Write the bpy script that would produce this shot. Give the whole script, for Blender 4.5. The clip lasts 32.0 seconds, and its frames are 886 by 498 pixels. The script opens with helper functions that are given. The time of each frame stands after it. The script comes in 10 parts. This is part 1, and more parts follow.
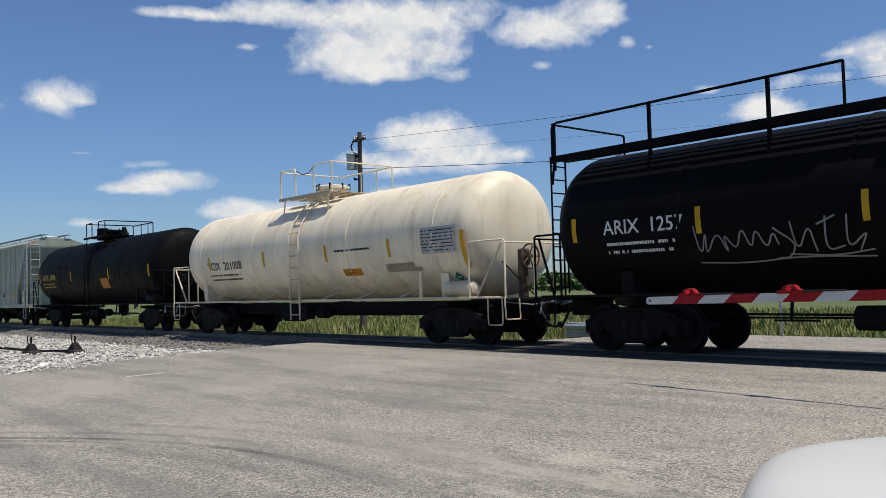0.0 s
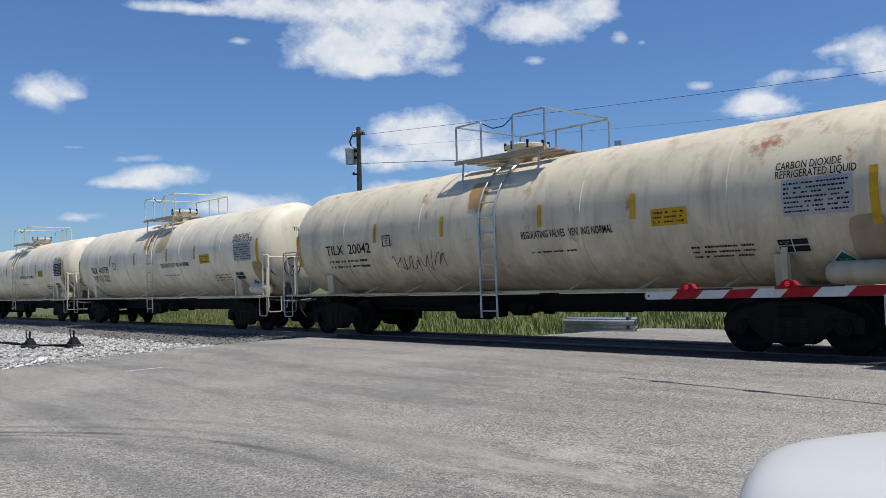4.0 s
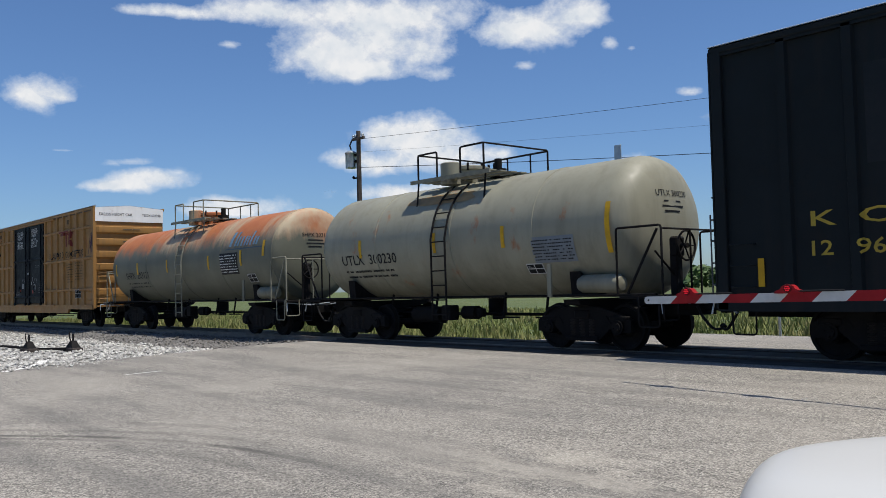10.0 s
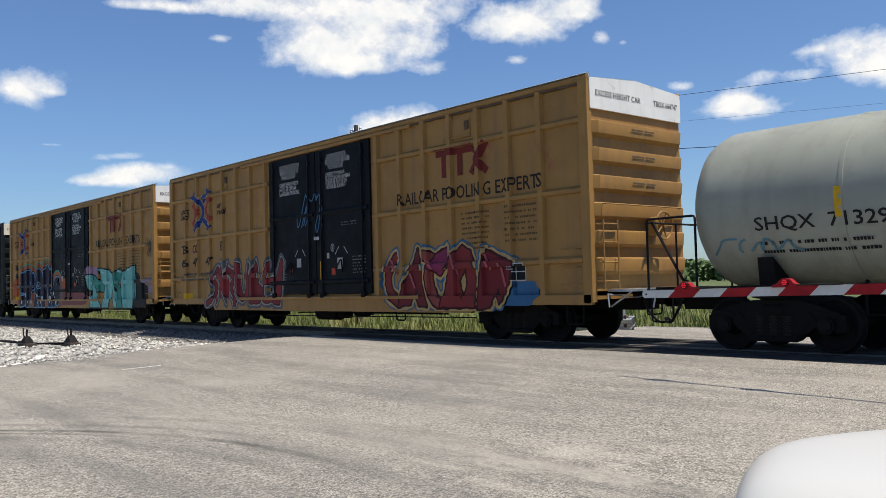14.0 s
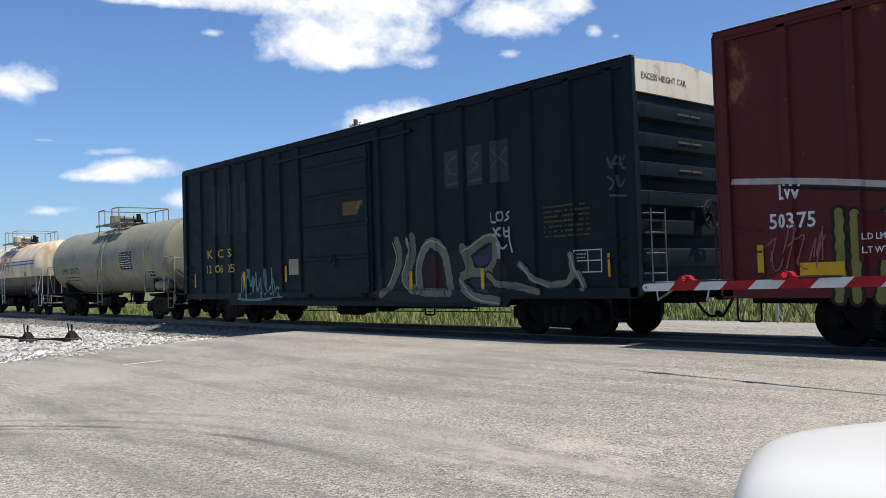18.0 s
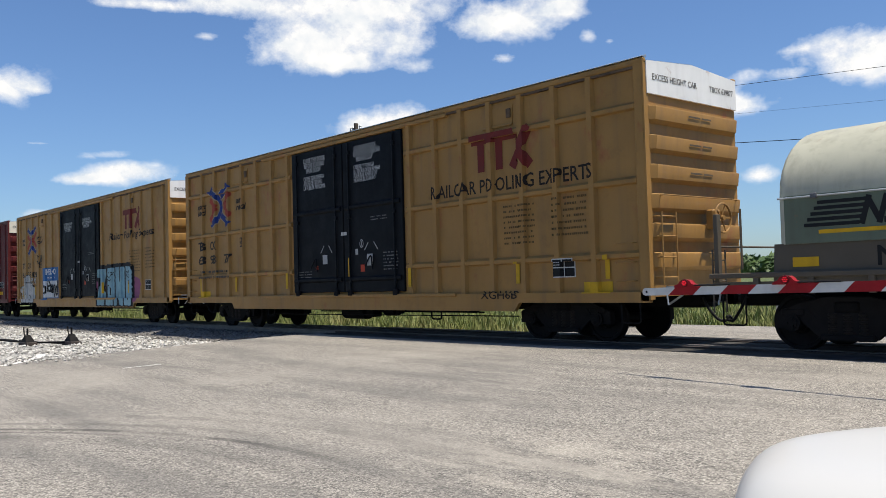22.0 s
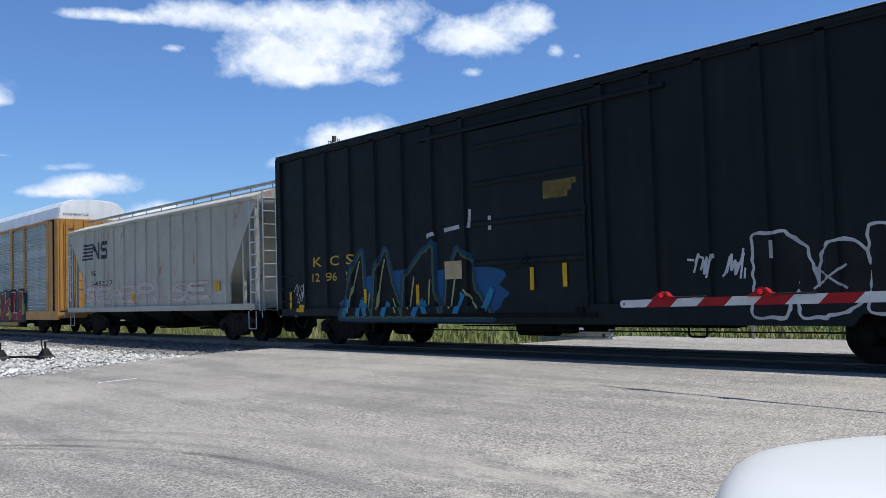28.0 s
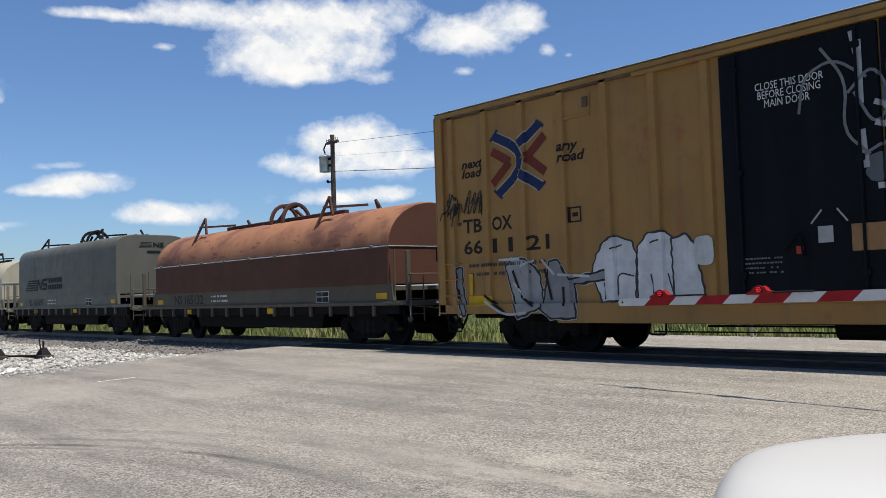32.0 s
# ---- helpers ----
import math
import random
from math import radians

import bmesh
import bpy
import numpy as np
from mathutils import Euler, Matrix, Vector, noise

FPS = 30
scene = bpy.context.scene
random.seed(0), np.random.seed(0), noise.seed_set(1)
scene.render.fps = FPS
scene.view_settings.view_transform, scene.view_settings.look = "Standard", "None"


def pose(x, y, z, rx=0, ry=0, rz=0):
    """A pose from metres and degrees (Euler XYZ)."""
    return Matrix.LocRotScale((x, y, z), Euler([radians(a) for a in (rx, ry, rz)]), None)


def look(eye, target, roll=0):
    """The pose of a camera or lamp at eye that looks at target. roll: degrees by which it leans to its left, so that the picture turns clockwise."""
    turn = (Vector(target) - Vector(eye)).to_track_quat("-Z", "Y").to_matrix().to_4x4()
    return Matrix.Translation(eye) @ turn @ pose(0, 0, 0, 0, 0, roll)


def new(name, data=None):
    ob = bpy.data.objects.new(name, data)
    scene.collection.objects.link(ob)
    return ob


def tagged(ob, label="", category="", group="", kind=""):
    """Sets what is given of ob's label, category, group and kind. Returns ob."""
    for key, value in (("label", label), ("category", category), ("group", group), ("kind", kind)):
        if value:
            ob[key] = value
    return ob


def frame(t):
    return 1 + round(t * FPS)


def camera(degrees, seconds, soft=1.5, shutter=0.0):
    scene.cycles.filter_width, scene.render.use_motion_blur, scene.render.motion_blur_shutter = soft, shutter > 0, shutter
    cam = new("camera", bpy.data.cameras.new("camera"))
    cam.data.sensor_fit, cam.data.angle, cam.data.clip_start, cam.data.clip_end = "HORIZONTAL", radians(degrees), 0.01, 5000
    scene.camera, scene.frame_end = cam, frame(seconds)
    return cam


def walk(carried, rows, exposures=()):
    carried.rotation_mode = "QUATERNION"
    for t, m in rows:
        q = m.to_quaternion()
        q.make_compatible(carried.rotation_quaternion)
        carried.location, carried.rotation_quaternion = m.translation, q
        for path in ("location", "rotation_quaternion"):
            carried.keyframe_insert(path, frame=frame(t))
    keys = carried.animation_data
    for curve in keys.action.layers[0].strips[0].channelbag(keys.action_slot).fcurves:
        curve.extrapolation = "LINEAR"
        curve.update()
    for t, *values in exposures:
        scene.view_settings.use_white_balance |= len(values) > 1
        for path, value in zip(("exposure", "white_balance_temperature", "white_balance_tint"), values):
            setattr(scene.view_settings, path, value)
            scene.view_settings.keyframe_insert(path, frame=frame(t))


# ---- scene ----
import functools

EXPOSURES = [(0.0, -0.03, 6650, 10), (1.0, 0.06, 6650, 10), (2.0, -0.15, 6500, 10), (3.0, -0.13, 6280, 10), (6.0, 0.06, 6050, 10), (7.0, 0.12, 6080, 10),
             (8.0, 0.17, 6370, 10), (9.0, 0.12, 6300, 10), (10.0, 0.0, 6400, 10), (10.5, 0.2, 6550, 10), (11.0, 0.4, 6600, 10), (12.0, 0.42, 6770, 10),
             (13.0, 0.26, 6750, 10), (14.0, 0.24, 6750, 10), (16.5, 0.02, 6550, 10), (17.0, 0.14, 6600, 10), (18.0, 0.36, 6500, 10), (19.0, 0.25, 6500, 10),
             (20.0, 0.3, 6650, 10), (21.0, 0.16, 6700, 10), (22.0, 0.29, 6700, 10), (23.0, -0.04, 6600, 10), (24.0, 0.08, 6600, 10), (25.0, 0.02, 6550, 10),
             (27.6, 0.18, 6030, 10), (28.0, 0.24, 6000, 10), (29.0, 0.08, 6280, 10), (30.0, -0.03, 6350, 10), (31.0, 0.12, 6450, 10), (32.0, 0.2, 6650, 10)]
SKY_STRENGTH = 0.088
SKY_TINT = (0.78, 0.975, 1.24, 1.0)
CLOUD_GLOW = 0.85

# The camera stands beside a level crossing, at x = y = 0. The track runs along x, its axis at y = 14.66;
# z = 0 is the top of the rails. The train goes towards -x.
EYE_Z = 1.28
TRACK_Y = 14.66
SECONDS = 32.0

cam = camera(54.12, SECONDS, soft=0.85)
VIEW = (
    (0, 49.21, 2.75, -1.57),
    (0.5, 49.17, 2.72, -1.59),
    (1, 49.19, 2.61, -1.58),
    (1.5, 49.20, 2.47, -1.53),
    (2, 49.19, 2.42, -1.53),
    (2.5, 49.18, 2.42, -1.54),
    (3, 49.16, 2.42, -1.53),
    (3.5, 49.15, 2.42, -1.53),
    (5.5, 49.11, 2.37, -1.40),
    (6, 49.08, 2.34, -1.41),
    (6.5, 49.10, 2.34, -1.43),
    (7, 49.02, 2.36, -1.50),
    (7.5, 49.07, 2.40, -1.39),
    (8, 49.02, 2.39, -1.50),
    (8.5, 49.12, 2.37, -1.35),
    (9, 49.09, 2.48, -1.45),
    (9.5, 49.15, 2.58, -1.40),
    (10, 49.12, 2.68, -1.41),
    (10.5, 49.04, 2.74, -1.53),
    (11, 48.98, 2.80, -1.47),
    (11.5, 48.98, 2.71, -1.45),
    (12, 49.07, 2.51, -1.34),
    (12.5, 49.09, 2.37, -1.35),
    (13, 49.17, 2.37, -1.25),
    (13.5, 49.09, 2.39, -1.43),
    (14, 48.99, 2.30, -1.48),
    (14.5, 49.09, 2.19, -1.43),
    (16.5, 48.99, 1.63, -1.68),
    (17, 48.97, 1.71, -1.70),
    (17.5, 48.97, 1.71, -1.75),
    (18, 49.01, 1.91, -1.71),
    (18.5, 49.05, 2.29, -1.59),
    (19, 49.03, 2.38, -1.67),
    (19.5, 48.99, 2.39, -1.69),
    (20, 48.86, 2.49, -1.77),
    (20.5, 48.90, 2.45, -1.78),
    (21, 48.82, 2.37, -1.83),
    (21.5, 48.94, 2.15, -1.74),
    (22, 49.01, 2.17, -1.61),
    (22.5, 48.92, 2.22, -1.71),
    (23, 49.00, 2.29, -1.53),
    (23.5, 48.85, 2.31, -1.77),
    (24, 48.85, 2.32, -1.57),
    (24.5, 48.68, 2.16, -1.62),
    (25, 48.58, 1.91, -1.68),
    (25.5, 48.39, 1.67, -1.52),
    (27.5, 47.59, 2.96, -1.68),
    (28, 47.56, 2.96, -1.75),
    (28.5, 47.48, 3.12, -1.81),
    (29, 47.33, 3.24, -1.85),
    (29.5, 47.33, 3.06, -1.77),
    (30, 47.46, 2.72, -1.86),
    (30.5, 47.48, 2.67, -1.82),
    (31, 47.47, 2.80, -1.96),
    (31.5, 47.35, 2.79, -2.01),
    (32, 47.45, 2.87, -1.82),
)
walk(cam, [(t, pose(0, 0, EYE_Z, 90 + pitch, 0, yaw) @ pose(0, 0, 0, 0, 0, roll)) for t, yaw, pitch, roll in VIEW],
     exposures=EXPOSURES)

# How far the train has gone along x at each time.
RUN = (
    (0, 1.03),
    (1, -15.03),
    (1.5, -23.05),
    (2, -31.08),
    (2.5, -39.12),
    (3, -47.17),
    (3.5, -55.18),
    (5.5, -86.73),
    (6, -94.65),
    (6.5, -102.56),
    (7, -110.57),
    (7.5, -118.51),
    (8, -126.41),
    (9, -142.28),
    (10, -158.24),
    (11, -174.05),
    (12, -189.92),
    (13, -205.51),
    (14, -221.65),
    (14.5, -229.54),
    (16.5, -261.56),
    (17, -269.45),
    (18, -285.23),
    (19, -300.85),
    (20, -316.50),
    (21, -332.09),
    (22, -347.71),
    (23, -362.96),
    (24, -378.40),
    (24.5, -386.21),
    (25, -393.98),
    (25.5, -401.75),
    (27.5, -432.40),
    (28, -440.13),
    (28.5, -447.95),
    (29, -455.63),
    (29.5, -463.25),
    (30, -470.96),
    (30.5, -478.63),
    (31, -485.98),
    (31.5, -493.51),
    (32, -501.27),
)

# ---- world and sun ----
SUN_WAY = Vector((0.33, 0.11, 1.0)).normalized()
world = bpy.data.worlds.new("sky")
scene.world = world
world.use_nodes = True
wt = world.node_tree
sky = wt.nodes.new("ShaderNodeTexSky")
sky.sky_type = "NISHITA"
sky.sun_disc = False
sky.sun_elevation = math.asin(SUN_WAY.z)
sky.sun_rotation = math.atan2(SUN_WAY.x, SUN_WAY.y)
sky.air_density = 1.0
sky.dust_density = 0.6
sky.ozone_density = 3.0
wt.nodes["Background"].inputs[1].default_value = SKY_STRENGTH
tint = wt.nodes.new("ShaderNodeMix")
tint.data_type, tint.blend_type = "RGBA", "MULTIPLY"
tint.inputs[0].default_value = 1.0
tint.inputs[7].default_value = SKY_TINT
wt.links.new(sky.outputs[0], tint.inputs[6])
wt.links.new(tint.outputs[2], wt.nodes["Background"].inputs[0])
sun = new("sun", bpy.data.lights.new("sun", "SUN"))
sun.data.energy = 5.0
sun.data.angle = radians(0.53)
sun.data.color = (1.0, 0.945, 0.85)
sun.matrix_world = look(SUN_WAY * 60, (0, 0, 0))


# ---- materials ----
def socket_or(value, node_input, tree):
    if hasattr(value, "is_linked") or hasattr(value, "links"):
        tree.links.new(value, node_input)
    else:
        node_input.default_value = value


class Nodes:
    """A short hand for building one material."""

    def __init__(self, name, rough=0.6, metal=0.0):
        self.m = bpy.data.materials.new(name)
        self.m.use_nodes = True
        self.t = self.m.node_tree
        self.b = self.t.nodes["Principled BSDF"]
        self.b.inputs["Roughness"].default_value = rough
        self.b.inputs["Metallic"].default_value = metal
        self.co = self.t.nodes.new("ShaderNodeTexCoord").outputs["Object"]

    def mapped(self, scale=(1, 1, 1), loc=(0, 0, 0)):
        n = self.t.nodes.new("ShaderNodeMapping")
        n.inputs["Scale"].default_value = scale
        n.inputs["Location"].default_value = loc
        self.t.links.new(self.co, n.inputs[0])
        return n.outputs[0]

    def noise(self, scale, detail=4.0, vec=None, rough=0.55):
        n = self.t.nodes.new("ShaderNodeTexNoise")
        n.inputs["Scale"].default_value = scale
        n.inputs["Detail"].default_value = detail
        n.inputs["Roughness"].default_value = rough
        self.t.links.new(vec if vec is not None else self.co, n.inputs["Vector"])
        return n.outputs[0]

    def ramp(self, fac, lo, hi, a=0.0, b=1.0):
        n = self.t.nodes.new("ShaderNodeMapRange")
        n.inputs[1].default_value, n.inputs[2].default_value = lo, hi
        n.inputs[3].default_value, n.inputs[4].default_value = a, b
        self.t.links.new(fac, n.inputs[0])
        return n.outputs[0]

    def mix(self, fac, a, b, how="MIX"):
        n = self.t.nodes.new("ShaderNodeMix")
        n.data_type, n.blend_type = "RGBA", how
        socket_or(fac, n.inputs[0], self.t)
        for v, i in ((a, 6), (b, 7)):
            socket_or((*v, 1.0) if isinstance(v, tuple) and len(v) == 3 else v, n.inputs[i], self.t)
        return n.outputs[2]

    def math(self, op, a, b=0.0):
        n = self.t.nodes.new("ShaderNodeMath")
        n.operation = op
        socket_or(a, n.inputs[0], self.t)
        socket_or(b, n.inputs[1], self.t)
        return n.outputs[0]

    def sep(self, axis):
        n = self.t.nodes.new("ShaderNodeSeparateXYZ")
        self.t.links.new(self.co, n.inputs[0])
        return n.outputs[axis]

    def rnd(self):
        return self.t.nodes.new("ShaderNodeObjectInfo").outputs["Random"]

    def color(self, sock):
        socket_or((*sock, 1.0) if isinstance(sock, tuple) and len(sock) == 3 else sock, self.b.inputs["Base Color"], self.t)
        return self

    def rough(self, sock):
        socket_or(sock, self.b.inputs["Roughness"], self.t)
        return self

    def bump(self, height, strength=0.3, dist=0.02):
        n = self.t.nodes.new("ShaderNodeBump")
        n.inputs["Strength"].default_value, n.inputs["Distance"].default_value = strength, dist
        self.t.links.new(height, n.inputs["Height"])
        self.t.links.new(n.outputs[0], self.b.inputs["Normal"])
        return self


def shade(c, k):
    return tuple(min(1.0, v * k) for v in c)


def paint(name, c, dirt=0.35, rust=0.0, rough=0.5, dirt_color=(0.09, 0.075, 0.055), streak=1.0, gloss=0.25, grime_shade=0.0):
    """Old rail car paint: sun-faded patches, streaks that run down, road dirt and rust blooms."""
    n = Nodes(name, rough)
    n.b.inputs["Specular IOR Level"].default_value = gloss
    base = n.mix(n.ramp(n.noise(0.7, 5), 0.3, 0.7), shade(c, 0.86), shade(c, 1.1))
    run = n.noise(1.0, 5, n.mapped((3.2, 3.2, 0.22)))
    base = n.mix(n.ramp(run, 0.5, 0.78, 0.0, dirt * streak), base, dirt_color)
    spots = n.noise(2.6, 8, n.mapped(loc=(3, 1, 7)), 0.7)
    base = n.mix(n.ramp(spots, 0.55, 0.75, 0.0, dirt * 0.7), base, dirt_color)
    if grime_shade:
        # dried mud runs on the flanks, thicker downwards, also painting in the belly's shade
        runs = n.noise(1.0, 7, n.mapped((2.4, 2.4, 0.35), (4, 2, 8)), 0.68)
        up = n.math("ADD", n.math("MULTIPLY", n.math("SUBTRACT", grime_shade, n.sep(2)), 0.55), n.math("MULTIPLY", n.math("SUBTRACT", runs, 0.5), 2.2))
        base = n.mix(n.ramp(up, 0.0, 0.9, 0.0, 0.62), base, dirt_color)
    if rust:
        r = n.noise(1.3, 9, n.mapped((1, 1, 0.6), (9, 4, 2)), 0.68)
        rc = n.mix(n.noise(9.0, 3), (0.22, 0.07, 0.025), (0.36, 0.15, 0.06))
        base = n.mix(n.ramp(r, 0.62 - rust * 0.3, 0.72 - rust * 0.3, 0.0, 0.9), base, rc)
    n.color(base).rough(n.ramp(spots, 0.3, 0.8, rough - 0.08, min(0.95, rough + 0.25)))
    n.bump(n.noise(14, 4), 0.06, 0.01)
    return n.m


def plain(name, c, rough=0.6, metal=0.0, vary=0.12, scale=6.0):
    n = Nodes(name, rough, metal)
    n.b.inputs["Specular IOR Level"].default_value = 0.5 if metal > 0.3 or rough < 0.3 else 0.15
    n.color(n.mix(n.ramp(n.noise(scale, 5), 0.3, 0.7), shade(c, 1 - vary), shade(c, 1 + vary)))
    n.bump(n.noise(scale * 5, 3), 0.1, 0.005)
    return n.m


def glow(name, c, strength):
    n = Nodes(name, 0.4)
    n.color(c)
    n.b.inputs["Emission Color"].default_value = (*c, 1)
    n.b.inputs["Emission Strength"].default_value = strength
    return n.m


def asphalt_material():
    n = Nodes("sun_bleached_asphalt", 0.92)
    n.b.inputs["Specular IOR Level"].default_value = 0.2
    v = n.t.nodes.new("ShaderNodeTexVoronoi")
    v.inputs["Scale"].default_value = 62
    n.t.links.new(n.co, v.inputs["Vector"])
    chips = n.ramp(v.outputs["Color"], 0.1, 0.95)
    grit = n.noise(120, 3, rough=0.8)
    fine = n.noise(19, 6, rough=0.8)
    base = n.mix(chips, (0.05, 0.047, 0.043), (0.63, 0.58, 0.50))
    base = n.mix(n.ramp(v.outputs["Distance"], 0.5, 0.8, 0.0, 0.8), base, (0.06, 0.057, 0.053))
    base = n.mix(n.ramp(grit, 0.5, 0.62, 0.0, 0.85), base, (0.07, 0.066, 0.06))
    base = n.mix(n.ramp(fine, 0.46, 0.74, 0.0, 0.7), base, (0.40, 0.37, 0.32))
    # long tyre-worn bands that sweep across the crossing approach
    wv = n.noise(1.0, 5, n.mapped((0.16, 1.25, 1), (2, 5, 0)), 0.6)
    base = n.mix(n.ramp(wv, 0.46, 0.62, 0.0, 0.5), base, (0.12, 0.115, 0.107))
    wv2 = n.noise(1.0, 7, n.mapped((1.3, 7.0, 1), (7, 1, 0)), 0.75)
    base = n.mix(n.ramp(wv2, 0.54, 0.70, 0.0, 0.4), base, (0.09, 0.086, 0.08))
    big = n.noise(0.33, 7, rough=0.6)
    base = n.mix(n.ramp(big, 0.48, 0.70, 0.0, 0.42), base, (0.40, 0.365, 0.31))
    # pale dust scuffed about near the lane's edge
    dx = n.math("MULTIPLY", n.math("ADD", n.sep(0), 4.7), 0.55)
    dy = n.math("MULTIPLY", n.math("SUBTRACT", n.sep(1), 5.3), 0.62)
    far = n.math("SQRT", n.math("ADD", n.math("MULTIPLY", dx, dx), n.math("MULTIPLY", dy, dy)))
    scuff = n.noise(1.0, 7, n.mapped((1.1, 2.6, 1), (1, 9, 0)), 0.7)
    base = n.mix(n.math("MULTIPLY", n.ramp(far, 1.05, 0.35), n.ramp(scuff, 0.45, 0.6, 0.0, 0.4)), base, (0.50, 0.455, 0.38))
    spots = n.noise(4.2, 7, rough=0.75)
    base = n.mix(n.ramp(spots, 0.60, 0.70, 0.0, 0.55), base, (0.10, 0.095, 0.085))
    # curved tyre tracks of vehicles that turned here, and the scuffed edge of a tighter turn
    wear = n.ramp(n.noise(2.2, 6, rough=0.7), 0.28, 0.5)
    patchy = n.ramp(n.noise(0.9, 4, n.mapped(loc=(4, 8, 0)), 0.6), 0.36, 0.56, 0.25, 1.0)
    wander = n.math("MULTIPLY", n.math("SUBTRACT", n.noise(0.6, 2), 0.5), 0.16)
    for cx, cy, r, wide, edge, dark, tint in ((-6.56, -1.82, 5.99, 0.085, -5.6, 0.8, (0.06, 0.057, 0.053)), (-6.56, -1.82, 5.80, 0.06, -8.2, 0.75, (0.07, 0.066, 0.06)),
                                              (-6.56, -1.82, 5.5, 0.16, -5.2, 0.4, (0.08, 0.076, 0.07)), (-6.56, -1.82, 6.35, 0.10, -7.0, 0.4, (0.08, 0.076, 0.07)), (-6.47, -2.10, 7.2, 0.14, -5.0, 0.3, (0.09, 0.085, 0.08)),
                                              (-1.43, 5.86, 2.98, 0.13, -3.9, 0.42, (0.46, 0.42, 0.36)), (-1.43, 5.86, 3.32, 0.22, -3.9, 0.45, (0.09, 0.085, 0.08))):
        ex, ey = n.math("SUBTRACT", n.sep(0), cx), n.math("SUBTRACT", n.sep(1), cy)
        away = n.math("SQRT", n.math("ADD", n.math("MULTIPLY", ex, ex), n.math("MULTIPLY", ey, ey)))
        off = n.math("ABSOLUTE", n.math("SUBTRACT", n.math("ADD", away, wander), r))
        line = n.math("MULTIPLY", n.ramp(off, wide * 0.35, wide, dark, 0.0), n.math("MULTIPLY", wear, patchy))
        line = n.math("MULTIPLY", line, n.math("MULTIPLY", n.ramp(n.sep(0), edge - 2.0, edge, 1.0, 0.0), n.ramp(n.sep(1), 1.0, 2.0)))
        base = n.mix(line, base, tint)
    n.color(base)
    n.bump(n.math("ADD", chips, n.math("MULTIPLY", fine, 1.2)), 0.6, 0.012)
    return n.m


def gravel_material(name, a, b, scale=16.0):
    n = Nodes(name, 0.9)
    v = n.t.nodes.new("ShaderNodeTexVoronoi")
    v.inputs["Scale"].default_value = scale
    n.t.links.new(n.co, v.inputs["Vector"])
    c = n.mix(n.ramp(v.outputs["Color"], 0.1, 0.9), a, b)
    c = n.mix(n.ramp(v.outputs["Distance"], 0.45, 0.75, 0.0, 0.75), c, shade(a, 0.35))
    c = n.mix(n.ramp(n.noise(0.5, 5), 0.5, 0.75, 0.0, 0.4), c, shade(a, 0.6))
    n.color(c)
    n.bump(v.outputs["Distance"], 0.9, -0.05)
    return n.m


def stone_material():
    n = Nodes("limestone_ballast", 0.85)
    g = n.t.nodes.new("ShaderNodeNewGeometry").outputs["Random Per Island"]
    c = n.mix(g, (0.17, 0.165, 0.15), (0.64, 0.62, 0.57))
    n.color(n.mix(n.ramp(n.noise(30, 4), 0.4, 0.7, 0, 0.4), c, (0.3, 0.28, 0.25)))
    n.bump(n.noise(60, 3), 0.4, 0.01)
    return n.m


def grass_material(name, lo, hi, dry):
    n = Nodes(name, 0.75)
    g = n.t.nodes.new("ShaderNodeNewGeometry").outputs["Random Per Island"]
    c = n.mix(g, lo, hi)
    n.color(n.mix(n.ramp(n.noise(0.35, 4), 0.45, 0.65), c, dry))
    n.b.inputs["Specular IOR Level"].default_value = 0.25
    return n.m


def field_material():
    n = Nodes("summer_grass_field", 0.9)
    c = n.mix(n.ramp(n.noise(0.15, 6), 0.35, 0.65), (0.085, 0.11, 0.03), (0.15, 0.155, 0.055))
    c = n.mix(n.ramp(n.noise(7, 6, rough=0.8), 0.35, 0.75), shade((0.06, 0.09, 0.02), 1), c)
    n.color(c)
    n.bump(n.noise(9, 6), 0.8, 0.15)
    return n.m


def leaf_material(name, lo, hi):
    n = Nodes(name, 0.65)
    g = n.t.nodes.new("ShaderNodeNewGeometry").outputs["Random Per Island"]
    n.color(n.mix(g, lo, hi))
    return n.m


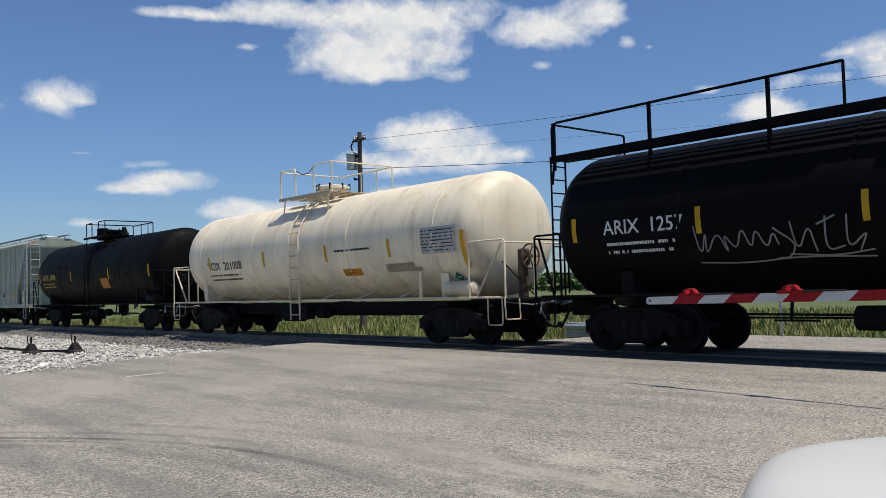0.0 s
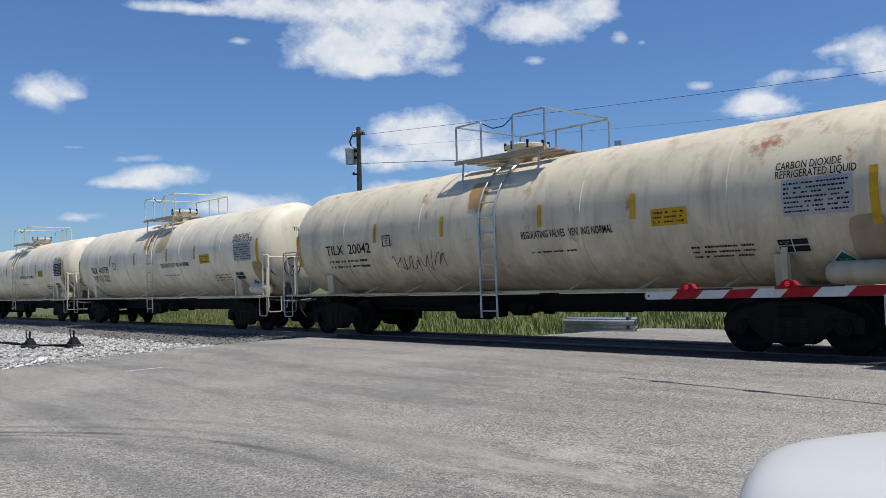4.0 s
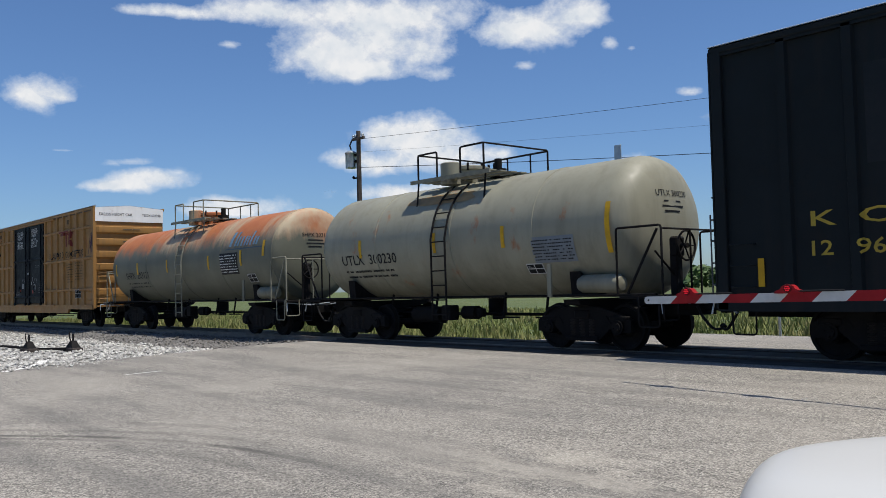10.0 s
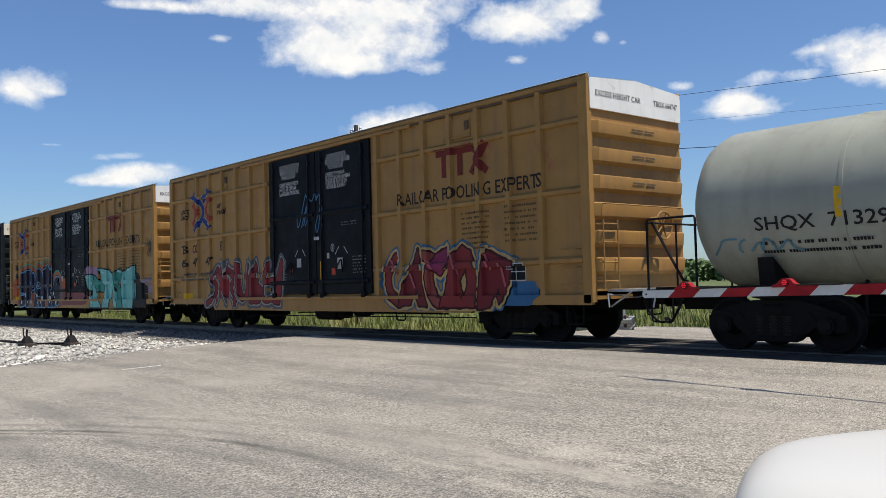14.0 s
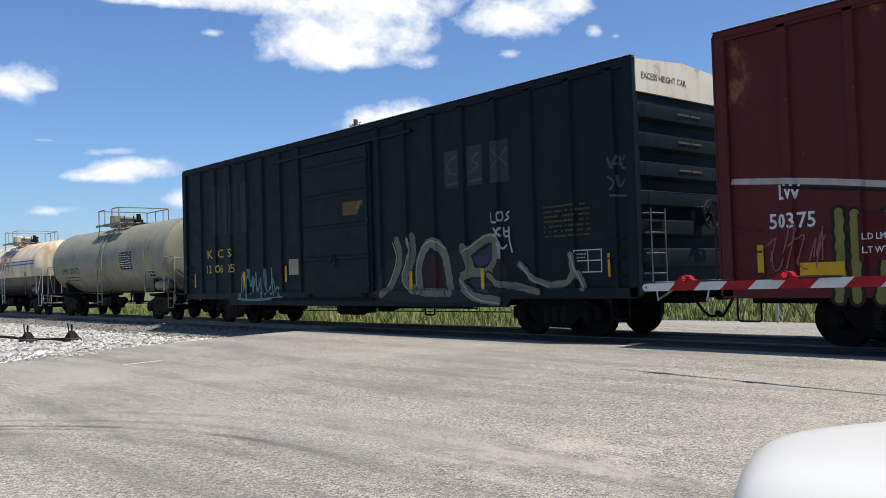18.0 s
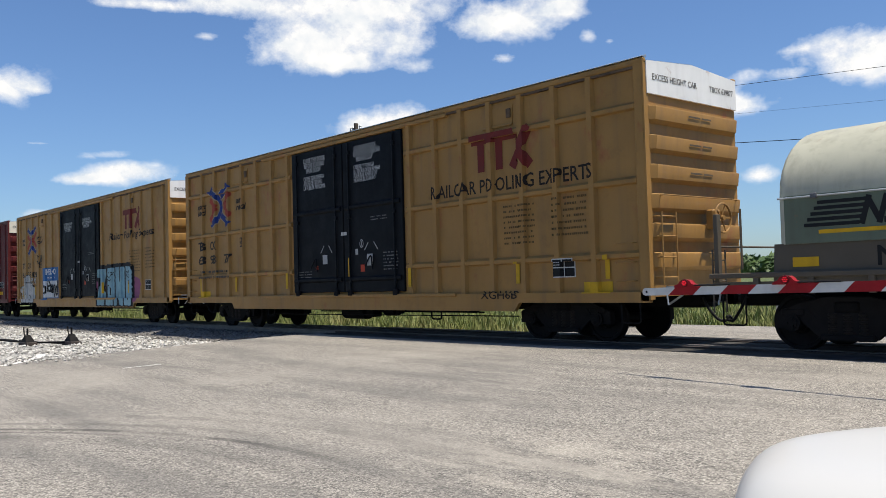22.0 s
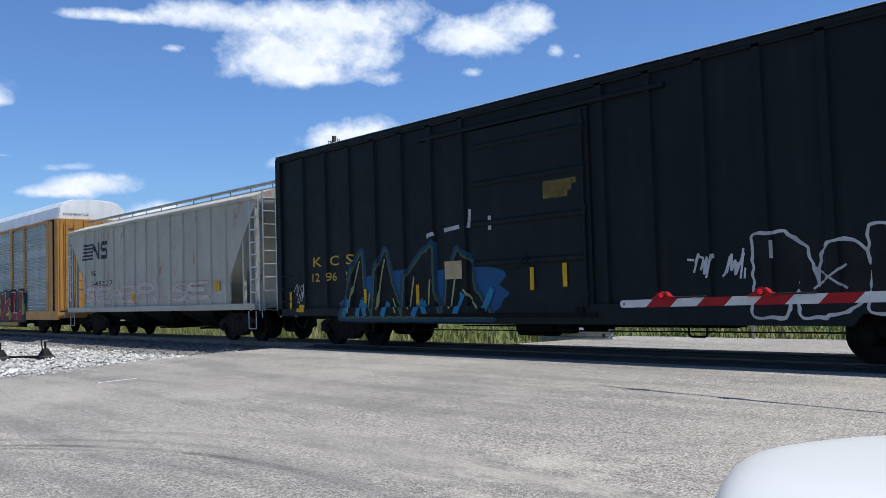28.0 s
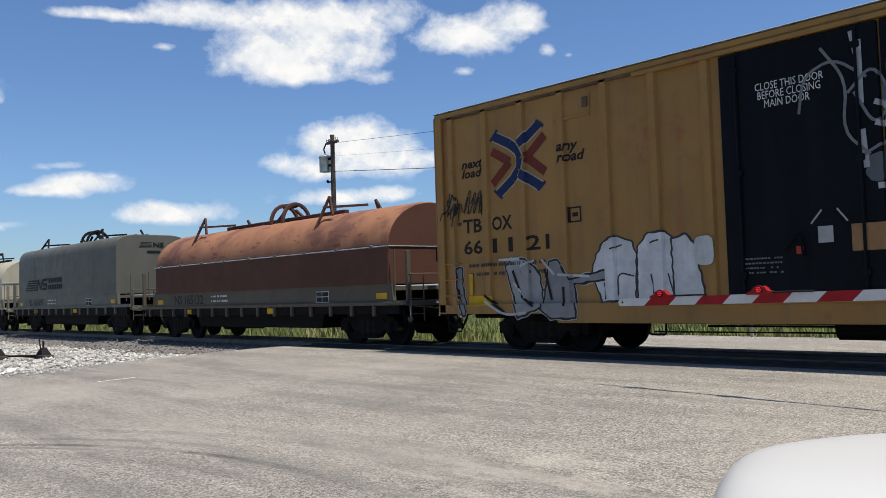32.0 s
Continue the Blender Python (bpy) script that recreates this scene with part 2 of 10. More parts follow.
def cloud_material():
    n = Nodes("glowing_cumulus", 1.0)
    t = n.t
    t.nodes.remove(n.b)
    att = t.nodes.new("ShaderNodeAttribute")
    att.attribute_name = "puff"
    d = att.outputs["Fac"]
    nz = n.noise(0.0085, 9, n.mapped((1, 1, 1.35)), rough=0.62)
    s = n.math("ADD", d, n.math("MULTIPLY", n.math("SUBTRACT", nz, 0.5), 1.55))
    alpha = n.math("MULTIPLY", n.ramp(s, 0.33, 0.88), n.ramp(d, 0.03, 0.34))
    em = t.nodes.new("ShaderNodeEmission")
    # light from above painted into the glow: the billows' own slope towards the zenith
    here = n.noise(0.008, 6, n.mapped(loc=(90, 30, 60)), 0.55)
    over = n.noise(0.008, 6, n.mapped(loc=(90, 30, 90)), 0.55)
    slope = n.ramp(n.math("SUBTRACT", over, here), -0.2, 0.1)
    col = n.mix(slope, (0.73, 0.80, 0.88), (1.0, 1.0, 1.0))
    t.links.new(n.mix(n.ramp(s, 0.4, 0.8), (0.82, 0.90, 1.0), col), em.inputs[0])
    em.inputs[1].default_value = CLOUD_GLOW
    tr = t.nodes.new("ShaderNodeBsdfTransparent")
    mx = t.nodes.new("ShaderNodeMixShader")
    t.links.new(alpha, mx.inputs[0])
    t.links.new(tr.outputs[0], mx.inputs[1])
    t.links.new(em.outputs[0], mx.inputs[2])
    t.links.new(mx.outputs[0], t.nodes["Material Output"].inputs[0])
    return n.m


def rusted_hood_material():
    """Red-brown hood, its base lightened as if sunlit, with worn purple-black patches, scratches and pale bleaching."""
    n = Nodes("rusty_red_coil_hood", 0.75)
    n.b.inputs["Specular IOR Level"].default_value = 0.2
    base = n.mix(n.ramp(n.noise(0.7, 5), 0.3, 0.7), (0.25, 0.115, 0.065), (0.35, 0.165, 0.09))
    base = n.mix(n.ramp(n.noise(1.0, 5, n.mapped((3.2, 3.2, 0.22))), 0.5, 0.78, 0.0, 0.4), base, (0.12, 0.05, 0.035))
    wide = n.noise(0.42, 8, n.mapped((1, 1, 1.3), (3.3, 1.2, 0.4)), 0.66)
    base = n.mix(n.ramp(wide, 0.49, 0.60, 0.0, 0.72), base, (0.10, 0.045, 0.042))
    nick = n.noise(2.1, 5, n.mapped((0.6, 1, 2.4), (8, 2, 5)), 0.6)
    base = n.mix(n.ramp(nick, 0.60, 0.65, 0.0, 0.7), base, (0.13, 0.05, 0.03))
    n.color(base)
    n.bump(n.math("ADD", n.noise(14, 4), n.noise(1.1, 3)), 0.12, 0.02)
    return n.m


def rusty_tank_material():
    """Grey-green tank whose upper third has rusted orange, fading down in streaks."""
    n = Nodes("grey_green_tank_with_rusted_top", 0.62)
    base = n.mix(n.ramp(n.noise(0.8, 5), 0.3, 0.7), (0.09, 0.092, 0.064), (0.138, 0.135, 0.094))
    base = n.mix(n.ramp(n.noise(1.0, 5, n.mapped((3, 3, 0.25))), 0.5, 0.8, 0, 0.4), base, (0.09, 0.085, 0.065))
    z = n.sep(2)
    n1 = n.noise(1.0, 8, n.mapped((1.3, 1, 0.35)), 0.7)
    h = n.math("ADD", n.math("MULTIPLY", n.math("SUBTRACT", z, 2.86), 1.2), n.math("MULTIPLY", n.math("SUBTRACT", n1, 0.5), 1.9))
    rust = n.mix(n.noise(3, 7), (0.30, 0.08, 0.025), (0.46, 0.17, 0.055))
    pale = n.noise(0.55, 7, n.mapped((1.5, 0.6, 0.35), (5, 5, 5)), 0.66)
    rust = n.mix(n.ramp(pale, 0.49, 0.66, 0, 0.8), rust, (0.40, 0.36, 0.24))
    n.color(n.mix(n.ramp(h, 0.0, 0.5), base, rust))
    n.bump(n.noise(20, 4), 0.08, 0.01)
    return n.m


def belly_tank_material(name, top, belly, level):
    """Tank jacket in two colours: a light shell over a black bottom."""
    n = Nodes(name, 0.5)
    base = n.mix(n.ramp(n.noise(0.8, 5), 0.3, 0.7), shade(top, 0.85), shade(top, 1.08))
    base = n.mix(n.ramp(n.noise(1.0, 6, n.mapped((1.6, 1.6, 0.2))), 0.48, 0.68, 0, 0.8), base, (0.26, 0.135, 0.06))
    n.color(n.mix(n.ramp(n.sep(2), level, level + 0.03), belly, base))
    return n.m


MAT = {
    "asphalt": asphalt_material(),
    "field": field_material(),
    "gravel": gravel_material("pale_gravel_bed", (0.30, 0.29, 0.265), (0.56, 0.54, 0.49)),
    "ballast": gravel_material("oily_track_ballast", (0.13, 0.12, 0.11), (0.25, 0.235, 0.21), 14),
    "stone": stone_material(),
    "blade": grass_material("tall_grass_blades", (0.115, 0.15, 0.035), (0.23, 0.25, 0.08), (0.27, 0.245, 0.10)),
    "leaf": leaf_material("oak_leaves", (0.035, 0.075, 0.02), (0.10, 0.16, 0.04)),
    "bark": plain("tree_bark", (0.10, 0.075, 0.055), 0.9, 0, 0.3, 9),
    "cloud": cloud_material(),
    "rail": plain("worn_rail_steel", (0.16, 0.14, 0.125), 0.6, 0.45, 0.25, 3),
    # dark for oil and to deepen the train's shadow in the colour
    "panel": plain("shade_dark_crossing_panel", (0.055, 0.052, 0.048), 0.95, 0, 0.4, 3),
    "tie": plain("creosoted_timber", (0.055, 0.045, 0.04), 0.85, 0, 0.3, 5),
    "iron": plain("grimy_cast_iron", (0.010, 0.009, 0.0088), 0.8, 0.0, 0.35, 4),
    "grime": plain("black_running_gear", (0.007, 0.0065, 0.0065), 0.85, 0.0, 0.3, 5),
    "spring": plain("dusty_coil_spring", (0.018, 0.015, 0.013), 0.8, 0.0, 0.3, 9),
    "galv": plain("galvanised_steel", (0.42, 0.45, 0.47), 0.45, 0.7, 0.2, 4),
    "alu_roof": plain("bare_galvanised_roof", (0.55, 0.58, 0.60), 0.42, 0.35, 0.12, 2),
    "rack_strip": plain("pale_galvanised_strip", (0.50, 0.53, 0.46), 0.5, 0.0, 0.25, 2),
    "tan": paint("golden_tan_boxcar_paint", (0.315, 0.170, 0.049), 0.38, 0.12, 0.5),
    "tan_old": paint("faded_tan_boxcar_paint", (0.305, 0.165, 0.053), 0.46, 0.24, 0.55),
    "tan_dark": paint("ochre_boxcar_paint", (0.29, 0.148, 0.042), 0.36, 0.12, 0.5),
    "door_black": paint("black_plug_door_paint", (0.005, 0.0062, 0.0085), 0.12, 0, 0.55, (0.035, 0.032, 0.03), 1.0, 0.1),
    "kcs": paint("blackish_green_boxcar_paint", (0.0105, 0.0145, 0.0165), 0.34, 0.0, 0.55, (0.036, 0.027, 0.022), 1.0, 0.12),
    "kcs_teal": paint("deep_teal_boxcar_paint", (0.0065, 0.0135, 0.0185), 0.2, 0.0, 0.55, (0.03, 0.024, 0.02), 1.0, 0.12),
    "red_box": paint("oxide_red_boxcar_paint", (0.085, 0.0105, 0.0105), 0.25, 0.02, 0.55, (0.05, 0.02, 0.018)),
    "white_end": paint("white_end_panel_paint", (0.74, 0.73, 0.70), 0.15, 0.06, 0.5),
    "cream_end": paint("cream_end_panel_paint", (0.66, 0.60, 0.48), 0.25, 0.16, 0.5),
    "tank_white": paint("white_tank_paint", (0.76, 0.675, 0.515), 0.38, 0.0, 0.4, (0.29, 0.205, 0.11), grime_shade=1.9),
    "tank_cream": paint("aged_white_tank_paint", (0.66, 0.575, 0.42), 0.5, 0.02, 0.42, (0.22, 0.165, 0.10), grime_shade=2.4),
    "tank_black": paint("black_tank_paint", (0.0035, 0.0035, 0.004), 0.08, 0.0, 0.55, (0.03, 0.026, 0.024), 1.0, 0.06),
    "tank_black_old": paint("weathered_black_tank_paint", (0.008, 0.0075, 0.0075), 0.45, 0.0, 0.55, (0.05, 0.038, 0.032), 1.0, 0.1),
    "tank_grey": paint("stone_grey_tank_paint", (0.27, 0.26, 0.195), 0.38, 0.05, 0.45, (0.13, 0.115, 0.08), grime_shade=2.1),
    "tank_olive": paint("olive_grey_tank_paint", (0.21, 0.205, 0.15), 0.42, 0.04, 0.5, (0.11, 0.095, 0.07), grime_shade=1.9),
    "tank_pale": paint("pale_grey_tank_paint", (0.29, 0.30, 0.25), 0.4, 0.0, 0.42, (0.16, 0.145, 0.11), grime_shade=1.8),
    "tank_rust": rusty_tank_material(),
    "tank_rock": belly_tank_material("cream_tank_with_black_belly", (0.58, 0.48, 0.34), (0.012, 0.012, 0.012), 1.98),
    # lightened towards cream for the sun on the hood's top
    "coil_green": paint("dull_green_grey_coil_hood", (0.45, 0.44, 0.34), 0.5, 0.04, 0.5, (0.18, 0.16, 0.12)),
    "coil_pale": paint("pale_grey_coil_hood", (0.40, 0.365, 0.28), 0.35, 0.03, 0.5, (0.22, 0.19, 0.15)),
    "coil_grey": paint("mid_grey_coil_hood", (0.11, 0.106, 0.088), 0.4, 0.0, 0.5, (0.085, 0.08, 0.065)),
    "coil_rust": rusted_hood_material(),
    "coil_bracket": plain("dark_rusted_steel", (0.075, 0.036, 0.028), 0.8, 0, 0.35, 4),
    # both skirt colours hold the shade of the hoods' upright faces
    "coil_green_skirt": paint("shaded_green_hood_skirt", (0.125, 0.155, 0.11), 0.5, 0.03, 0.6, (0.09, 0.085, 0.06)),
    "coil_skirt": paint("shaded_brown_rusted_skirt", (0.088, 0.038, 0.025), 0.4, 0.0, 0.8, (0.07, 0.035, 0.028)),
    "coil_frame": paint("dirty_grey_coil_frame", (0.095, 0.08, 0.06), 0.6, 0.16, 0.7),
    "coil_sill": paint("pale_grimy_coil_sill", (0.22, 0.205, 0.16), 0.6, 0.08, 0.6, (0.06, 0.05, 0.04)),
    "hopper": paint("light_grey_hopper_paint", (0.36, 0.345, 0.29), 0.28, 0.08, 0.5, (0.2, 0.17, 0.13)),
    "hopper_green": paint("grey_green_hopper_paint", (0.30, 0.33, 0.27), 0.3, 0.06, 0.5),
    "rack_tan": paint("orange_tan_rack_paint", (0.42, 0.21, 0.05), 0.4, 0.18, 0.5),
    "wood_pole": plain("weathered_pole_timber", (0.10, 0.08, 0.065), 0.9, 0, 0.3, 5),
    "car_paint": plain("white_car_enamel", (0.52, 0.515, 0.49), 0.34, 0.0, 0.01, 1),
    "rubber": plain("tyre_rubber", (0.02, 0.02, 0.02), 0.85),
    "gate_white": plain("white_gate_paint", (0.58, 0.57, 0.54), 0.5, 0, 0.1, 5),
    "brake_brown": plain("rusty_brake_gear", (0.11, 0.075, 0.05), 0.75, 0, 0.4, 5),
    "dull_steel": plain("dull_painted_steel", (0.10, 0.105, 0.11), 0.6, 0.0, 0.3, 5),
    "hand_olive": plain("dull_olive_handrail", (0.20, 0.195, 0.15), 0.6, 0.0, 0.25, 4),
    "gate_red": plain("red_gate_paint", (0.30, 0.012, 0.016), 0.45, 0, 0.15, 5),
    "lamp_on": glow("lit_red_lamp", (0.9, 0.012, 0.03), 0.4),
    "hose": plain("rubber_air_hose", (0.015, 0.015, 0.015), 0.7),
}
FLAT = {}


def flat(c, rough=0.55):
    """Thin sprayed or stencilled paint of one colour, made once for each colour."""
    if c not in FLAT:
        n = Nodes("sprayed_paint", rough)
        n.b.inputs["Specular IOR Level"].default_value = 0.1
        body = n.mix(n.ramp(n.noise(2.2, 6, rough=0.7), 0.36, 0.7), c, tuple(v * 0.66 + 0.012 for v in c))
        n.color(n.mix(n.ramp(n.noise(1.0, 5, n.mapped((5, 5, 0.5), (2, 7, 1))), 0.52, 0.78, 0.0, 0.4), body, tuple(v * 0.45 + 0.02 for v in c)))
        FLAT[c] = n.m
    return FLAT[c]


WHITE, BLACK, YELLOW = (0.72, 0.72, 0.70), (0.015, 0.015, 0.016), (0.62, 0.36, 0.02)


# ---- mesh helpers ----
class Shape:
    """Vertices and faces of one part."""

    def __init__(self):
        self.v, self.f = [], []

    def face(self, pts):
        n = len(self.v)
        self.v += [tuple(p) for p in pts]
        self.f.append(tuple(range(n, n + len(pts))))
        return self

    def box(self, x0, x1, y0, y1, z0, z1, b=0.0):
        n = len(self.v)
        if b <= 0:
            self.v += [(x, y, z) for x in (x0, x1) for y in (y0, y1) for z in (z0, z1)]
            self.f += [tuple(n + i for i in q) for q in ((0, 1, 3, 2), (4, 6, 7, 5), (0, 4, 5, 1), (2, 3, 7, 6), (0, 2, 6, 4), (1, 5, 7, 3))]
            return self
        xs, ys, zs = (x0, x1), (y0, y1), (z0, z1)
        at = {}
        for i in (0, 1):
            for j in (0, 1):
                for k in (0, 1):
                    dx, dy, dz = b * (1 - 2 * i), b * (1 - 2 * j), b * (1 - 2 * k)
                    for a, p in enumerate(((xs[i], ys[j] + dy, zs[k] + dz), (xs[i] + dx, ys[j], zs[k] + dz), (xs[i] + dx, ys[j] + dy, zs[k]))):
                        at[i, j, k, a] = len(self.v)
                        self.v.append(p)
        loop = ((0, 0), (0, 1), (1, 1), (1, 0))
        for s in (0, 1):
            for a in range(3):
                q = []
                for u, w in loop:
                    c = [u, w]
                    c.insert(a, s)
                    q.append(at[c[0], c[1], c[2], a])
                self.f.append(tuple(q))
        for a, (p, q) in ((0, (1, 2)), (1, (0, 2)), (2, (0, 1))):
            for u, w in loop:
                def key(s, m):
                    c = [0, 0, 0]
                    c[a], c[p], c[q] = s, u, w
                    return at[c[0], c[1], c[2], m]
                self.f.append((key(0, p), key(1, p), key(1, q), key(0, q)))
        for u in (0, 1):
            for w in (0, 1):
                for s in (0, 1):
                    self.f.append((at[u, w, s, 0], at[u, w, s, 1], at[u, w, s, 2]))
        return self

    def loft(self, rings, caps=True, closed=True):
        """Skin between rings of equal length."""
        n, k = len(self.v), len(rings[0])
        for r in rings:
            self.v += [tuple(p) for p in r]
        for i in range(len(rings) - 1):
            for j in range(k if closed else k - 1):
                a, b = n + i * k + j, n + i * k + (j + 1) % k
                self.f.append((a, b, b + k, a + k))
        if caps:
            self.f.append(tuple(range(n + k - 1, n - 1, -1)))
            self.f.append(tuple(range(n + (len(rings) - 1) * k, n + len(rings) * k)))
        return self

    def cyl(self, p, q, r, n=10, r2=None, caps=True):
        p, q = Vector(p), Vector(q)
        d = (q - p).normalized()
        a = d.orthogonal().normalized()
        b = d.cross(a)
        ring = [(a * math.cos(2 * math.pi * i / n) + b * math.sin(2 * math.pi * i / n)) for i in range(n)]
        r2 = r if r2 is None else r2
        return self.loft([[p + w * r for w in ring], [q + w * r2 for w in ring]], caps)

    def tube(self, pts, r, n=6):
        pts = [Vector(p) for p in pts]
        rings, a = [], None
        for i, p in enumerate(pts):
            d = (pts[min(i + 1, len(pts) - 1)] - pts[max(i - 1, 0)]).normalized()
            a = (a - d * a.dot(d)).normalized() if a is not None and (a - d * a.dot(d)).length > 1e-4 else d.orthogonal().normalized()
            b = d.cross(a)
            rings.append([p + (a * math.cos(2 * math.pi * j / n) + b * math.sin(2 * math.pi * j / n)) * r for j in range(n)])
        return self.loft(rings)

    def prism(self, outline, axis, lo, hi):
        def at(u, w, s):
            return {"x": (s, u, w), "y": (u, s, w), "z": (u, w, s)}[axis]
        return self.loft([[at(u, w, lo) for u, w in outline], [at(u, w, hi) for u, w in outline]])

    def lathe(self, profile, n, y=0.0, z=0.0, axis="x"):
        """profile: (place along the axis, radius)."""
        rings = []
        for s, r in profile:
            ring = []
            for i in range(n):
                u, w = r * math.cos(2 * math.pi * i / n), r * math.sin(2 * math.pi * i / n)
                ring.append((s, y + u, z + w) if axis == "x" else (u + y, s, w + z) if axis == "y" else (u + y, w + z, s))
            rings.append(ring)
        return self.loft(rings)

    def mesh(self, name, smooth=40):
        m = bpy.data.meshes.new(name)
        m.from_pydata(self.v, [], self.f)
        if smooth:
            m.polygons.foreach_set("use_smooth", [True] * len(m.polygons))
            m.set_sharp_from_angle(angle=radians(smooth))
        m.update()
        return m


def bent(pts, r=0.06):
    """Rounds the corners of a rail's line."""
    pts = [Vector(p) for p in pts]
    out = [pts[0]]
    for a, b, c in zip(pts, pts[1:], pts[2:]):
        u, w = (a - b).normalized(), (c - b).normalized()
        k = min(r, (a - b).length / 2.2, (c - b).length / 2.2)
        out += [b + u * k, b + (u + w) * k * 0.3, b + w * k]
    return out + [pts[-1]]


def part(name, shape, material, parent, label="", loc=None, smooth=40):
    mesh = shape.mesh(name, smooth) if isinstance(shape, Shape) else shape
    if not mesh.materials:
        mesh.materials.append(None)
    ob = new(name, mesh)
    ob.material_slots[0].link = "OBJECT"
    ob.material_slots[0].material = material
    ob.parent = parent
    if loc is not None:
        ob.location = loc
    if label:
        ob["label"] = label
    return ob


def thing(name, label, category, group="", loc=(0, 0, 0)):
    ob = new(name)
    ob.empty_display_size = 0.3
    ob.location = loc
    return tagged(ob, label, category, group)


def structure(name, shape, material, label="", category="", kind="structure", smooth=40):
    mesh = shape.mesh(name, smooth)
    mesh.materials.append(material)
    return tagged(new(name, mesh), label, category, kind=kind)


MESHES = {}


def once(key, make):
    if key not in MESHES:
        s = make()
        MESHES[key] = s.mesh(key if isinstance(key, str) else key[0]) if isinstance(s, Shape) else s
    return MESHES[key]


# ---- writing and sprayed paint ----
TEXTS = {}


def letters(body, bold=0.0, shear=0.0, gap=1.0):
    """Flat letters of unit cap height, as points and faces."""
    key = (body, bold, shear, gap)
    if key not in TEXTS:
        cu = bpy.data.curves.new("letters", "FONT")
        cu.body, cu.size, cu.offset, cu.shear, cu.space_character = body, 1.4, bold, shear, gap
        cu.space_line = 0.8
        cu.resolution_u, cu.fill_mode = 2, "FRONT"
        ob = bpy.data.objects.new("letters", cu)
        me = bpy.data.meshes.new_from_object(ob)
        TEXTS[key] = ([(v.co.x, v.co.y) for v in me.vertices], [tuple(p.vertices) for p in me.polygons])
        bpy.data.meshes.remove(me)
        bpy.data.objects.remove(ob)
        bpy.data.curves.remove(cu)
    return TEXTS[key]


def span(pts):
    xs, ys = [p[0] for p in pts], [p[1] for p in pts]
    return min(xs), max(xs), min(ys), max(ys)


def fitted(geo, x0, x1, z0, z1):
    """Letters stretched into a box."""
    pts, faces = geo
    a, b, c, d = span(pts)
    kx, kz = (x1 - x0) / max(b - a, 1e-6), (z1 - z0) / max(d - c, 1e-6)
    return [(x0 + (x - a) * kx, z0 + (z - c) * kz) for x, z in pts], faces


def strokes(lines, width):
    """Straight brush strokes as quads."""
    pts, faces = [], []
    for (a, b), (c, d) in lines:
        l = math.hypot(c - a, d - b) or 1
        nx, nz = -(d - b) / l * width / 2, (c - a) / l * width / 2
        n = len(pts)
        pts += [(a + nx, b + nz), (c + nx, d + nz), (c - nx, d - nz), (a - nx, b - nz)]
        faces.append((n + 3, n + 2, n + 1, n))
    return pts, faces


def bars(rows):
    """Plain bars: x0, x1, z0, z1."""
    pts, faces = [], []
    for x0, x1, z0, z1 in rows:
        n = len(pts)
        pts += [(x0, z0), (x1, z0), (x1, z1), (x0, z1)]
        faces.append((n, n + 1, n + 2, n + 3))
    return pts, faces


def small_print(x0, x1, z0, z1, lines, rng):
    """Rows of writing too small to read, as bars."""
    rows, step = [], (z1 - z0) / lines
    for i in range(lines):
        x = x0
        while x < x1 - 0.03:
            w = rng.uniform(0.022, 0.06)
            rows.append((x, min(x + w, x1), z0 + step * (i + 0.3), z0 + step * (i + 0.66)))
            x += w + (rng.uniform(0.05, 0.11) if rng.random() < 0.22 else 0.014)
    return bars(rows)


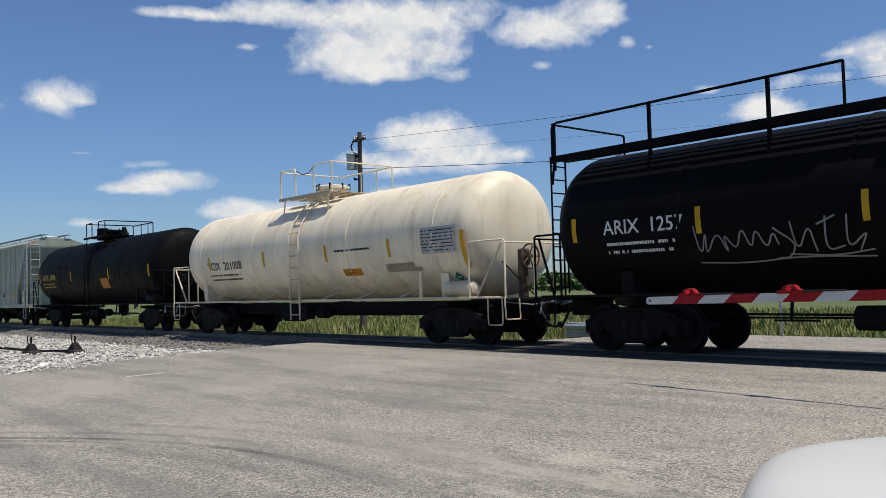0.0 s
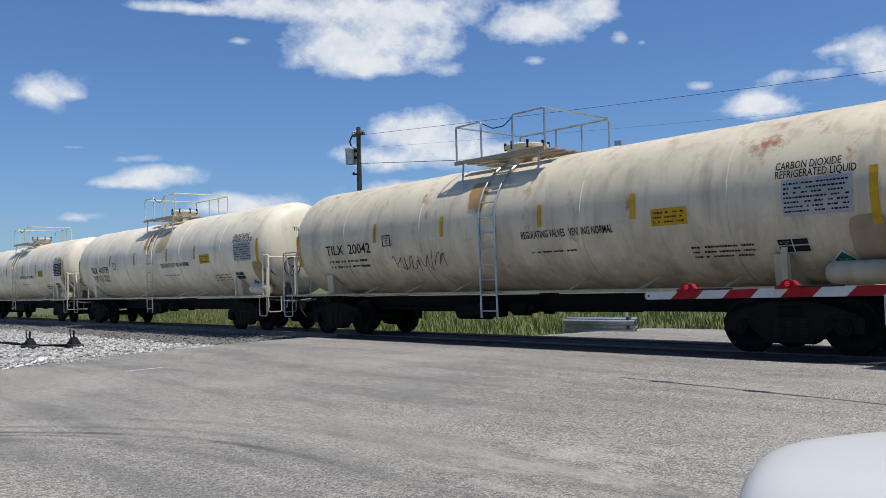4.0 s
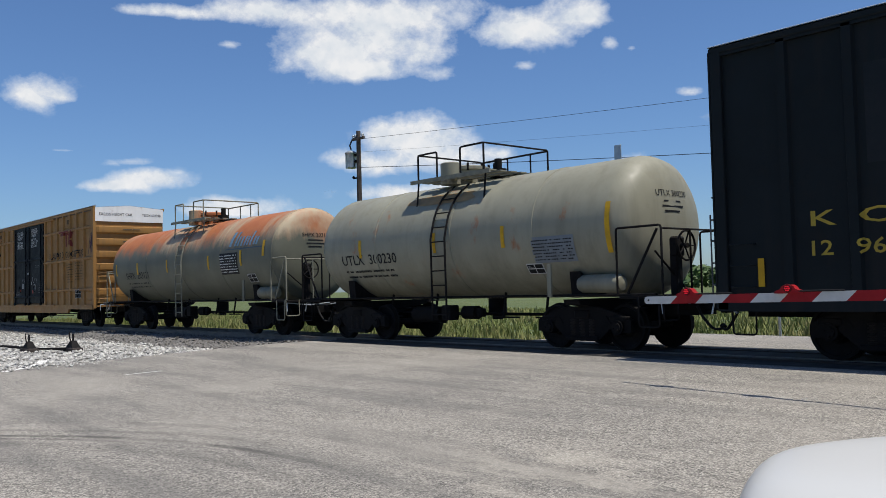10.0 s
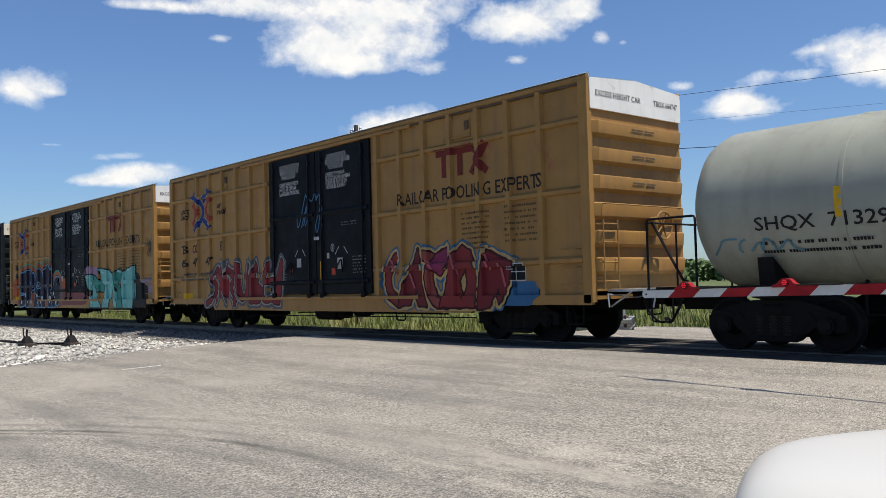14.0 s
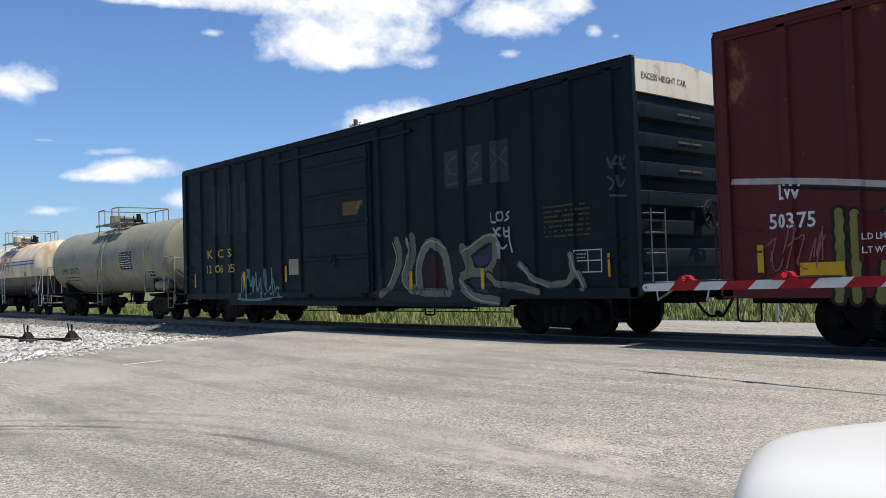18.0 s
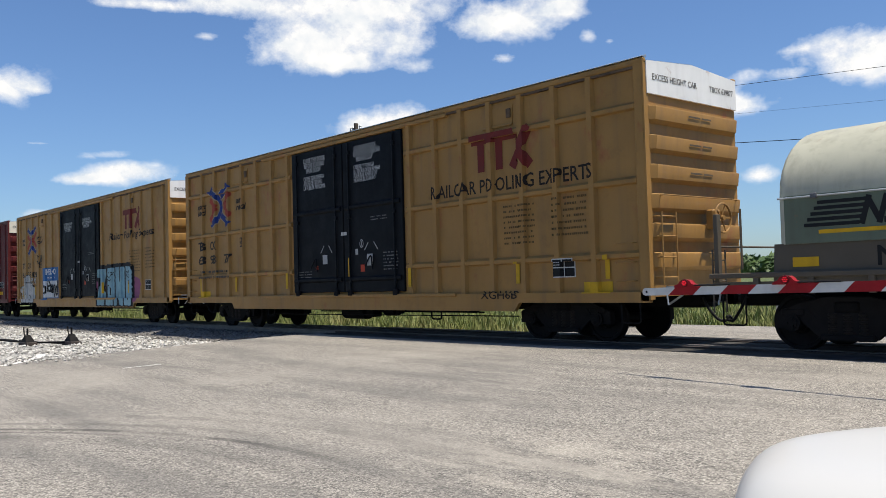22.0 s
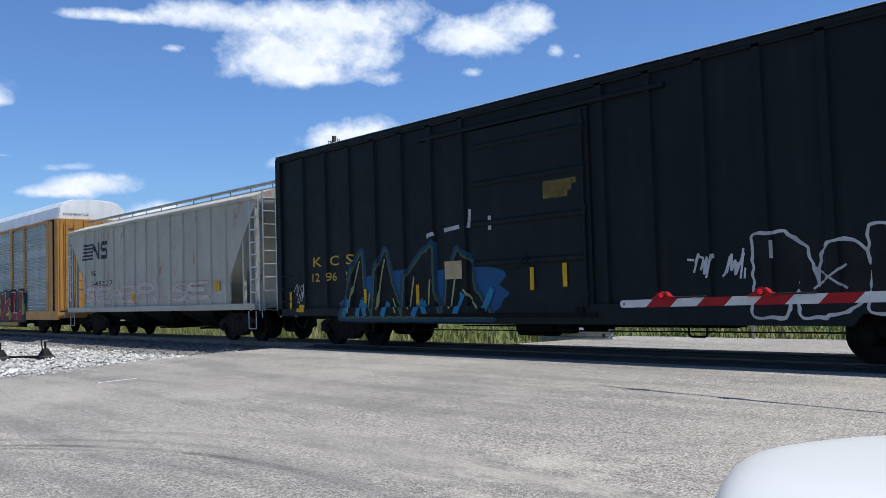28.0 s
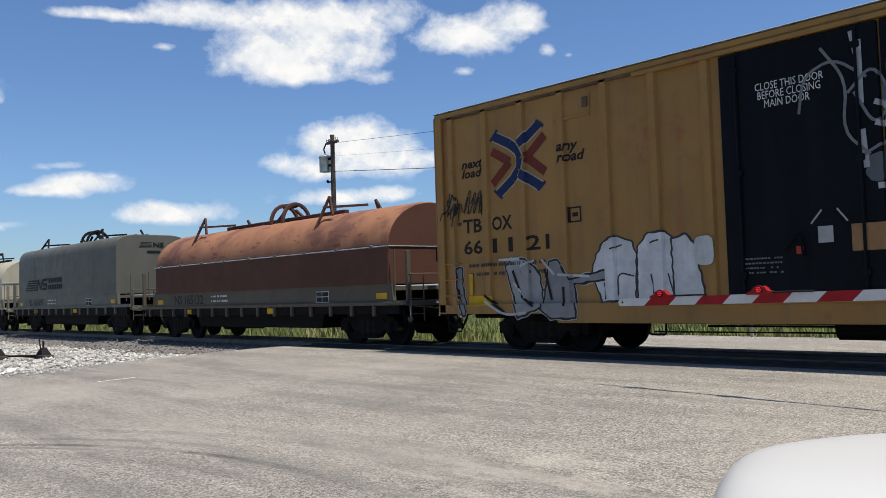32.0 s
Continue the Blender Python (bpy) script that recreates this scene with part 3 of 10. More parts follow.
class Wall:
    """The near side of a car: a plane with ribs that stand out of it. ribs: x0, x1, depth."""

    def __init__(self, y, ribs=(), bands=()):
        self.y, self.ribs, self.bands = y, ribs, bands

    def put(self, geo, layer, lift=0.0):
        pts, faces = geo
        a, b, c, d = span(pts)
        ribs = [r for r in self.ribs if r[1] + 0.03 > a and r[0] - 0.03 < b]
        bands = [r for r in self.bands if r[1] > c and r[0] < d and r[3] > a and r[2] < b]
        plain_wall = not ribs and not bands
        y = self.y - 0.004 - 0.003 * layer
        s = Shape()
        if plain_wall and lift:
            for i, f in enumerate(faces):
                s.face([(pts[k][0], y - lift * i, pts[k][1]) for k in f])
            return s
        if plain_wall:
            s.v = [(x, y, z) for x, z in pts]
            s.f = [f for f in faces]
            return s
        bm = bmesh.new()
        vs = [bm.verts.new((x, 0, z)) for x, z in pts]
        for f in faces:
            try:
                bm.faces.new([vs[i] for i in f])
            except ValueError:
                pass
        for x0, x1, _ in ribs:
            soft = 0.03 if x1 - x0 < 0.6 else 0.002
            for x in (x0 - soft, x0, x1, x1 + soft):
                if a < x < b:
                    bmesh.ops.bisect_plane(bm, geom=bm.verts[:] + bm.edges[:] + bm.faces[:], plane_co=(x, 0, 0), plane_no=(1, 0, 0))
        for z0, z1, _, _, _ in bands:
            for z in (z0, z1):
                if c < z < d:
                    bmesh.ops.bisect_plane(bm, geom=bm.verts[:] + bm.edges[:] + bm.faces[:], plane_co=(0, 0, z), plane_no=(0, 0, 1))

        def rise(x):
            return max([k * min(1.0, (x - x0 + soft) / soft, (x1 + soft - x) / soft) for x0, x1, k, soft in slopes if x0 - soft < x < x1 + soft], default=0.0)
        seen = {}
        slopes = [(x0, x1, k, 0.03 if x1 - x0 < 0.6 else 0.002) for x0, x1, k in ribs]
        for i, f in enumerate(bm.faces):
            mid = f.calc_center_median()
            out = max([k for z0, z1, x0, x1, k in bands if z0 < mid.z < z1 and x0 < mid.x < x1], default=0.0)
            ring = []
            for v in f.verts:
                at = (v.co.x, y - max(out, rise(v.co.x)) - lift * i, v.co.z)
                key = tuple(round(q, 4) for q in at)
                if key not in seen:
                    seen[key] = len(s.v)
                    s.v.append(at)
                if seen[key] not in ring:
                    ring.append(seen[key])
            if len(ring) > 2:
                s.f.append(tuple(ring))
        bm.free()
        return s


def banded(poly, step):
    """A flat piece cut into low strips, so that it can follow a curve."""
    zs = [q[1] for q in poly]
    lo, hi = min(zs), max(zs)
    n = max(1, math.ceil((hi - lo) / step))
    if n == 1:
        return [poly]
    out = []
    for k in range(n):
        cur = poly
        for cut, sign in ((lo + (hi - lo) * k / n, 1), (lo + (hi - lo) * (k + 1) / n, -1)):
            new_ring = []
            for p, q in zip(cur, cur[1:] + cur[:1]):
                dp, dq = (p[1] - cut) * sign, (q[1] - cut) * sign
                if dp >= 0:
                    new_ring.append(p)
                if dp * dq < 0:
                    t = dp / (dp - dq)
                    new_ring.append((p[0] + (q[0] - p[0]) * t, p[1] + (q[1] - p[1]) * t))
            cur = new_ring
            if len(cur) < 3:
                break
        if len(cur) >= 3:
            out.append(cur)
    return out


class Drum:
    """The near side of a tank."""

    def __init__(self, zc, r):
        self.zc, self.r = zc, r

    def put(self, geo, layer, lift=0.0):
        s = Shape()
        for i, f in enumerate(geo[1]):
            r = self.r + 0.008 + 0.003 * layer + lift * i
            for q in banded([geo[0][k] for k in f], 0.12):
                s.face([(x, -r * math.cos((z - self.zc) / self.r), self.zc + r * math.sin((z - self.zc) / self.r)) for x, z in q])
        return s


PRINT = ("rust_run", "weight_panel", "weight_table", "door_notice", "data_panel", "small_lettering", "notice_print", "graffiti_tag", "emblem", "door_sticker", "door_arrow", "plate_mark", "plate_frame", "owner_name", "web_line", "lettering", "graffiti", "graffiti_letter", "faded_patch", "reflector_strip", "yellow_plate", "stripe")


def decal(parent, name, geo, color, surface, layer=0, label="", lift=None):
    """Thin paint on a side. Strokes and bars that cross are laid one over the other."""
    if lift is None:
        lift = 0.0 if name in ("lettering", "graffiti") or len(geo[1]) == 1 else 0.00012
    ob = part(name, surface.put(geo, layer, lift), flat(color) if isinstance(color, tuple) else color, parent, label, smooth=0)
    if name in PRINT and len(geo[1]) > 1:
        ob["kind"] = "stuff"
    return ob


def write(parent, surface, text, x0, x1, z0, z1, color, bold=0.0, shear=0.0, layer=0):
    return decal(parent, "lettering", fitted(letters(text, bold, shear), x0, x1, z0, z1), color, surface, layer)


def blob(x0, x1, z0, z1, rng, wild=0.22, n=26):
    """A sprayed cloud with an uneven rim."""
    cx, cz, rx, rz = (x0 + x1) / 2, (z0 + z1) / 2, (x1 - x0) / 2, (z1 - z0) / 2
    pts = [(cx, cz)]
    waves = [(m, rng.uniform(0, 6.28), rng.uniform(0.5, 1.0) / m ** 0.6) for m in (2, 3, 5, 7, 11)]
    n = max(n, 48)
    for i in range(n):
        a = 2 * math.pi * i / n
        k = 1 - wild * 0.35 + wild * 0.42 * sum(g * math.sin(m * a + ph) for m, ph, g in waves)
        u, w = math.cos(a), math.sin(a)
        sq = (abs(u) ** 4 + abs(w) ** 4) ** -0.25
        pts.append((cx + rx * u * sq * k, cz + rz * w * sq * k))
    return pts, [(0, i + 1, (i + 1) % n + 1) for i in range(n)]


GLYPHS = {
    "A": "00 49 90|24 74", "B": "00 09 59 88 77 55 05|55 84 92 70 00", "C": "88 59 27 04 22 50 82", "D": "00 09 59 87 94 72 50 00",
    "E": "90 00 09 89|05 65", "F": "00 09 89|05 65", "G": "88 59 27 04 22 50 82 84 54", "H": "00 09|90 99|05 95", "I": "40 49",
    "J": "89 83 60 30 12", "K": "00 09|89 04 90", "L": "09 00 80", "M": "00 19 44 89 90", "N": "00 09 90 99", "O": "49 17 04 21 50 82 95 78 49",
    "P": "00 09 69 97 66 05", "R": "00 09 69 97 65 05|55 90", "S": "88 59 28 16 35 64 83 71 40 11", "T": "09 99|49 40", "U": "09 03 31 60 83 89",
    "V": "09 40 99", "W": "09 20 46 70 99", "X": "09 90|00 99", "Y": "09 45 99|45 40", "Z": "09 99 00 90"}


def soften(pts):
    """Corner cutting: a crooked line becomes a swung one."""
    out = [pts[0]]
    for a, b in zip(pts, pts[1:]):
        out += [(a[0] * 0.78 + b[0] * 0.22, a[1] * 0.78 + b[1] * 0.22), (a[0] * 0.22 + b[0] * 0.78, a[1] * 0.22 + b[1] * 0.78)]
    return out + [pts[-1]]


def contour(f, level, x0, z0, h):
    """The region of a grid field below a level, as flat faces: long runs inside, clipped cells on the rim."""
    inside = f < level
    count = inside[:-1, :-1].astype(int) + inside[1:, :-1] + inside[:-1, 1:] + inside[1:, 1:]
    pts, faces = [], []
    for j in range(count.shape[0]):
        row = count[j]
        if not row.any():
            continue
        full = np.flatnonzero(np.diff(np.concatenate(([0], (row == 4).astype(int), [0]))))
        for a, b in zip(full[::2], full[1::2]):
            n = len(pts)
            pts += [(x0 + a * h, z0 + j * h), (x0 + b * h, z0 + j * h), (x0 + b * h, z0 + (j + 1) * h), (x0 + a * h, z0 + (j + 1) * h)]
            faces.append((n, n + 1, n + 2, n + 3))
        for i in np.flatnonzero((row > 0) & (row < 4)):
            ring = [(i, j), (i + 1, j), (i + 1, j + 1), (i, j + 1)]
            poly = []
            for (ax, az), (bx, bz) in zip(ring, ring[1:] + ring[:1]):
                fa, fb = f[az, ax] - level, f[bz, bx] - level
                if fa < 0:
                    poly.append((ax, az))
                if (fa < 0) != (fb < 0):
                    k = min(max(fa / (fa - fb), 0.02), 0.98)
                    poly.append((ax + (bx - ax) * k, az + (bz - az) * k))
            n = len(pts)
            pts += [(x0 + x * h, z0 + z * h) for x, z in poly]
            faces.append(tuple(range(n, n + len(poly))))
    return pts, faces


def graffiti(parent, surface, word, x0, x1, z0, z1, fill, line, rng, glow_color=None, back=None, shine=WHITE, inner=None, fat=0.07, top=0, cast=True):
    """Sprayed swollen letters that lean on one another: backdrop, rim, cast edge, outline, fill, fade and shine."""
    n = len(word)
    step, tall = (x1 - x0) / n, z1 - z0
    h = min(0.05, max(0.026, tall / 40))
    rim = max(0.022, min(0.05, fat * 0.55))
    if back:
        decal(parent, "graffiti", blob(x0 - 0.35, x1 + 0.35, z0 - 0.1, z1 + 0.25, rng), back, surface, top, "sprayed colour cloud behind the letters")
    lines = []
    for i, ch in enumerate(word):
        w = step * rng.uniform(1.12, 1.3)
        cx = x0 + step * (i + 0.5)
        a, b = cx - w / 2, cx + w / 2
        lo, hi = z0 + tall * rng.uniform(0.0, 0.12), z1 - tall * rng.uniform(0.0, 0.14)
        r = min(w * 0.145, (hi - lo) * 0.14) * (0.75 if fat < 0.03 else 1.0)
        tilt, swell = rng.uniform(-0.16, 0.16), rng.uniform(0, 6)
        pad = 0.3
        gx0, gz0 = a - pad, lo - pad
        nx, nz = int((w + 2 * pad) / h) + 1, int((hi - lo + 2 * pad) / h) + 1
        gx, gz = np.meshgrid(gx0 + h * np.arange(nx), gz0 + h * np.arange(nz))
        f = np.full(gx.shape, 9.0)
        for run in GLYPHS[ch].split("|"):
            q = []
            for c in run.split():
                u, v = int(c[0]) / 9 + rng.uniform(-0.05, 0.05), int(c[1]) / 9 + rng.uniform(-0.05, 0.05)
                z = lo + r + v * (hi - lo - 2 * r)
                q.append((a + r + u * (w - 2 * r) + (z - (lo + hi) / 2) * tilt, z))
            q = soften(q)
            for k, (p, s) in enumerate(zip(q, q[1:])):
                dx, dz = s[0] - p[0], s[1] - p[1]
                t = np.clip(((gx - p[0]) * dx + (gz - p[1]) * dz) / (dx * dx + dz * dz + 1e-9), 0, 1)
                rr = r * (1.0 + 0.28 * math.sin(swell + k * 0.8))
                f = np.minimum(f, np.hypot(gx - p[0] - t * dx, gz - p[1] - t * dz) - rr)
        edge = f
        if cast and fat >= 0.05:
            for k in (1, 2, 3):
                moved = np.full(f.shape, 9.0)
                moved[:-k, k:] = f[k:, :-k]
                edge = np.minimum(edge, moved)
        at = top + 1.0 + 0.45 * i
        if glow_color:
            decal(parent, "graffiti_letter", contour(edge, rim * 1.7 + 0.02, gx0, gz0, h), glow_color, surface, top + 0.25 + 0.06 * i, "sprayed outer rim", 0.0)
        decal(parent, "graffiti_letter", contour(edge, rim, gx0, gz0, h), line, surface, at, "sprayed letter outline", 0.0)
        decal(parent, "graffiti_letter", contour(f, 0.0, gx0, gz0, h), fill, surface, at + 0.13, "sprayed letter fill", 0.0)
        if inner:
            fade = lo + (hi - lo) * rng.uniform(0.38, 0.55)
            decal(parent, "graffiti_letter", contour(np.maximum(f + 0.02, (gz - fade - 0.13 * np.sin(gx * 4 + swell)) * 0.6), 0.0, gx0, gz0, h), inner, surface, at + 0.26, "second colour in the letter", 0.0)
        x = a + w * rng.uniform(0.18, 0.45)
        z = lo + (hi - lo) * rng.uniform(0.66, 0.86)
        lines.append(((x, z), (x + w * rng.uniform(0.1, 0.25), z + rng.uniform(-0.02, 0.08))))
        lines.append(((a + 0.12, lo + (hi - lo) * 0.3), (a + 0.15, lo + (hi - lo) * rng.uniform(0.42, 0.6))))
    if shine:
        decal(parent, "graffiti_tag", strokes(lines, 0.035), shine, surface, top + 1.6 + 0.45 * n, "white shine strokes")


def drawn_field(gx, gz, box, letter):
    """Distance to one drawn letter. Its marks are polygons (p), holes (h) and strokes (s, half width in hundredths of the height) on a 100 by 100 grid."""
    x0, x1, z0, z1 = box
    f = np.full(gx.shape, 9.0)
    for mark in letter.split(","):
        head, *codes = mark.split()
        q = [(x0 + (x1 - x0) * int(c[:2]) / 99, z0 + (z1 - z0) * int(c[2:]) / 99) for c in codes]
        d = np.full(gx.shape, 9.0)
        odd = np.zeros(gx.shape, bool)
        if head[0] == "s":
            q = soften(soften(q))
        for a, b in zip(q, q[1:] if head[0] == "s" else q[1:] + q[:1]):
            dx, dz = b[0] - a[0], b[1] - a[1]
            t = np.clip(((gx - a[0]) * dx + (gz - a[1]) * dz) / (dx * dx + dz * dz + 1e-9), 0, 1)
            d = np.minimum(d, np.hypot(gx - a[0] - t * dx, gz - a[1] - t * dz))
            if abs(dz) > 1e-9:
                odd ^= ((a[1] > gz) != (b[1] > gz)) & (gx < a[0] + (gz - a[1]) * dx / dz)
        if head[0] == "s":
            f = np.minimum(f, d - int(head[1:]) / 100 * (z1 - z0))
        elif head == "p":
            f = np.minimum(f, np.where(odd, -d, d))
        else:
            f = np.maximum(f, np.where(odd, d, -d))
    return f


def piece(parent, surface, x0, x1, z0, z1, drawing, layers, fills, top=0, inner=None, fade=0.45, edge=None, floor=0.66):
    """Sprayed lettering from a drawing: letters parted by ";". layers: (growth, colour) behind all letters, the last one behind each letter."""
    h = max(0.022, (z1 - z0) / 64)
    pad = max([g for g, _ in layers], default=0.0) + 0.12
    nx, nz = int((x1 - x0 + 2 * pad) / h) + 2, int((z1 - z0 + 2 * pad) / h) + 2
    gx0, gz0 = x0 - pad, z0 - pad
    gx, gz = np.meshgrid(gx0 + h * np.arange(nx), gz0 + h * np.arange(nz))
    below = (floor - gz) if floor is not None else np.full(gx.shape, -9.0)
    shapes = [drawn_field(gx, gz, (x0, x1, z0, z1), letter) for letter in drawing.split(";")]
    wave = 0.012 * np.sin(gx * 17 + 1.3 * np.sin(gz * 23)) + 0.008 * np.sin(gz * 31 + gx * 9)
    union = functools.reduce(np.minimum, shapes)
    for i, (grow, color) in enumerate(layers):
        decal(parent, "graffiti_letter", contour(np.maximum(union - grow + wave, below), 0.0, gx0, gz0, h), color, surface, top + 0.3 * i, "sprayed rim behind the letters", 0.0)
    base = top + 0.3 * len(layers)
    rim, rim_color = layers[-1]
    for i, f in enumerate(shapes):
        at = base + 0.55 * i
        f = np.maximum(f + wave * 0.6, below)
        decal(parent, "graffiti_letter", contour(f, min(rim, 0.07), gx0, gz0, h), rim_color, surface, at, "sprayed letter outline", 0.0)
        fill = fills[i % len(fills)]
        if edge:
            decal(parent, "graffiti_letter", contour(f, 0.0, gx0, gz0, h), edge, surface, at + 0.12, "sprayed edge light", 0.0)
            moved = np.full(f.shape, 9.0)
            moved[:-2, :-2] = f[2:, 2:]
            f = np.maximum(f, moved)
        decal(parent, "graffiti_letter", contour(f, 0.0, gx0, gz0, h), fill, surface, at + 0.24, "sprayed letter fill", 0.0)
        if inner:
            cut = z0 + (z1 - z0) * fade + 0.06 * np.sin(gx * 5 + i)
            decal(parent, "graffiti_letter", contour(np.maximum(f + 0.008, gz - cut), 0.0, gx0, gz0, h), inner, surface, at + 0.36, "second colour in the letter", 0.0)
    return base + 0.55 * len(shapes)


def swoops(parent, surface, x0, x1, z0, z1, drawing, color, width, layer, label=""):
    """Swung sprayed lines on the same grid as a piece."""
    lines = []
    for run in drawing.split(";"):
        q = soften(soften([(x0 + (x1 - x0) * int(c[:2]) / 99, z0 + (z1 - z0) * int(c[2:]) / 99) for c in run.split()]))
        lines += list(zip(q, q[1:]))
    decal(parent, "graffiti_tag", strokes(lines, width), color, surface, layer, label)


def scrawl(parent, surface, x0, x1, z0, z1, color, rng, n=8, width=0.04, layer=1):
    """A hand-sprayed tag: swung strokes linked like writing."""
    lines, chain = [], [(x0, rng.uniform(z0, z1))]
    wide, lean = (x1 - x0) / n, (z1 - z0) * 0.25
    for i in range(n * 3):
        up = (i % 2) ^ (rng.random() < 0.2)
        z = (z1 - (z1 - z0) * rng.uniform(0, 0.35)) if up else (z0 + (z1 - z0) * rng.uniform(0, 0.3))
        x = x0 + (x1 - x0) * (i + 1) / (n * 3) + rng.uniform(-0.45, 0.45) * wide + (lean if up else 0)
        chain.append((min(max(x, x0), x1), z))
        if rng.random() < 0.22 or i == n * 3 - 1:
            run = soften(soften(chain))
            lines += list(zip(run, run[1:]))
            chain = [(chain[-1][0] + wide * 0.2, rng.uniform(z0, z1))]
    decal(parent, "graffiti_tag", strokes(lines, width * 0.75), color, surface, layer)


# ---- running gear ----
def sideframe_shape():
    s = Shape()
    out = [(-1.2, 0.36), (-1.2, 0.60), (-0.8, 0.76), (-0.35, 0.87), (0.35, 0.87), (0.8, 0.76), (1.2, 0.60), (1.2, 0.36), (0.98, 0.36), (0.95, 0.52),
           (0.78, 0.50), (0.42, 0.20), (-0.42, 0.20), (-0.78, 0.50), (-0.95, 0.52), (-0.98, 0.36)]
    s.prism(out, "y", -0.07, 0.07)
    for x in (-0.889, 0.889):
        s.cyl((x, -0.12, 0.457), (x, 0.1, 0.457), 0.145, 12)
        s.box(x - 0.2, x + 0.2, -0.09, 0.09, 0.56, 0.68, 0.02)
    s.box(-0.42, 0.42, -0.12, 0.0, 0.18, 0.28, 0.02)
    for x in (-0.62, 0.62):
        s.prism([(x - 0.12, 0.52), (x + 0.12, 0.52), (x, 0.68)], "y", -0.085, -0.07)
    return s


def spring_shape():
    s = Shape()
    prof = [(0.28, 0.02)]
    for k in range(6):
        z = 0.285 + k * 0.058
        prof += [(z, 0.085), (z + 0.004, 0.105), (z + 0.034, 0.105), (z + 0.038, 0.085)]
    return s.lathe(prof + [(0.64, 0.02)], 10, 0, 0, "z")


def wheelset_shape():
    s = Shape()
    s.cyl((0, -1.1, 0), (0, 1.1, 0), 0.085, 10)
    for k in (-1, 1):
        prof = [(0.66, 0.16), (0.66, 0.40), (0.685, 0.487), (0.715, 0.487), (0.73, 0.459), (0.83, 0.453), (0.835, 0.40), (0.80, 0.38), (0.76, 0.20), (0.84, 0.16), (0.84, 0.10)]
        s.lathe([(k * a, r) for a, r in prof], 28, 0, 0, "y")
        s.cyl((0, k * 1.10, 0), (0, k * 1.145, 0), 0.10, 10)
        for j in range(3):
            a = 2 * math.pi * j / 3
            s.cyl((0.06 * math.cos(a), k * 1.14, 0.06 * math.sin(a)), (0.06 * math.cos(a), k * 1.165, 0.06 * math.sin(a)), 0.018, 6)
    return s


def bolster_shape():
    s = Shape()
    s.box(-0.2, 0.2, -1.1, 1.1, 0.62, 0.80, 0.03)
    s.cyl((0, 0, 0.8), (0, 0, 0.9), 0.2, 12)
    for x in (-0.42, 0.42):
        s.box(x - 0.05, x + 0.05, -0.9, 0.9, 0.36, 0.48)
        for y in (-0.75, 0.75):
            s.box(x + (0.02 if x > 0 else -0.1), x + (0.1 if x > 0 else -0.02), y - 0.06, y + 0.06, 0.25, 0.62)
    s.tube([(-0.5, 0.12, 0.42), (0.5, 0.12, 0.6)], 0.03)
    return s


WHEELS = []


def truck(car, x, rng):
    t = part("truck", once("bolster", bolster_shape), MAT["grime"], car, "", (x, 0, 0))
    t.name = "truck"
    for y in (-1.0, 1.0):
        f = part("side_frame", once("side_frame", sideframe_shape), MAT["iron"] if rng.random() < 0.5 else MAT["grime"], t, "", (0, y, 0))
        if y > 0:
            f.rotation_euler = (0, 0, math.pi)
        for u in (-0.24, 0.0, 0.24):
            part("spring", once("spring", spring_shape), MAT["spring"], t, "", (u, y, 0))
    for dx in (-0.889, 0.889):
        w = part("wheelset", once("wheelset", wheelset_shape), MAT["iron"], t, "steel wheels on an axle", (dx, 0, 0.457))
        WHEELS.append((w, car, dx))
    return t


def coupler(car, x, way):
    s = Shape()
    s.box(min(x, x - way * 0.9), max(x, x - way * 0.9), -0.11, 0.11, 0.76, 0.96, 0.03)
    s.box(x - 0.13, x + 0.13, -0.17, 0.14, 0.72, 1.0, 0.05)
    part("coupler", s, MAT["iron"], car)
    h = Shape()
    h.tube(bent([(x - way * 0.45, -0.35, 0.86), (x - way * 0.32, -0.36, 0.62), (x - way * 0.12, -0.3, 0.40), (x + way * 0.02, -0.22, 0.45)], 0.15), 0.028, 8)
    h.cyl((x - way * 0.02, -0.22, 0.44), (x + way * 0.04, -0.2, 0.50), 0.045, 8)
    part("air_hose", h, MAT["hose"], car)
    c = Shape()
    c.tube([(x - way * 0.55, -1.35, 1.0), (x - way * 0.45, -0.6, 0.92), (x - way * 0.25, -0.05, 0.98)], 0.016)
    c.tube([(x - way * 0.55, -1.35, 1.0), (x - way * 0.5, -1.37, 0.75)], 0.016)
    part("uncoupling_lever", c, MAT["galv"], car)


def stirrup(car, x, y, mat, w=0.42, z0=0.42, z1=0.95):
    s = Shape().tube(bent([(x - w / 2, y, z1), (x - w / 2, y, z0), (x + w / 2, y, z0), (x + w / 2, y, z1)], 0.05), 0.016)
    part("stirrup_step", s, mat, car)


def grab(car, pts, mat, r=0.014, name="grab_iron"):
    part(name, Shape().tube(bent(pts, 0.05), r), mat, car)


def ladder(car, x, y, z0, z1, mat, along="x", w=0.42, rungs=None, r=0.018, lean=0.0):
    s = Shape()
    n = rungs or max(3, int((z1 - z0) / 0.36))

    def at(u, z):
        k = lean * (z - z0) / (z1 - z0)
        return (x + u, y + k, z) if along == "x" else (x + k, y + u, z)
    for u in (-w / 2, w / 2):
        s.tube([at(u, z0), at(u, z1)], r)
    for i in range(n):
        z = z0 + (z1 - z0) * (i + 0.5) / n
        s.tube([at(-w / 2, z), at(w / 2, z)], r * 0.8)
    part("ladder", s, mat, car)


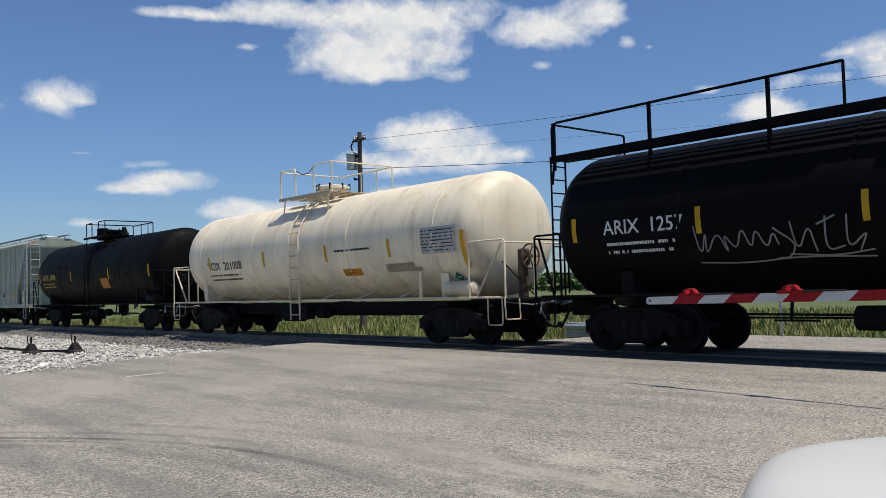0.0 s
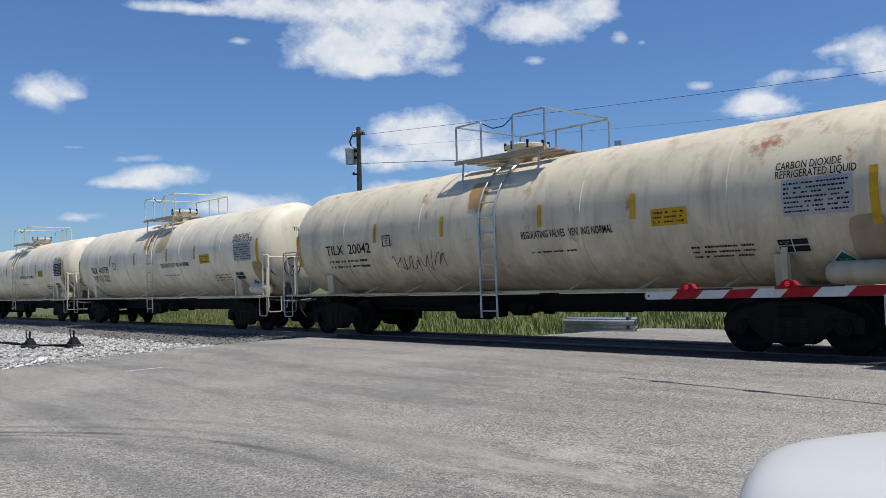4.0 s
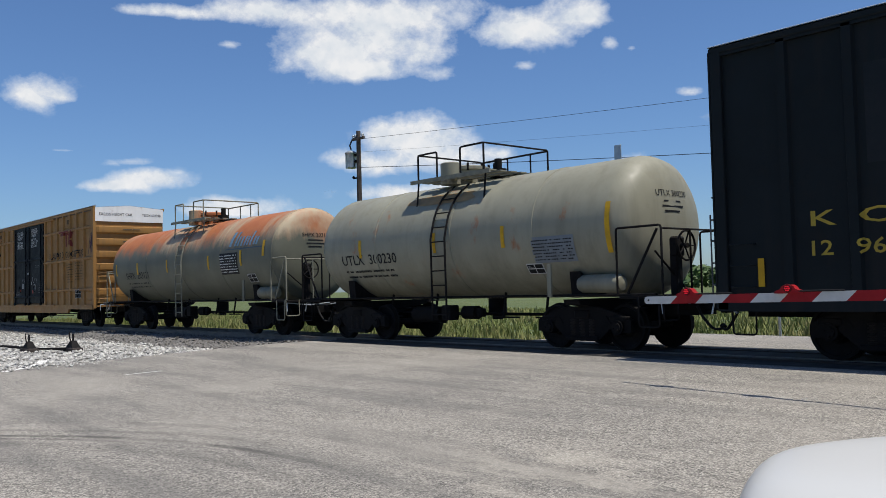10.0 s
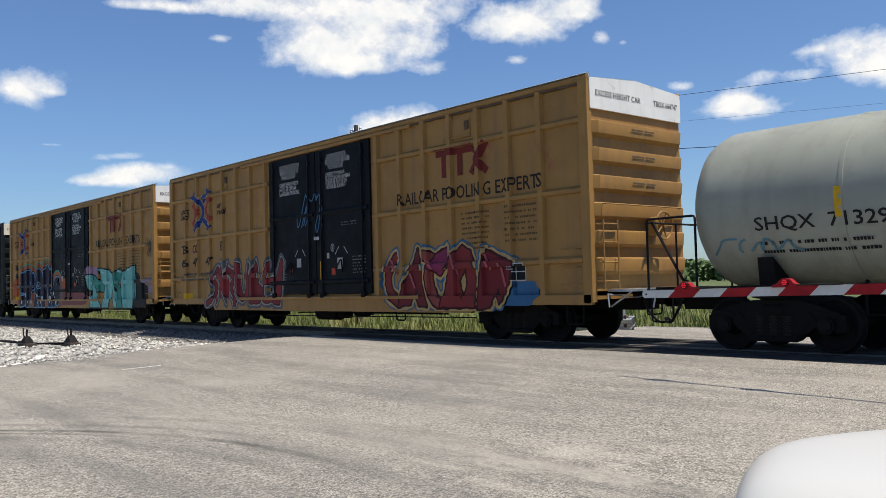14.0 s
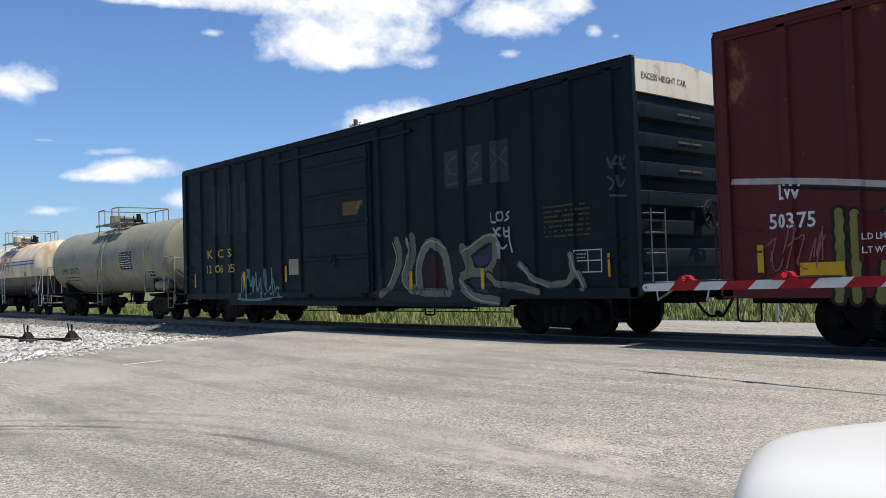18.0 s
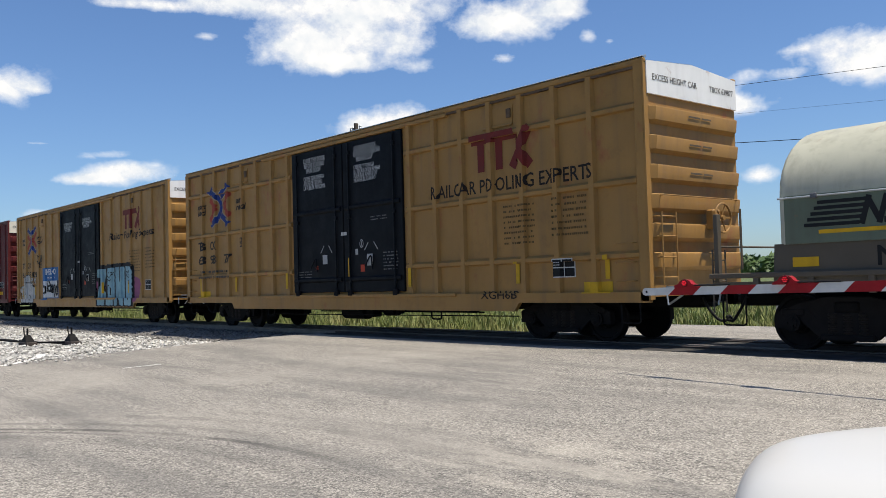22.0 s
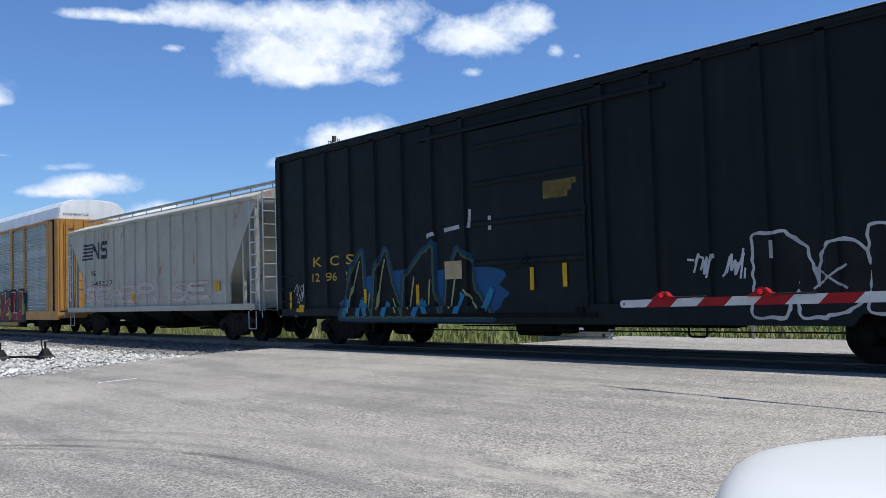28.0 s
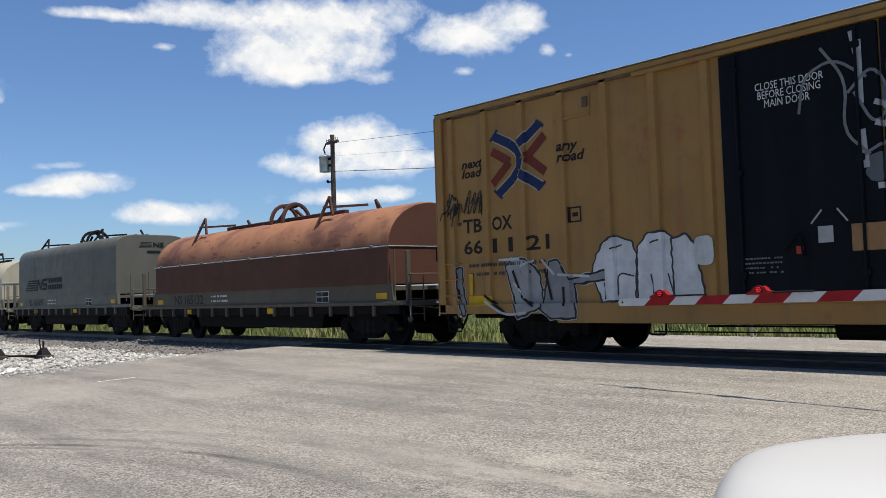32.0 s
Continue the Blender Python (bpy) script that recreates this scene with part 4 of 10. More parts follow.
def brake_wheel_shape():
    s = Shape()
    n = 18
    s.tube([(0, 0.28 * math.cos(2 * math.pi * i / n), 0.28 * math.sin(2 * math.pi * i / n)) for i in range(n + 1)], 0.022)
    for i in range(5):
        a = 2 * math.pi * i / 5
        s.tube([(-0.04, 0, 0), (0, 0.28 * math.cos(a), 0.28 * math.sin(a))], 0.015)
    s.cyl((-0.25, 0, 0), (0.03, 0, 0), 0.05, 10)
    s.box(-0.3, -0.12, -0.13, 0.13, -0.2, 0.18, 0.03)
    return s


def brake_wheel(car, x, y, z, mat):
    part("brake_wheel", once("brake_wheel", brake_wheel_shape), mat, car, "spoked hand-brake wheel", (x, y, z))


def brake_gear(car, x, z, mat, rng):
    s = Shape()
    s.cyl((x - 0.55, -0.75, z - 0.05), (x + 0.45, -0.75, z - 0.05), 0.2, 14)
    part("air_reservoir", s, mat, car)
    s = Shape().cyl((x + 1.1, -0.6, z), (x + 1.55, -0.6, z), 0.16, 12).box(x + 1.55, x + 1.75, -0.68, -0.52, z - 0.1, z + 0.1, 0.02)
    part("brake_cylinder", s, mat, car)
    s = Shape().box(x + 0.6, x + 0.95, -0.95, -0.65, z - 0.18, z + 0.18, 0.03).tube([(x - 4, -0.5, z), (x + 4.5, -0.45, z - 0.03)], 0.022).tube([(x - 3.5, 0.3, z - 0.1), (x + 4, 0.2, z - 0.08)], 0.02)
    part("brake_rigging", s, mat, car)


CARS = []


def rail_car(name, label, category, b0, b1, group=""):
    car = thing(name, label, category, group, ((b0 + b1) / 2 + RUN[0][1], TRACK_Y, 0))
    CARS.append((car, (b0 + b1) / 2))
    half = (b1 - b0) / 2
    coupler(car, -half, -1)
    coupler(car, half, 1)
    return car, half


def reporting(car, surface, mark, number, x0, x1, z0, z1, color, rng, stencil=True, split=True):
    """The fleet mark and number with the lines of weights under them."""
    h = z1 - z0
    if split:
        w = (x1 - x0) * 0.235
        for k, u in ((0, 0.0), (1, 0.36)):
            write(car, surface, mark[k * 2:k * 2 + 2], x0 + (x1 - x0) * u, x0 + (x1 - x0) * u + w, z0 + h * 1.55, z1 + h * 1.55, color, 0.03)
        for k, u in ((0, 0.0), (1, 0.36), (2, 0.765)):
            write(car, surface, number[k * 2:k * 2 + 2], x0 + (x1 - x0) * u, x0 + (x1 - x0) * u + w, z0, z1, color, 0.03)
    else:
        write(car, surface, mark + "  " + number, x0, x1, z0, z1, color, 0.014)
    decal(car, "weight_panel", small_print(x0 + 0.15, x1 - 0.1, z0 - h * 1.75, z0 - h * 0.5, 2, rng), tuple(0.55 * v + 0.05 for v in color) if max(color) < 0.1 else color, surface)


def warning_plate(car, surface, x0, x1, z0, z1, rng):
    decal(car, "weight_plate", bars([(x0, x1, z0, z1)]), (0.55, 0.55, 0.54), surface, 2, "white-framed black consolidated stencil plate")
    t, m = 0.022, x0 + (x1 - x0) * 0.48
    zm = z0 + (z1 - z0) * 0.52
    decal(car, "plate_field", bars([(x0 + t, m - t / 2, z0 + t, zm - t / 2), (m + t / 2, x1 - t, z0 + t, zm - t / 2), (x0 + t, m - t / 2, zm + t / 2, z1 - t), (m + t / 2, x1 - t, zm + t / 2, z1 - t)]), (0.012, 0.012, 0.013), surface, 3)["kind"] = "stuff"
    decal(car, "notice_print", small_print(x0 + 0.05, m - 0.03, zm + 0.03, z1 - 0.05, 2, rng), (0.4, 0.4, 0.4), surface, 4)


def yellow_strips(car, surface, places, h=0.46, w=0.11):
    for x, z in places:
        decal(car, "reflector_strip", bars([(x, x + w, z, z + h)]), YELLOW, surface, 9, "yellow reflective strip")


# ---- box cars ----
def cross_logo(car, surface, x0, x1, z0, z1, faded=False):
    """Crossed road and rail bands, as plain strokes with white partings."""
    w, h = x1 - x0, z1 - z0

    def run(*marks):
        q = [(x0 + w * u, z0 + h * v) for u, v in marks]
        return list(zip(q, q[1:]))
    bow = run((0.07, 0.9), (0.36, 0.75), (0.5, 0.64), (0.56, 0.52), (0.52, 0.38), (0.4, 0.25), (0.12, 0.06))
    arms = run((0.55, 0.72), (0.9, 0.95)) + run((0.55, 0.31), (0.9, 0.09))
    red = run((0.02, 0.69), (0.35, 0.5), (0.02, 0.22)) + run((0.98, 0.78), (0.66, 0.52), (0.98, 0.28))
    k = 0.125 * h
    red_paint, blue_paint = ((0.17, 0.035, 0.022), (0.016, 0.032, 0.10)) if faded else ((0.34, 0.05, 0.03), (0.018, 0.042, 0.19))
    decal(car, "emblem", strokes(bow + arms, k * 1.34), (0.44, 0.36, 0.25), surface, 1, "pale parting lines")
    decal(car, "emblem", strokes(red, k), red_paint, surface, 2, "red chevrons")
    tips = run((0.0, 0.84), (0.14, 0.98)) + run((0.05, 0.13), (0.2, 0.0)) + run((0.84, 1.0), (0.97, 0.9)) + run((0.84, 0.04), (0.97, 0.15))
    decal(car, "emblem", strokes(bow + arms, k), blue_paint, surface, 3, "blue bands")
    decal(car, "emblem", strokes(tips, 0.06), blue_paint, surface, 3.4, "blue band ends")


def bar_logo(car, surface, x0, x1, z0, z1, color=(0.17, 0.025, 0.02)):
    """A wide top bar over two stems and a cross."""
    w, h = x1 - x0, z1 - z0
    t = h * 0.26

    def g(u, v):
        return (x0 + u * w, z0 + v * h)
    geo = strokes([(g(0, 0.87), g(0.74, 0.87)), (g(0.16, 0.87), g(0.16, 0)), (g(0.47, 0.87), g(0.47, 0)), (g(0.80, 0.42), g(0.97, 0)), (g(0.97, 1), g(0.68, 0))], t)
    decal(car, "emblem", strokes([(g(0.70, 1.0), g(0.84, 0.52)), (g(0.84, 0.52), g(0.68, 0.0))], t * 0.32), color, surface, 1.5, "dark red chevron")
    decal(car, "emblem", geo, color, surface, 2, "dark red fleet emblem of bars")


def boxcar(b0, b1, mat, label, grid=False, doors="double", end_mat=None, mark=("", ""), seed=1, header="white_end", brake=True, old=False):
    rng = random.Random(seed)
    car, half = rail_car("boxcar", label, "boxcar", b0, b1)
    m = MAT[mat]
    e = MAT[end_mat or mat]
    h = 9.62
    for x in (-7.1, 7.1):
        truck(car, x, rng)
    dx0, dx1, dz0, dz1 = (-2.58, 2.5, 1.08, 5.04) if doors == "double" else (-1.78, 1.45, 0.9, 4.78) if doors == "single" else (-2.9, 2.3, 0.9, 4.85)
    part("side_wall", once("side_wall", lambda: Shape().box(-h, h, -1.52, -1.46, 0.85, 5.16)), m, car)
    part("side_wall", once("side_wall", None), m, car, "", (0, 2.98, 0))
    part("floor", once("floor", lambda: Shape().box(-h, h, -1.46, 1.46, 0.98, 1.06)), MAT["grime"], car)

    def roof():
        s = Shape()
        n = 24
        rings = []
        for i in range(n * 2 + 1):
            x = -h + 2 * h * i / (n * 2)
            up = 0.025 if i % 2 else 0.0
            rings.append([(x, -1.5, 5.20), (x, -1.5, 5.24 + up), (x, 0, 5.36 + up), (x, 1.5, 5.24 + up), (x, 1.5, 5.20)])
        return s.loft(rings)
    part("roof", once("boxcar_roof", roof), MAT["galv"], car, "galvanised ribbed roof")
    part("top_chord", once("top_chord", lambda: Shape().box(-h - 0.03, h + 0.03, -1.6, -1.48, 5.15, 5.28, 0.03)), m, car)
    part("roof_edge", once("roof_edge", lambda: Shape().prism([(-1.605, 5.282), (-1.605, 5.292), (-1.5, 5.33), (-1.46, 5.33), (-1.46, 5.282)], "x", -h - 0.02, h + 0.02)), MAT["galv"], car, "bare bright roof edge")
    # added strip: brown on tan cars for the chord's rust and cast shadow
    part("eave_strip", once("eave_strip", lambda: Shape().box(-h + 0.2, h - 0.2, -1.585, -1.515, 5.105, 5.15)), MAT["brake_brown"] if mat.startswith("tan") else m, car, "strip for the rust and shadow line under the top chord")
    part("top_chord", once("top_chord", None), m, car, "", (0, 3.08, 0))
    part("side_sill", once("side_sill", lambda: Shape().prism([(-h, 0.80), (-6.35, 0.80), (-6.2, 0.62), (6.2, 0.62), (6.35, 0.80), (h, 0.80), (h, 1.0), (-h, 1.0)], "y", -1.6, -1.5)), m, car)
    part("side_sill", once("side_sill", None), m, car, "", (0, 3.1, 0))
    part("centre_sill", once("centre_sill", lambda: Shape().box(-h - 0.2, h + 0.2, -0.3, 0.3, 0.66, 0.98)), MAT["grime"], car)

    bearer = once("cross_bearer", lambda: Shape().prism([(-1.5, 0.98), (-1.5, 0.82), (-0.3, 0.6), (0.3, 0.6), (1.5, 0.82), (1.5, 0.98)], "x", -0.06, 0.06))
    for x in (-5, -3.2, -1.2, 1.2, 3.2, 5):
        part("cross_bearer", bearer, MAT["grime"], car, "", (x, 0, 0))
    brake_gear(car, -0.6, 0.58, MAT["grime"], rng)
    for x in (-4.2, 3.4):
        grab(car, [(x, -1.5, 0.66), (x, -1.5, 0.42), (x + 0.35, -1.5, 0.42), (x + 0.35, -1.5, 0.66)], MAT["grime"], 0.02, "rigging_bracket")
    part("brake_rod", once("brake_rod", lambda: Shape().tube([(-4.2, -1.35, 0.46), (6.0, -1.25, 0.5)], 0.014)), MAT["grime"], car)
    # posts
    step = 0.93 if grid else 1.05
    xs = []
    x = dx1 + 0.28
    while x < h - 0.45:
        xs.append(x)
        x += step
    x = dx0 - 0.28
    while x > -h + 0.45:
        xs.append(x)
        x -= step
    pw, pd = (0.12, 0.085) if grid else (0.14, 0.065)
    post = once(("post", grid), lambda: Shape().prism([(-pw / 2 - 0.03, 0), (-pw / 2, -pd), (pw / 2, -pd), (pw / 2 + 0.03, 0)], "z", 1.0, 5.15))
    ribs, bands = [], [(0.6, 1.0, -9.65, 9.65, 0.085)]
    for x in sorted(xs):
        part("post", post, m, car, "", (x, -1.52, 0))
        ribs.append((x - pw / 2 - 0.031, x + pw / 2 + 0.031, pd))
    corner = once("corner_post", lambda: Shape().box(-0.1, 0.1, -0.085, 0.02, 0.82, 5.2, 0.012))
    for x in (-h + 0.1, h - 0.1):
        part("corner_post", corner, m, car, "", (x, -1.515, 0))
        ribs.append((x - 0.1, x + 0.1, 0.08))
    if grid:
        for z in (1.68, 3.05, 4.42):
            for a, b in ((-h + 0.2, dx0 - 0.1), (dx1 + 0.1, h - 0.2)):
                s = Shape().prism([(0, z - 0.07), (-0.075, z - 0.045), (-0.08, z + 0.03), (0, z + 0.085)], "x", a, b)
                part("stiffener", s, m, car, "", (0, -1.52, 0))
                bands.append((z - 0.065, z + 0.07, a, b, 0.085))
    # doors
    dm = MAT["door_black"] if doors == "double" else m
    leaves = ((dx0, (dx0 + dx1) / 2 - 0.02), ((dx0 + dx1) / 2 + 0.02, dx1)) if doors != "single" else ((dx0, dx1),)
    for a, b in leaves:
        door = part("door", Shape().box(a, b, -1.585, -1.5, dz0, dz1, 0.015), dm, car, "black plug door" if doors == "double" else "sliding door")
        for z in ((1.9, 2.75, 3.6, 4.4) if doors != "double" else (1.42, 3.3) if grid else ()):
            part("door_rib", Shape().prism([(-0.0, z - 0.07), (-0.045, z - 0.03), (-0.045, z + 0.03), (0, z + 0.07)], "x", a + 0.08, b - 0.08), dm, door, "", (0, -1.585, 0))
        for x in ((a + 0.3, b - 0.3) if doors == "double" else (b - 0.12,)):
            s = Shape().tube([(x, -1.62, dz0 + 0.05), (x, -1.62, dz1 - 0.05)], 0.025)
            for z in (dz0 + 0.3, (dz0 + dz1) / 2, dz1 - 0.3):
                s.box(x - 0.06, x + 0.06, -1.64, -1.58, z - 0.05, z + 0.05, 0.01)
            part("lock_rod", s, dm, door)
        s = Shape().tube(bent([((a + b) / 2 - 0.28, -1.63, 1.75), ((a + b) / 2, -1.64, 2.05), ((a + b) / 2 + 0.05, -1.64, 1.65)], 0.1), 0.02)
        part("handle", s, dm, door)
        for x in (a + 0.3, b - 0.3):
            part("door_roller", Shape().box(x - 0.1, x + 0.1, -1.66, -1.58, dz0 - 0.10, dz0 + 0.05, 0.02), MAT["grime"], door)
        ribs.append((a, b, 0.065))
    part("door_track", Shape().box(dx0 * 2 if doors != "double" else dx0 - 1.9, dx1 + (0.1 if doors != "double" else 1.9), -1.645, -1.58, dz0 - 0.14, dz0 - 0.06, 0.01), MAT["grime"] if doors != "double" else m, car)
    part("door_track", Shape().box(dx0 - 1.7, dx1 + 1.7, -1.62, -1.5, dz1 + 0.02, dz1 + 0.10, 0.01), m, car)
    # ends
    for way in (-1, 1):
        x = way * h
        end = part("end_wall", Shape().box(min(x, x - way * 0.06), max(x, x - way * 0.06), -1.46, 1.46, 0.9, 5.2), e, car)
        for z in (4.26, 3.72, 3.18, 2.64, 2.10, 1.56):
            s = Shape()
            prof = [(0, z - 0.19), (0.11, z - 0.12), (0.135, z + 0.10), (0.125, z + 0.13), (0.0, z + 0.16)]
            rings = [[(x + way * u * k, y, w) for u, w in prof] for y, k in ((-1.5, 0.1), (-1.38, 1), (1.38, 1), (1.5, 0.1))]
            part("end_rib", s.loft(rings), e, end)
        roofline = [(-1.52, 4.62), (1.52, 4.62), (1.52, 5.22), (0, 5.33), (-1.52, 5.22)]
        part("end_header", Shape().prism(roofline, "x", min(x, x + way * 0.05), max(x, x + way * 0.05)), MAT[header], end, "white clearance panel")
        part("corner_angle", Shape().box(min(x, x + way * 0.03), max(x, x + way * 0.03), -1.6, -1.46, 0.85, 5.2), e, end)
        plat = Shape().box(min(x + way * 0.08, x + way * 0.55), max(x + way * 0.08, x + way * 0.55), -1.2, 1.2, 1.04, 1.09)
        for k in (-1.0, 1.0):
            plat.tube([(x, k, 0.75), (x + way * 0.5, k, 1.04)], 0.02)
        part("crossover_platform", plat, MAT["galv"], car, "grated end platform")
        s = Shape()
        for z in (1.25, 1.62, 2.0, 2.36):
            s.tube(bent([(x, -1.42, z), (x + way * 0.2, -1.42, z), (x + way * 0.2, -0.98, z), (x, -0.98, z)], 0.04), 0.016)
        for y in (-1.42, -0.98):
            s.tube([(x + way * 0.2, y, 1.1), (x + way * 0.2, y, 2.45)], 0.014)
        part("end_ladder", s, e if mat not in ("kcs", "kcs_teal") else MAT["dull_steel"], car)
        grab(car, [(x, -1.35, 2.75), (x + way * 0.22, -1.35, 2.75), (x + way * 0.22, 1.2, 2.75), (x, 1.2, 2.75)], e)
        for z in (1.2, 1.55, 1.9):
            k = x - way * 0.28
            grab(car, [(k, -1.56, z), (k, -1.68, z), (k - way * 0.42, -1.68, z), (k - way * 0.42, -1.56, z)], m)
        stirrup(car, x - way * 0.45, -1.56, MAT["grime"])
    if brake:
        brake_wheel(car, h + 0.42, 0.25, 2.35, e)
    # writing on the near side
    wall = Wall(-1.52, ribs, bands)
    if doors == "double":
        dark = (0.022, 0.016, 0.013)
        write(car, wall, "next\nload", -8.86, -8.2, 3.74, 4.12, dark, 0.045, 0.25)
        write(car, wall, "any\nroad", -6.12, -5.46, 3.74, 4.1, dark, 0.045, 0.25)
        cross_logo(car, wall, -7.95, -6.42, 3.2, 4.68, old)
        reporting(car, wall, *mark, -8.86, -6.42, 2.08, 2.38, dark, rng)
        decal(car, "plate_mark", bars([(-5.9, -5.86, 2.55, 2.85), (-5.64, -5.6, 2.55, 2.85), (-5.9, -5.6, 2.55, 2.58), (-5.9, -5.6, 2.82, 2.85), (-5.82, -5.68, 2.66, 2.74)]), dark, wall)
        write(car, wall, "CLOSE THIS DOOR\n BEFORE CLOSING\n    MAIN DOOR", -1.95, -0.85, 4.42 if grid else 4.05, 4.84 if grid else 4.46, WHITE, 0.0)
        write(car, wall, " CLOSE AND LOCK\nBOTH DOORS BEFORE\n    MOVING CAR", 0.5, 1.65, 4.46 if grid else 4.1, 4.88 if grid else 4.52, WHITE, 0.0)
        if grid:
            write(car, wall, "CIERRE ESTA PUERTA\nANTES DE CERRAR\nLA PUERTA PRINCIPAL", -1.95, -0.85, 3.95, 4.33, WHITE, 0.0)
            write(car, wall, "CIERRE Y PONGA\nEL SEGURO EN AMBAS\nPUERTAS ANTES DE\nMOVER EL CARRO", 0.5, 1.65, 3.93, 4.38, WHITE, 0.0)
        for x in (-6.2, 5.36):
            part("tack_board", Shape().box(x, x + 0.9, -1.56, -1.51, 4.56, 4.61, 0.012).box(x + 0.02, x + 0.9, -1.535, -1.51, 4.61, 5.0), m, car, "small raised board frame")
            part("board_latch", Shape().box(x + 0.74, x + 0.86, -1.585, -1.53, 4.72, 4.92, 0.015), MAT["brake_brown"], car)
        decal(car, "reflector_strip", bars([(0.16, 0.26, 1.38, 1.98)]), YELLOW, wall, 2, "yellow reflective strip")
        decal(car, "door_sticker", bars([(-0.14, 0.12, 2.58, 2.67)]), (0.5, 0.5, 0.49), wall, 2, "white paper sticker")
        ring = [(0.78 + 0.075 * math.cos(q), 2.33 + 0.1 * math.sin(q)) for q in np.linspace(0, 6.28, 15)]
        decal(car, "plate_mark", strokes(list(zip(ring, ring[1:])) + [((0.78, 2.27), (0.78, 2.39))], 0.022), (0.5, 0.5, 0.49), wall, 2)
        decal(car, "door_notice", small_print(-2.3, -1.6, 1.4, 1.7, 4, rng), (0.17, 0.17, 0.165), wall, 1)
        decal(car, "door_notice", small_print(1.7, 2.3, 1.6, 2.1, 6, rng), (0.17, 0.17, 0.165), wall, 1)
        decal(car, "door_notice", small_print(1.2, 1.9, 2.88, 3.02, 2, rng), (0.17, 0.17, 0.165), wall, 1)
        decal(car, "door_sticker", bars([(-1.05, -0.82, 1.85, 2.1), (1.0, 1.25, 1.75, 2.05), (0.5, 0.62, 2.05, 2.2)]), (0.42, 0.42, 0.41), wall, 2, "white paper sticker")
        decal(car, "door_sticker", bars([(0.72, 0.9, 1.6, 1.78), (-1.4, -1.28, 1.7, 1.82)]), (0.45, 0.06, 0.03), wall, 2, "red sticker")
        decal(car, "door_arrow", strokes([((-1.15, 2.15), (-0.98, 2.35)), ((-0.75, 2.35), (-0.6, 2.15)), ((0.9, 2.15), (1.07, 2.35)), ((1.3, 2.35), (1.48, 2.15))], 0.028), (0.4, 0.4, 0.39), wall, 1)
        decal(car, "weight_table", small_print(5.9, 6.8, 2.0, 2.9, 8, rng), (0.13, 0.08, 0.03), wall)
        decal(car, "weight_table", small_print(7.3, 8.2, 2.1, 2.95, 7, rng), (0.13, 0.08, 0.03), wall)
        decal(car, "yellow_plate", bars([(-8.75, -8.0, 0.98, 1.18)]), YELLOW, wall, 1, "yellow jacking plate")
        if rng.random() < 0.8:
            warning_plate(car, wall, 7.3, 7.85, 1.3, 1.68, rng)
    end_text = Shape()
    geo = fitted(letters("EXCESS HEIGHT CAR", 0.01), -1.35, 0.1, 4.88, 5.0)
    end_text.v = [(h + 0.056, y, z) for y, z in geo[0]]
    end_text.f = list(geo[1])
    part("end_lettering", end_text, flat((0.1, 0.09, 0.08)), car, smooth=0)
    if doors == "double":
        geo = fitted(letters(" ".join(mark), 0.01), 0.55, 1.4, 4.88, 5.0)
        t2 = Shape()
        t2.v = [(h + 0.056, y, z) for y, z in geo[0]]
        t2.f = list(geo[1])
        part("end_lettering", t2, flat((0.1, 0.09, 0.08)), car, smooth=0)
    decal_rows = Shape()
    for z in (3.62, 3.08, 4.16):
        for y0, y1 in ((-0.35, 0.05), (0.1, 0.42)):
            decal_rows.face([(h + 0.138, y0, z + 0.105), (h + 0.138, y1, z + 0.105), (h + 0.138, y1, z + 0.14), (h + 0.138, y0, z + 0.14)])
    part("end_small_print", decal_rows, flat((0.12, 0.09, 0.06)), car, smooth=0)["kind"] = "stuff"
    return car, wall, rng


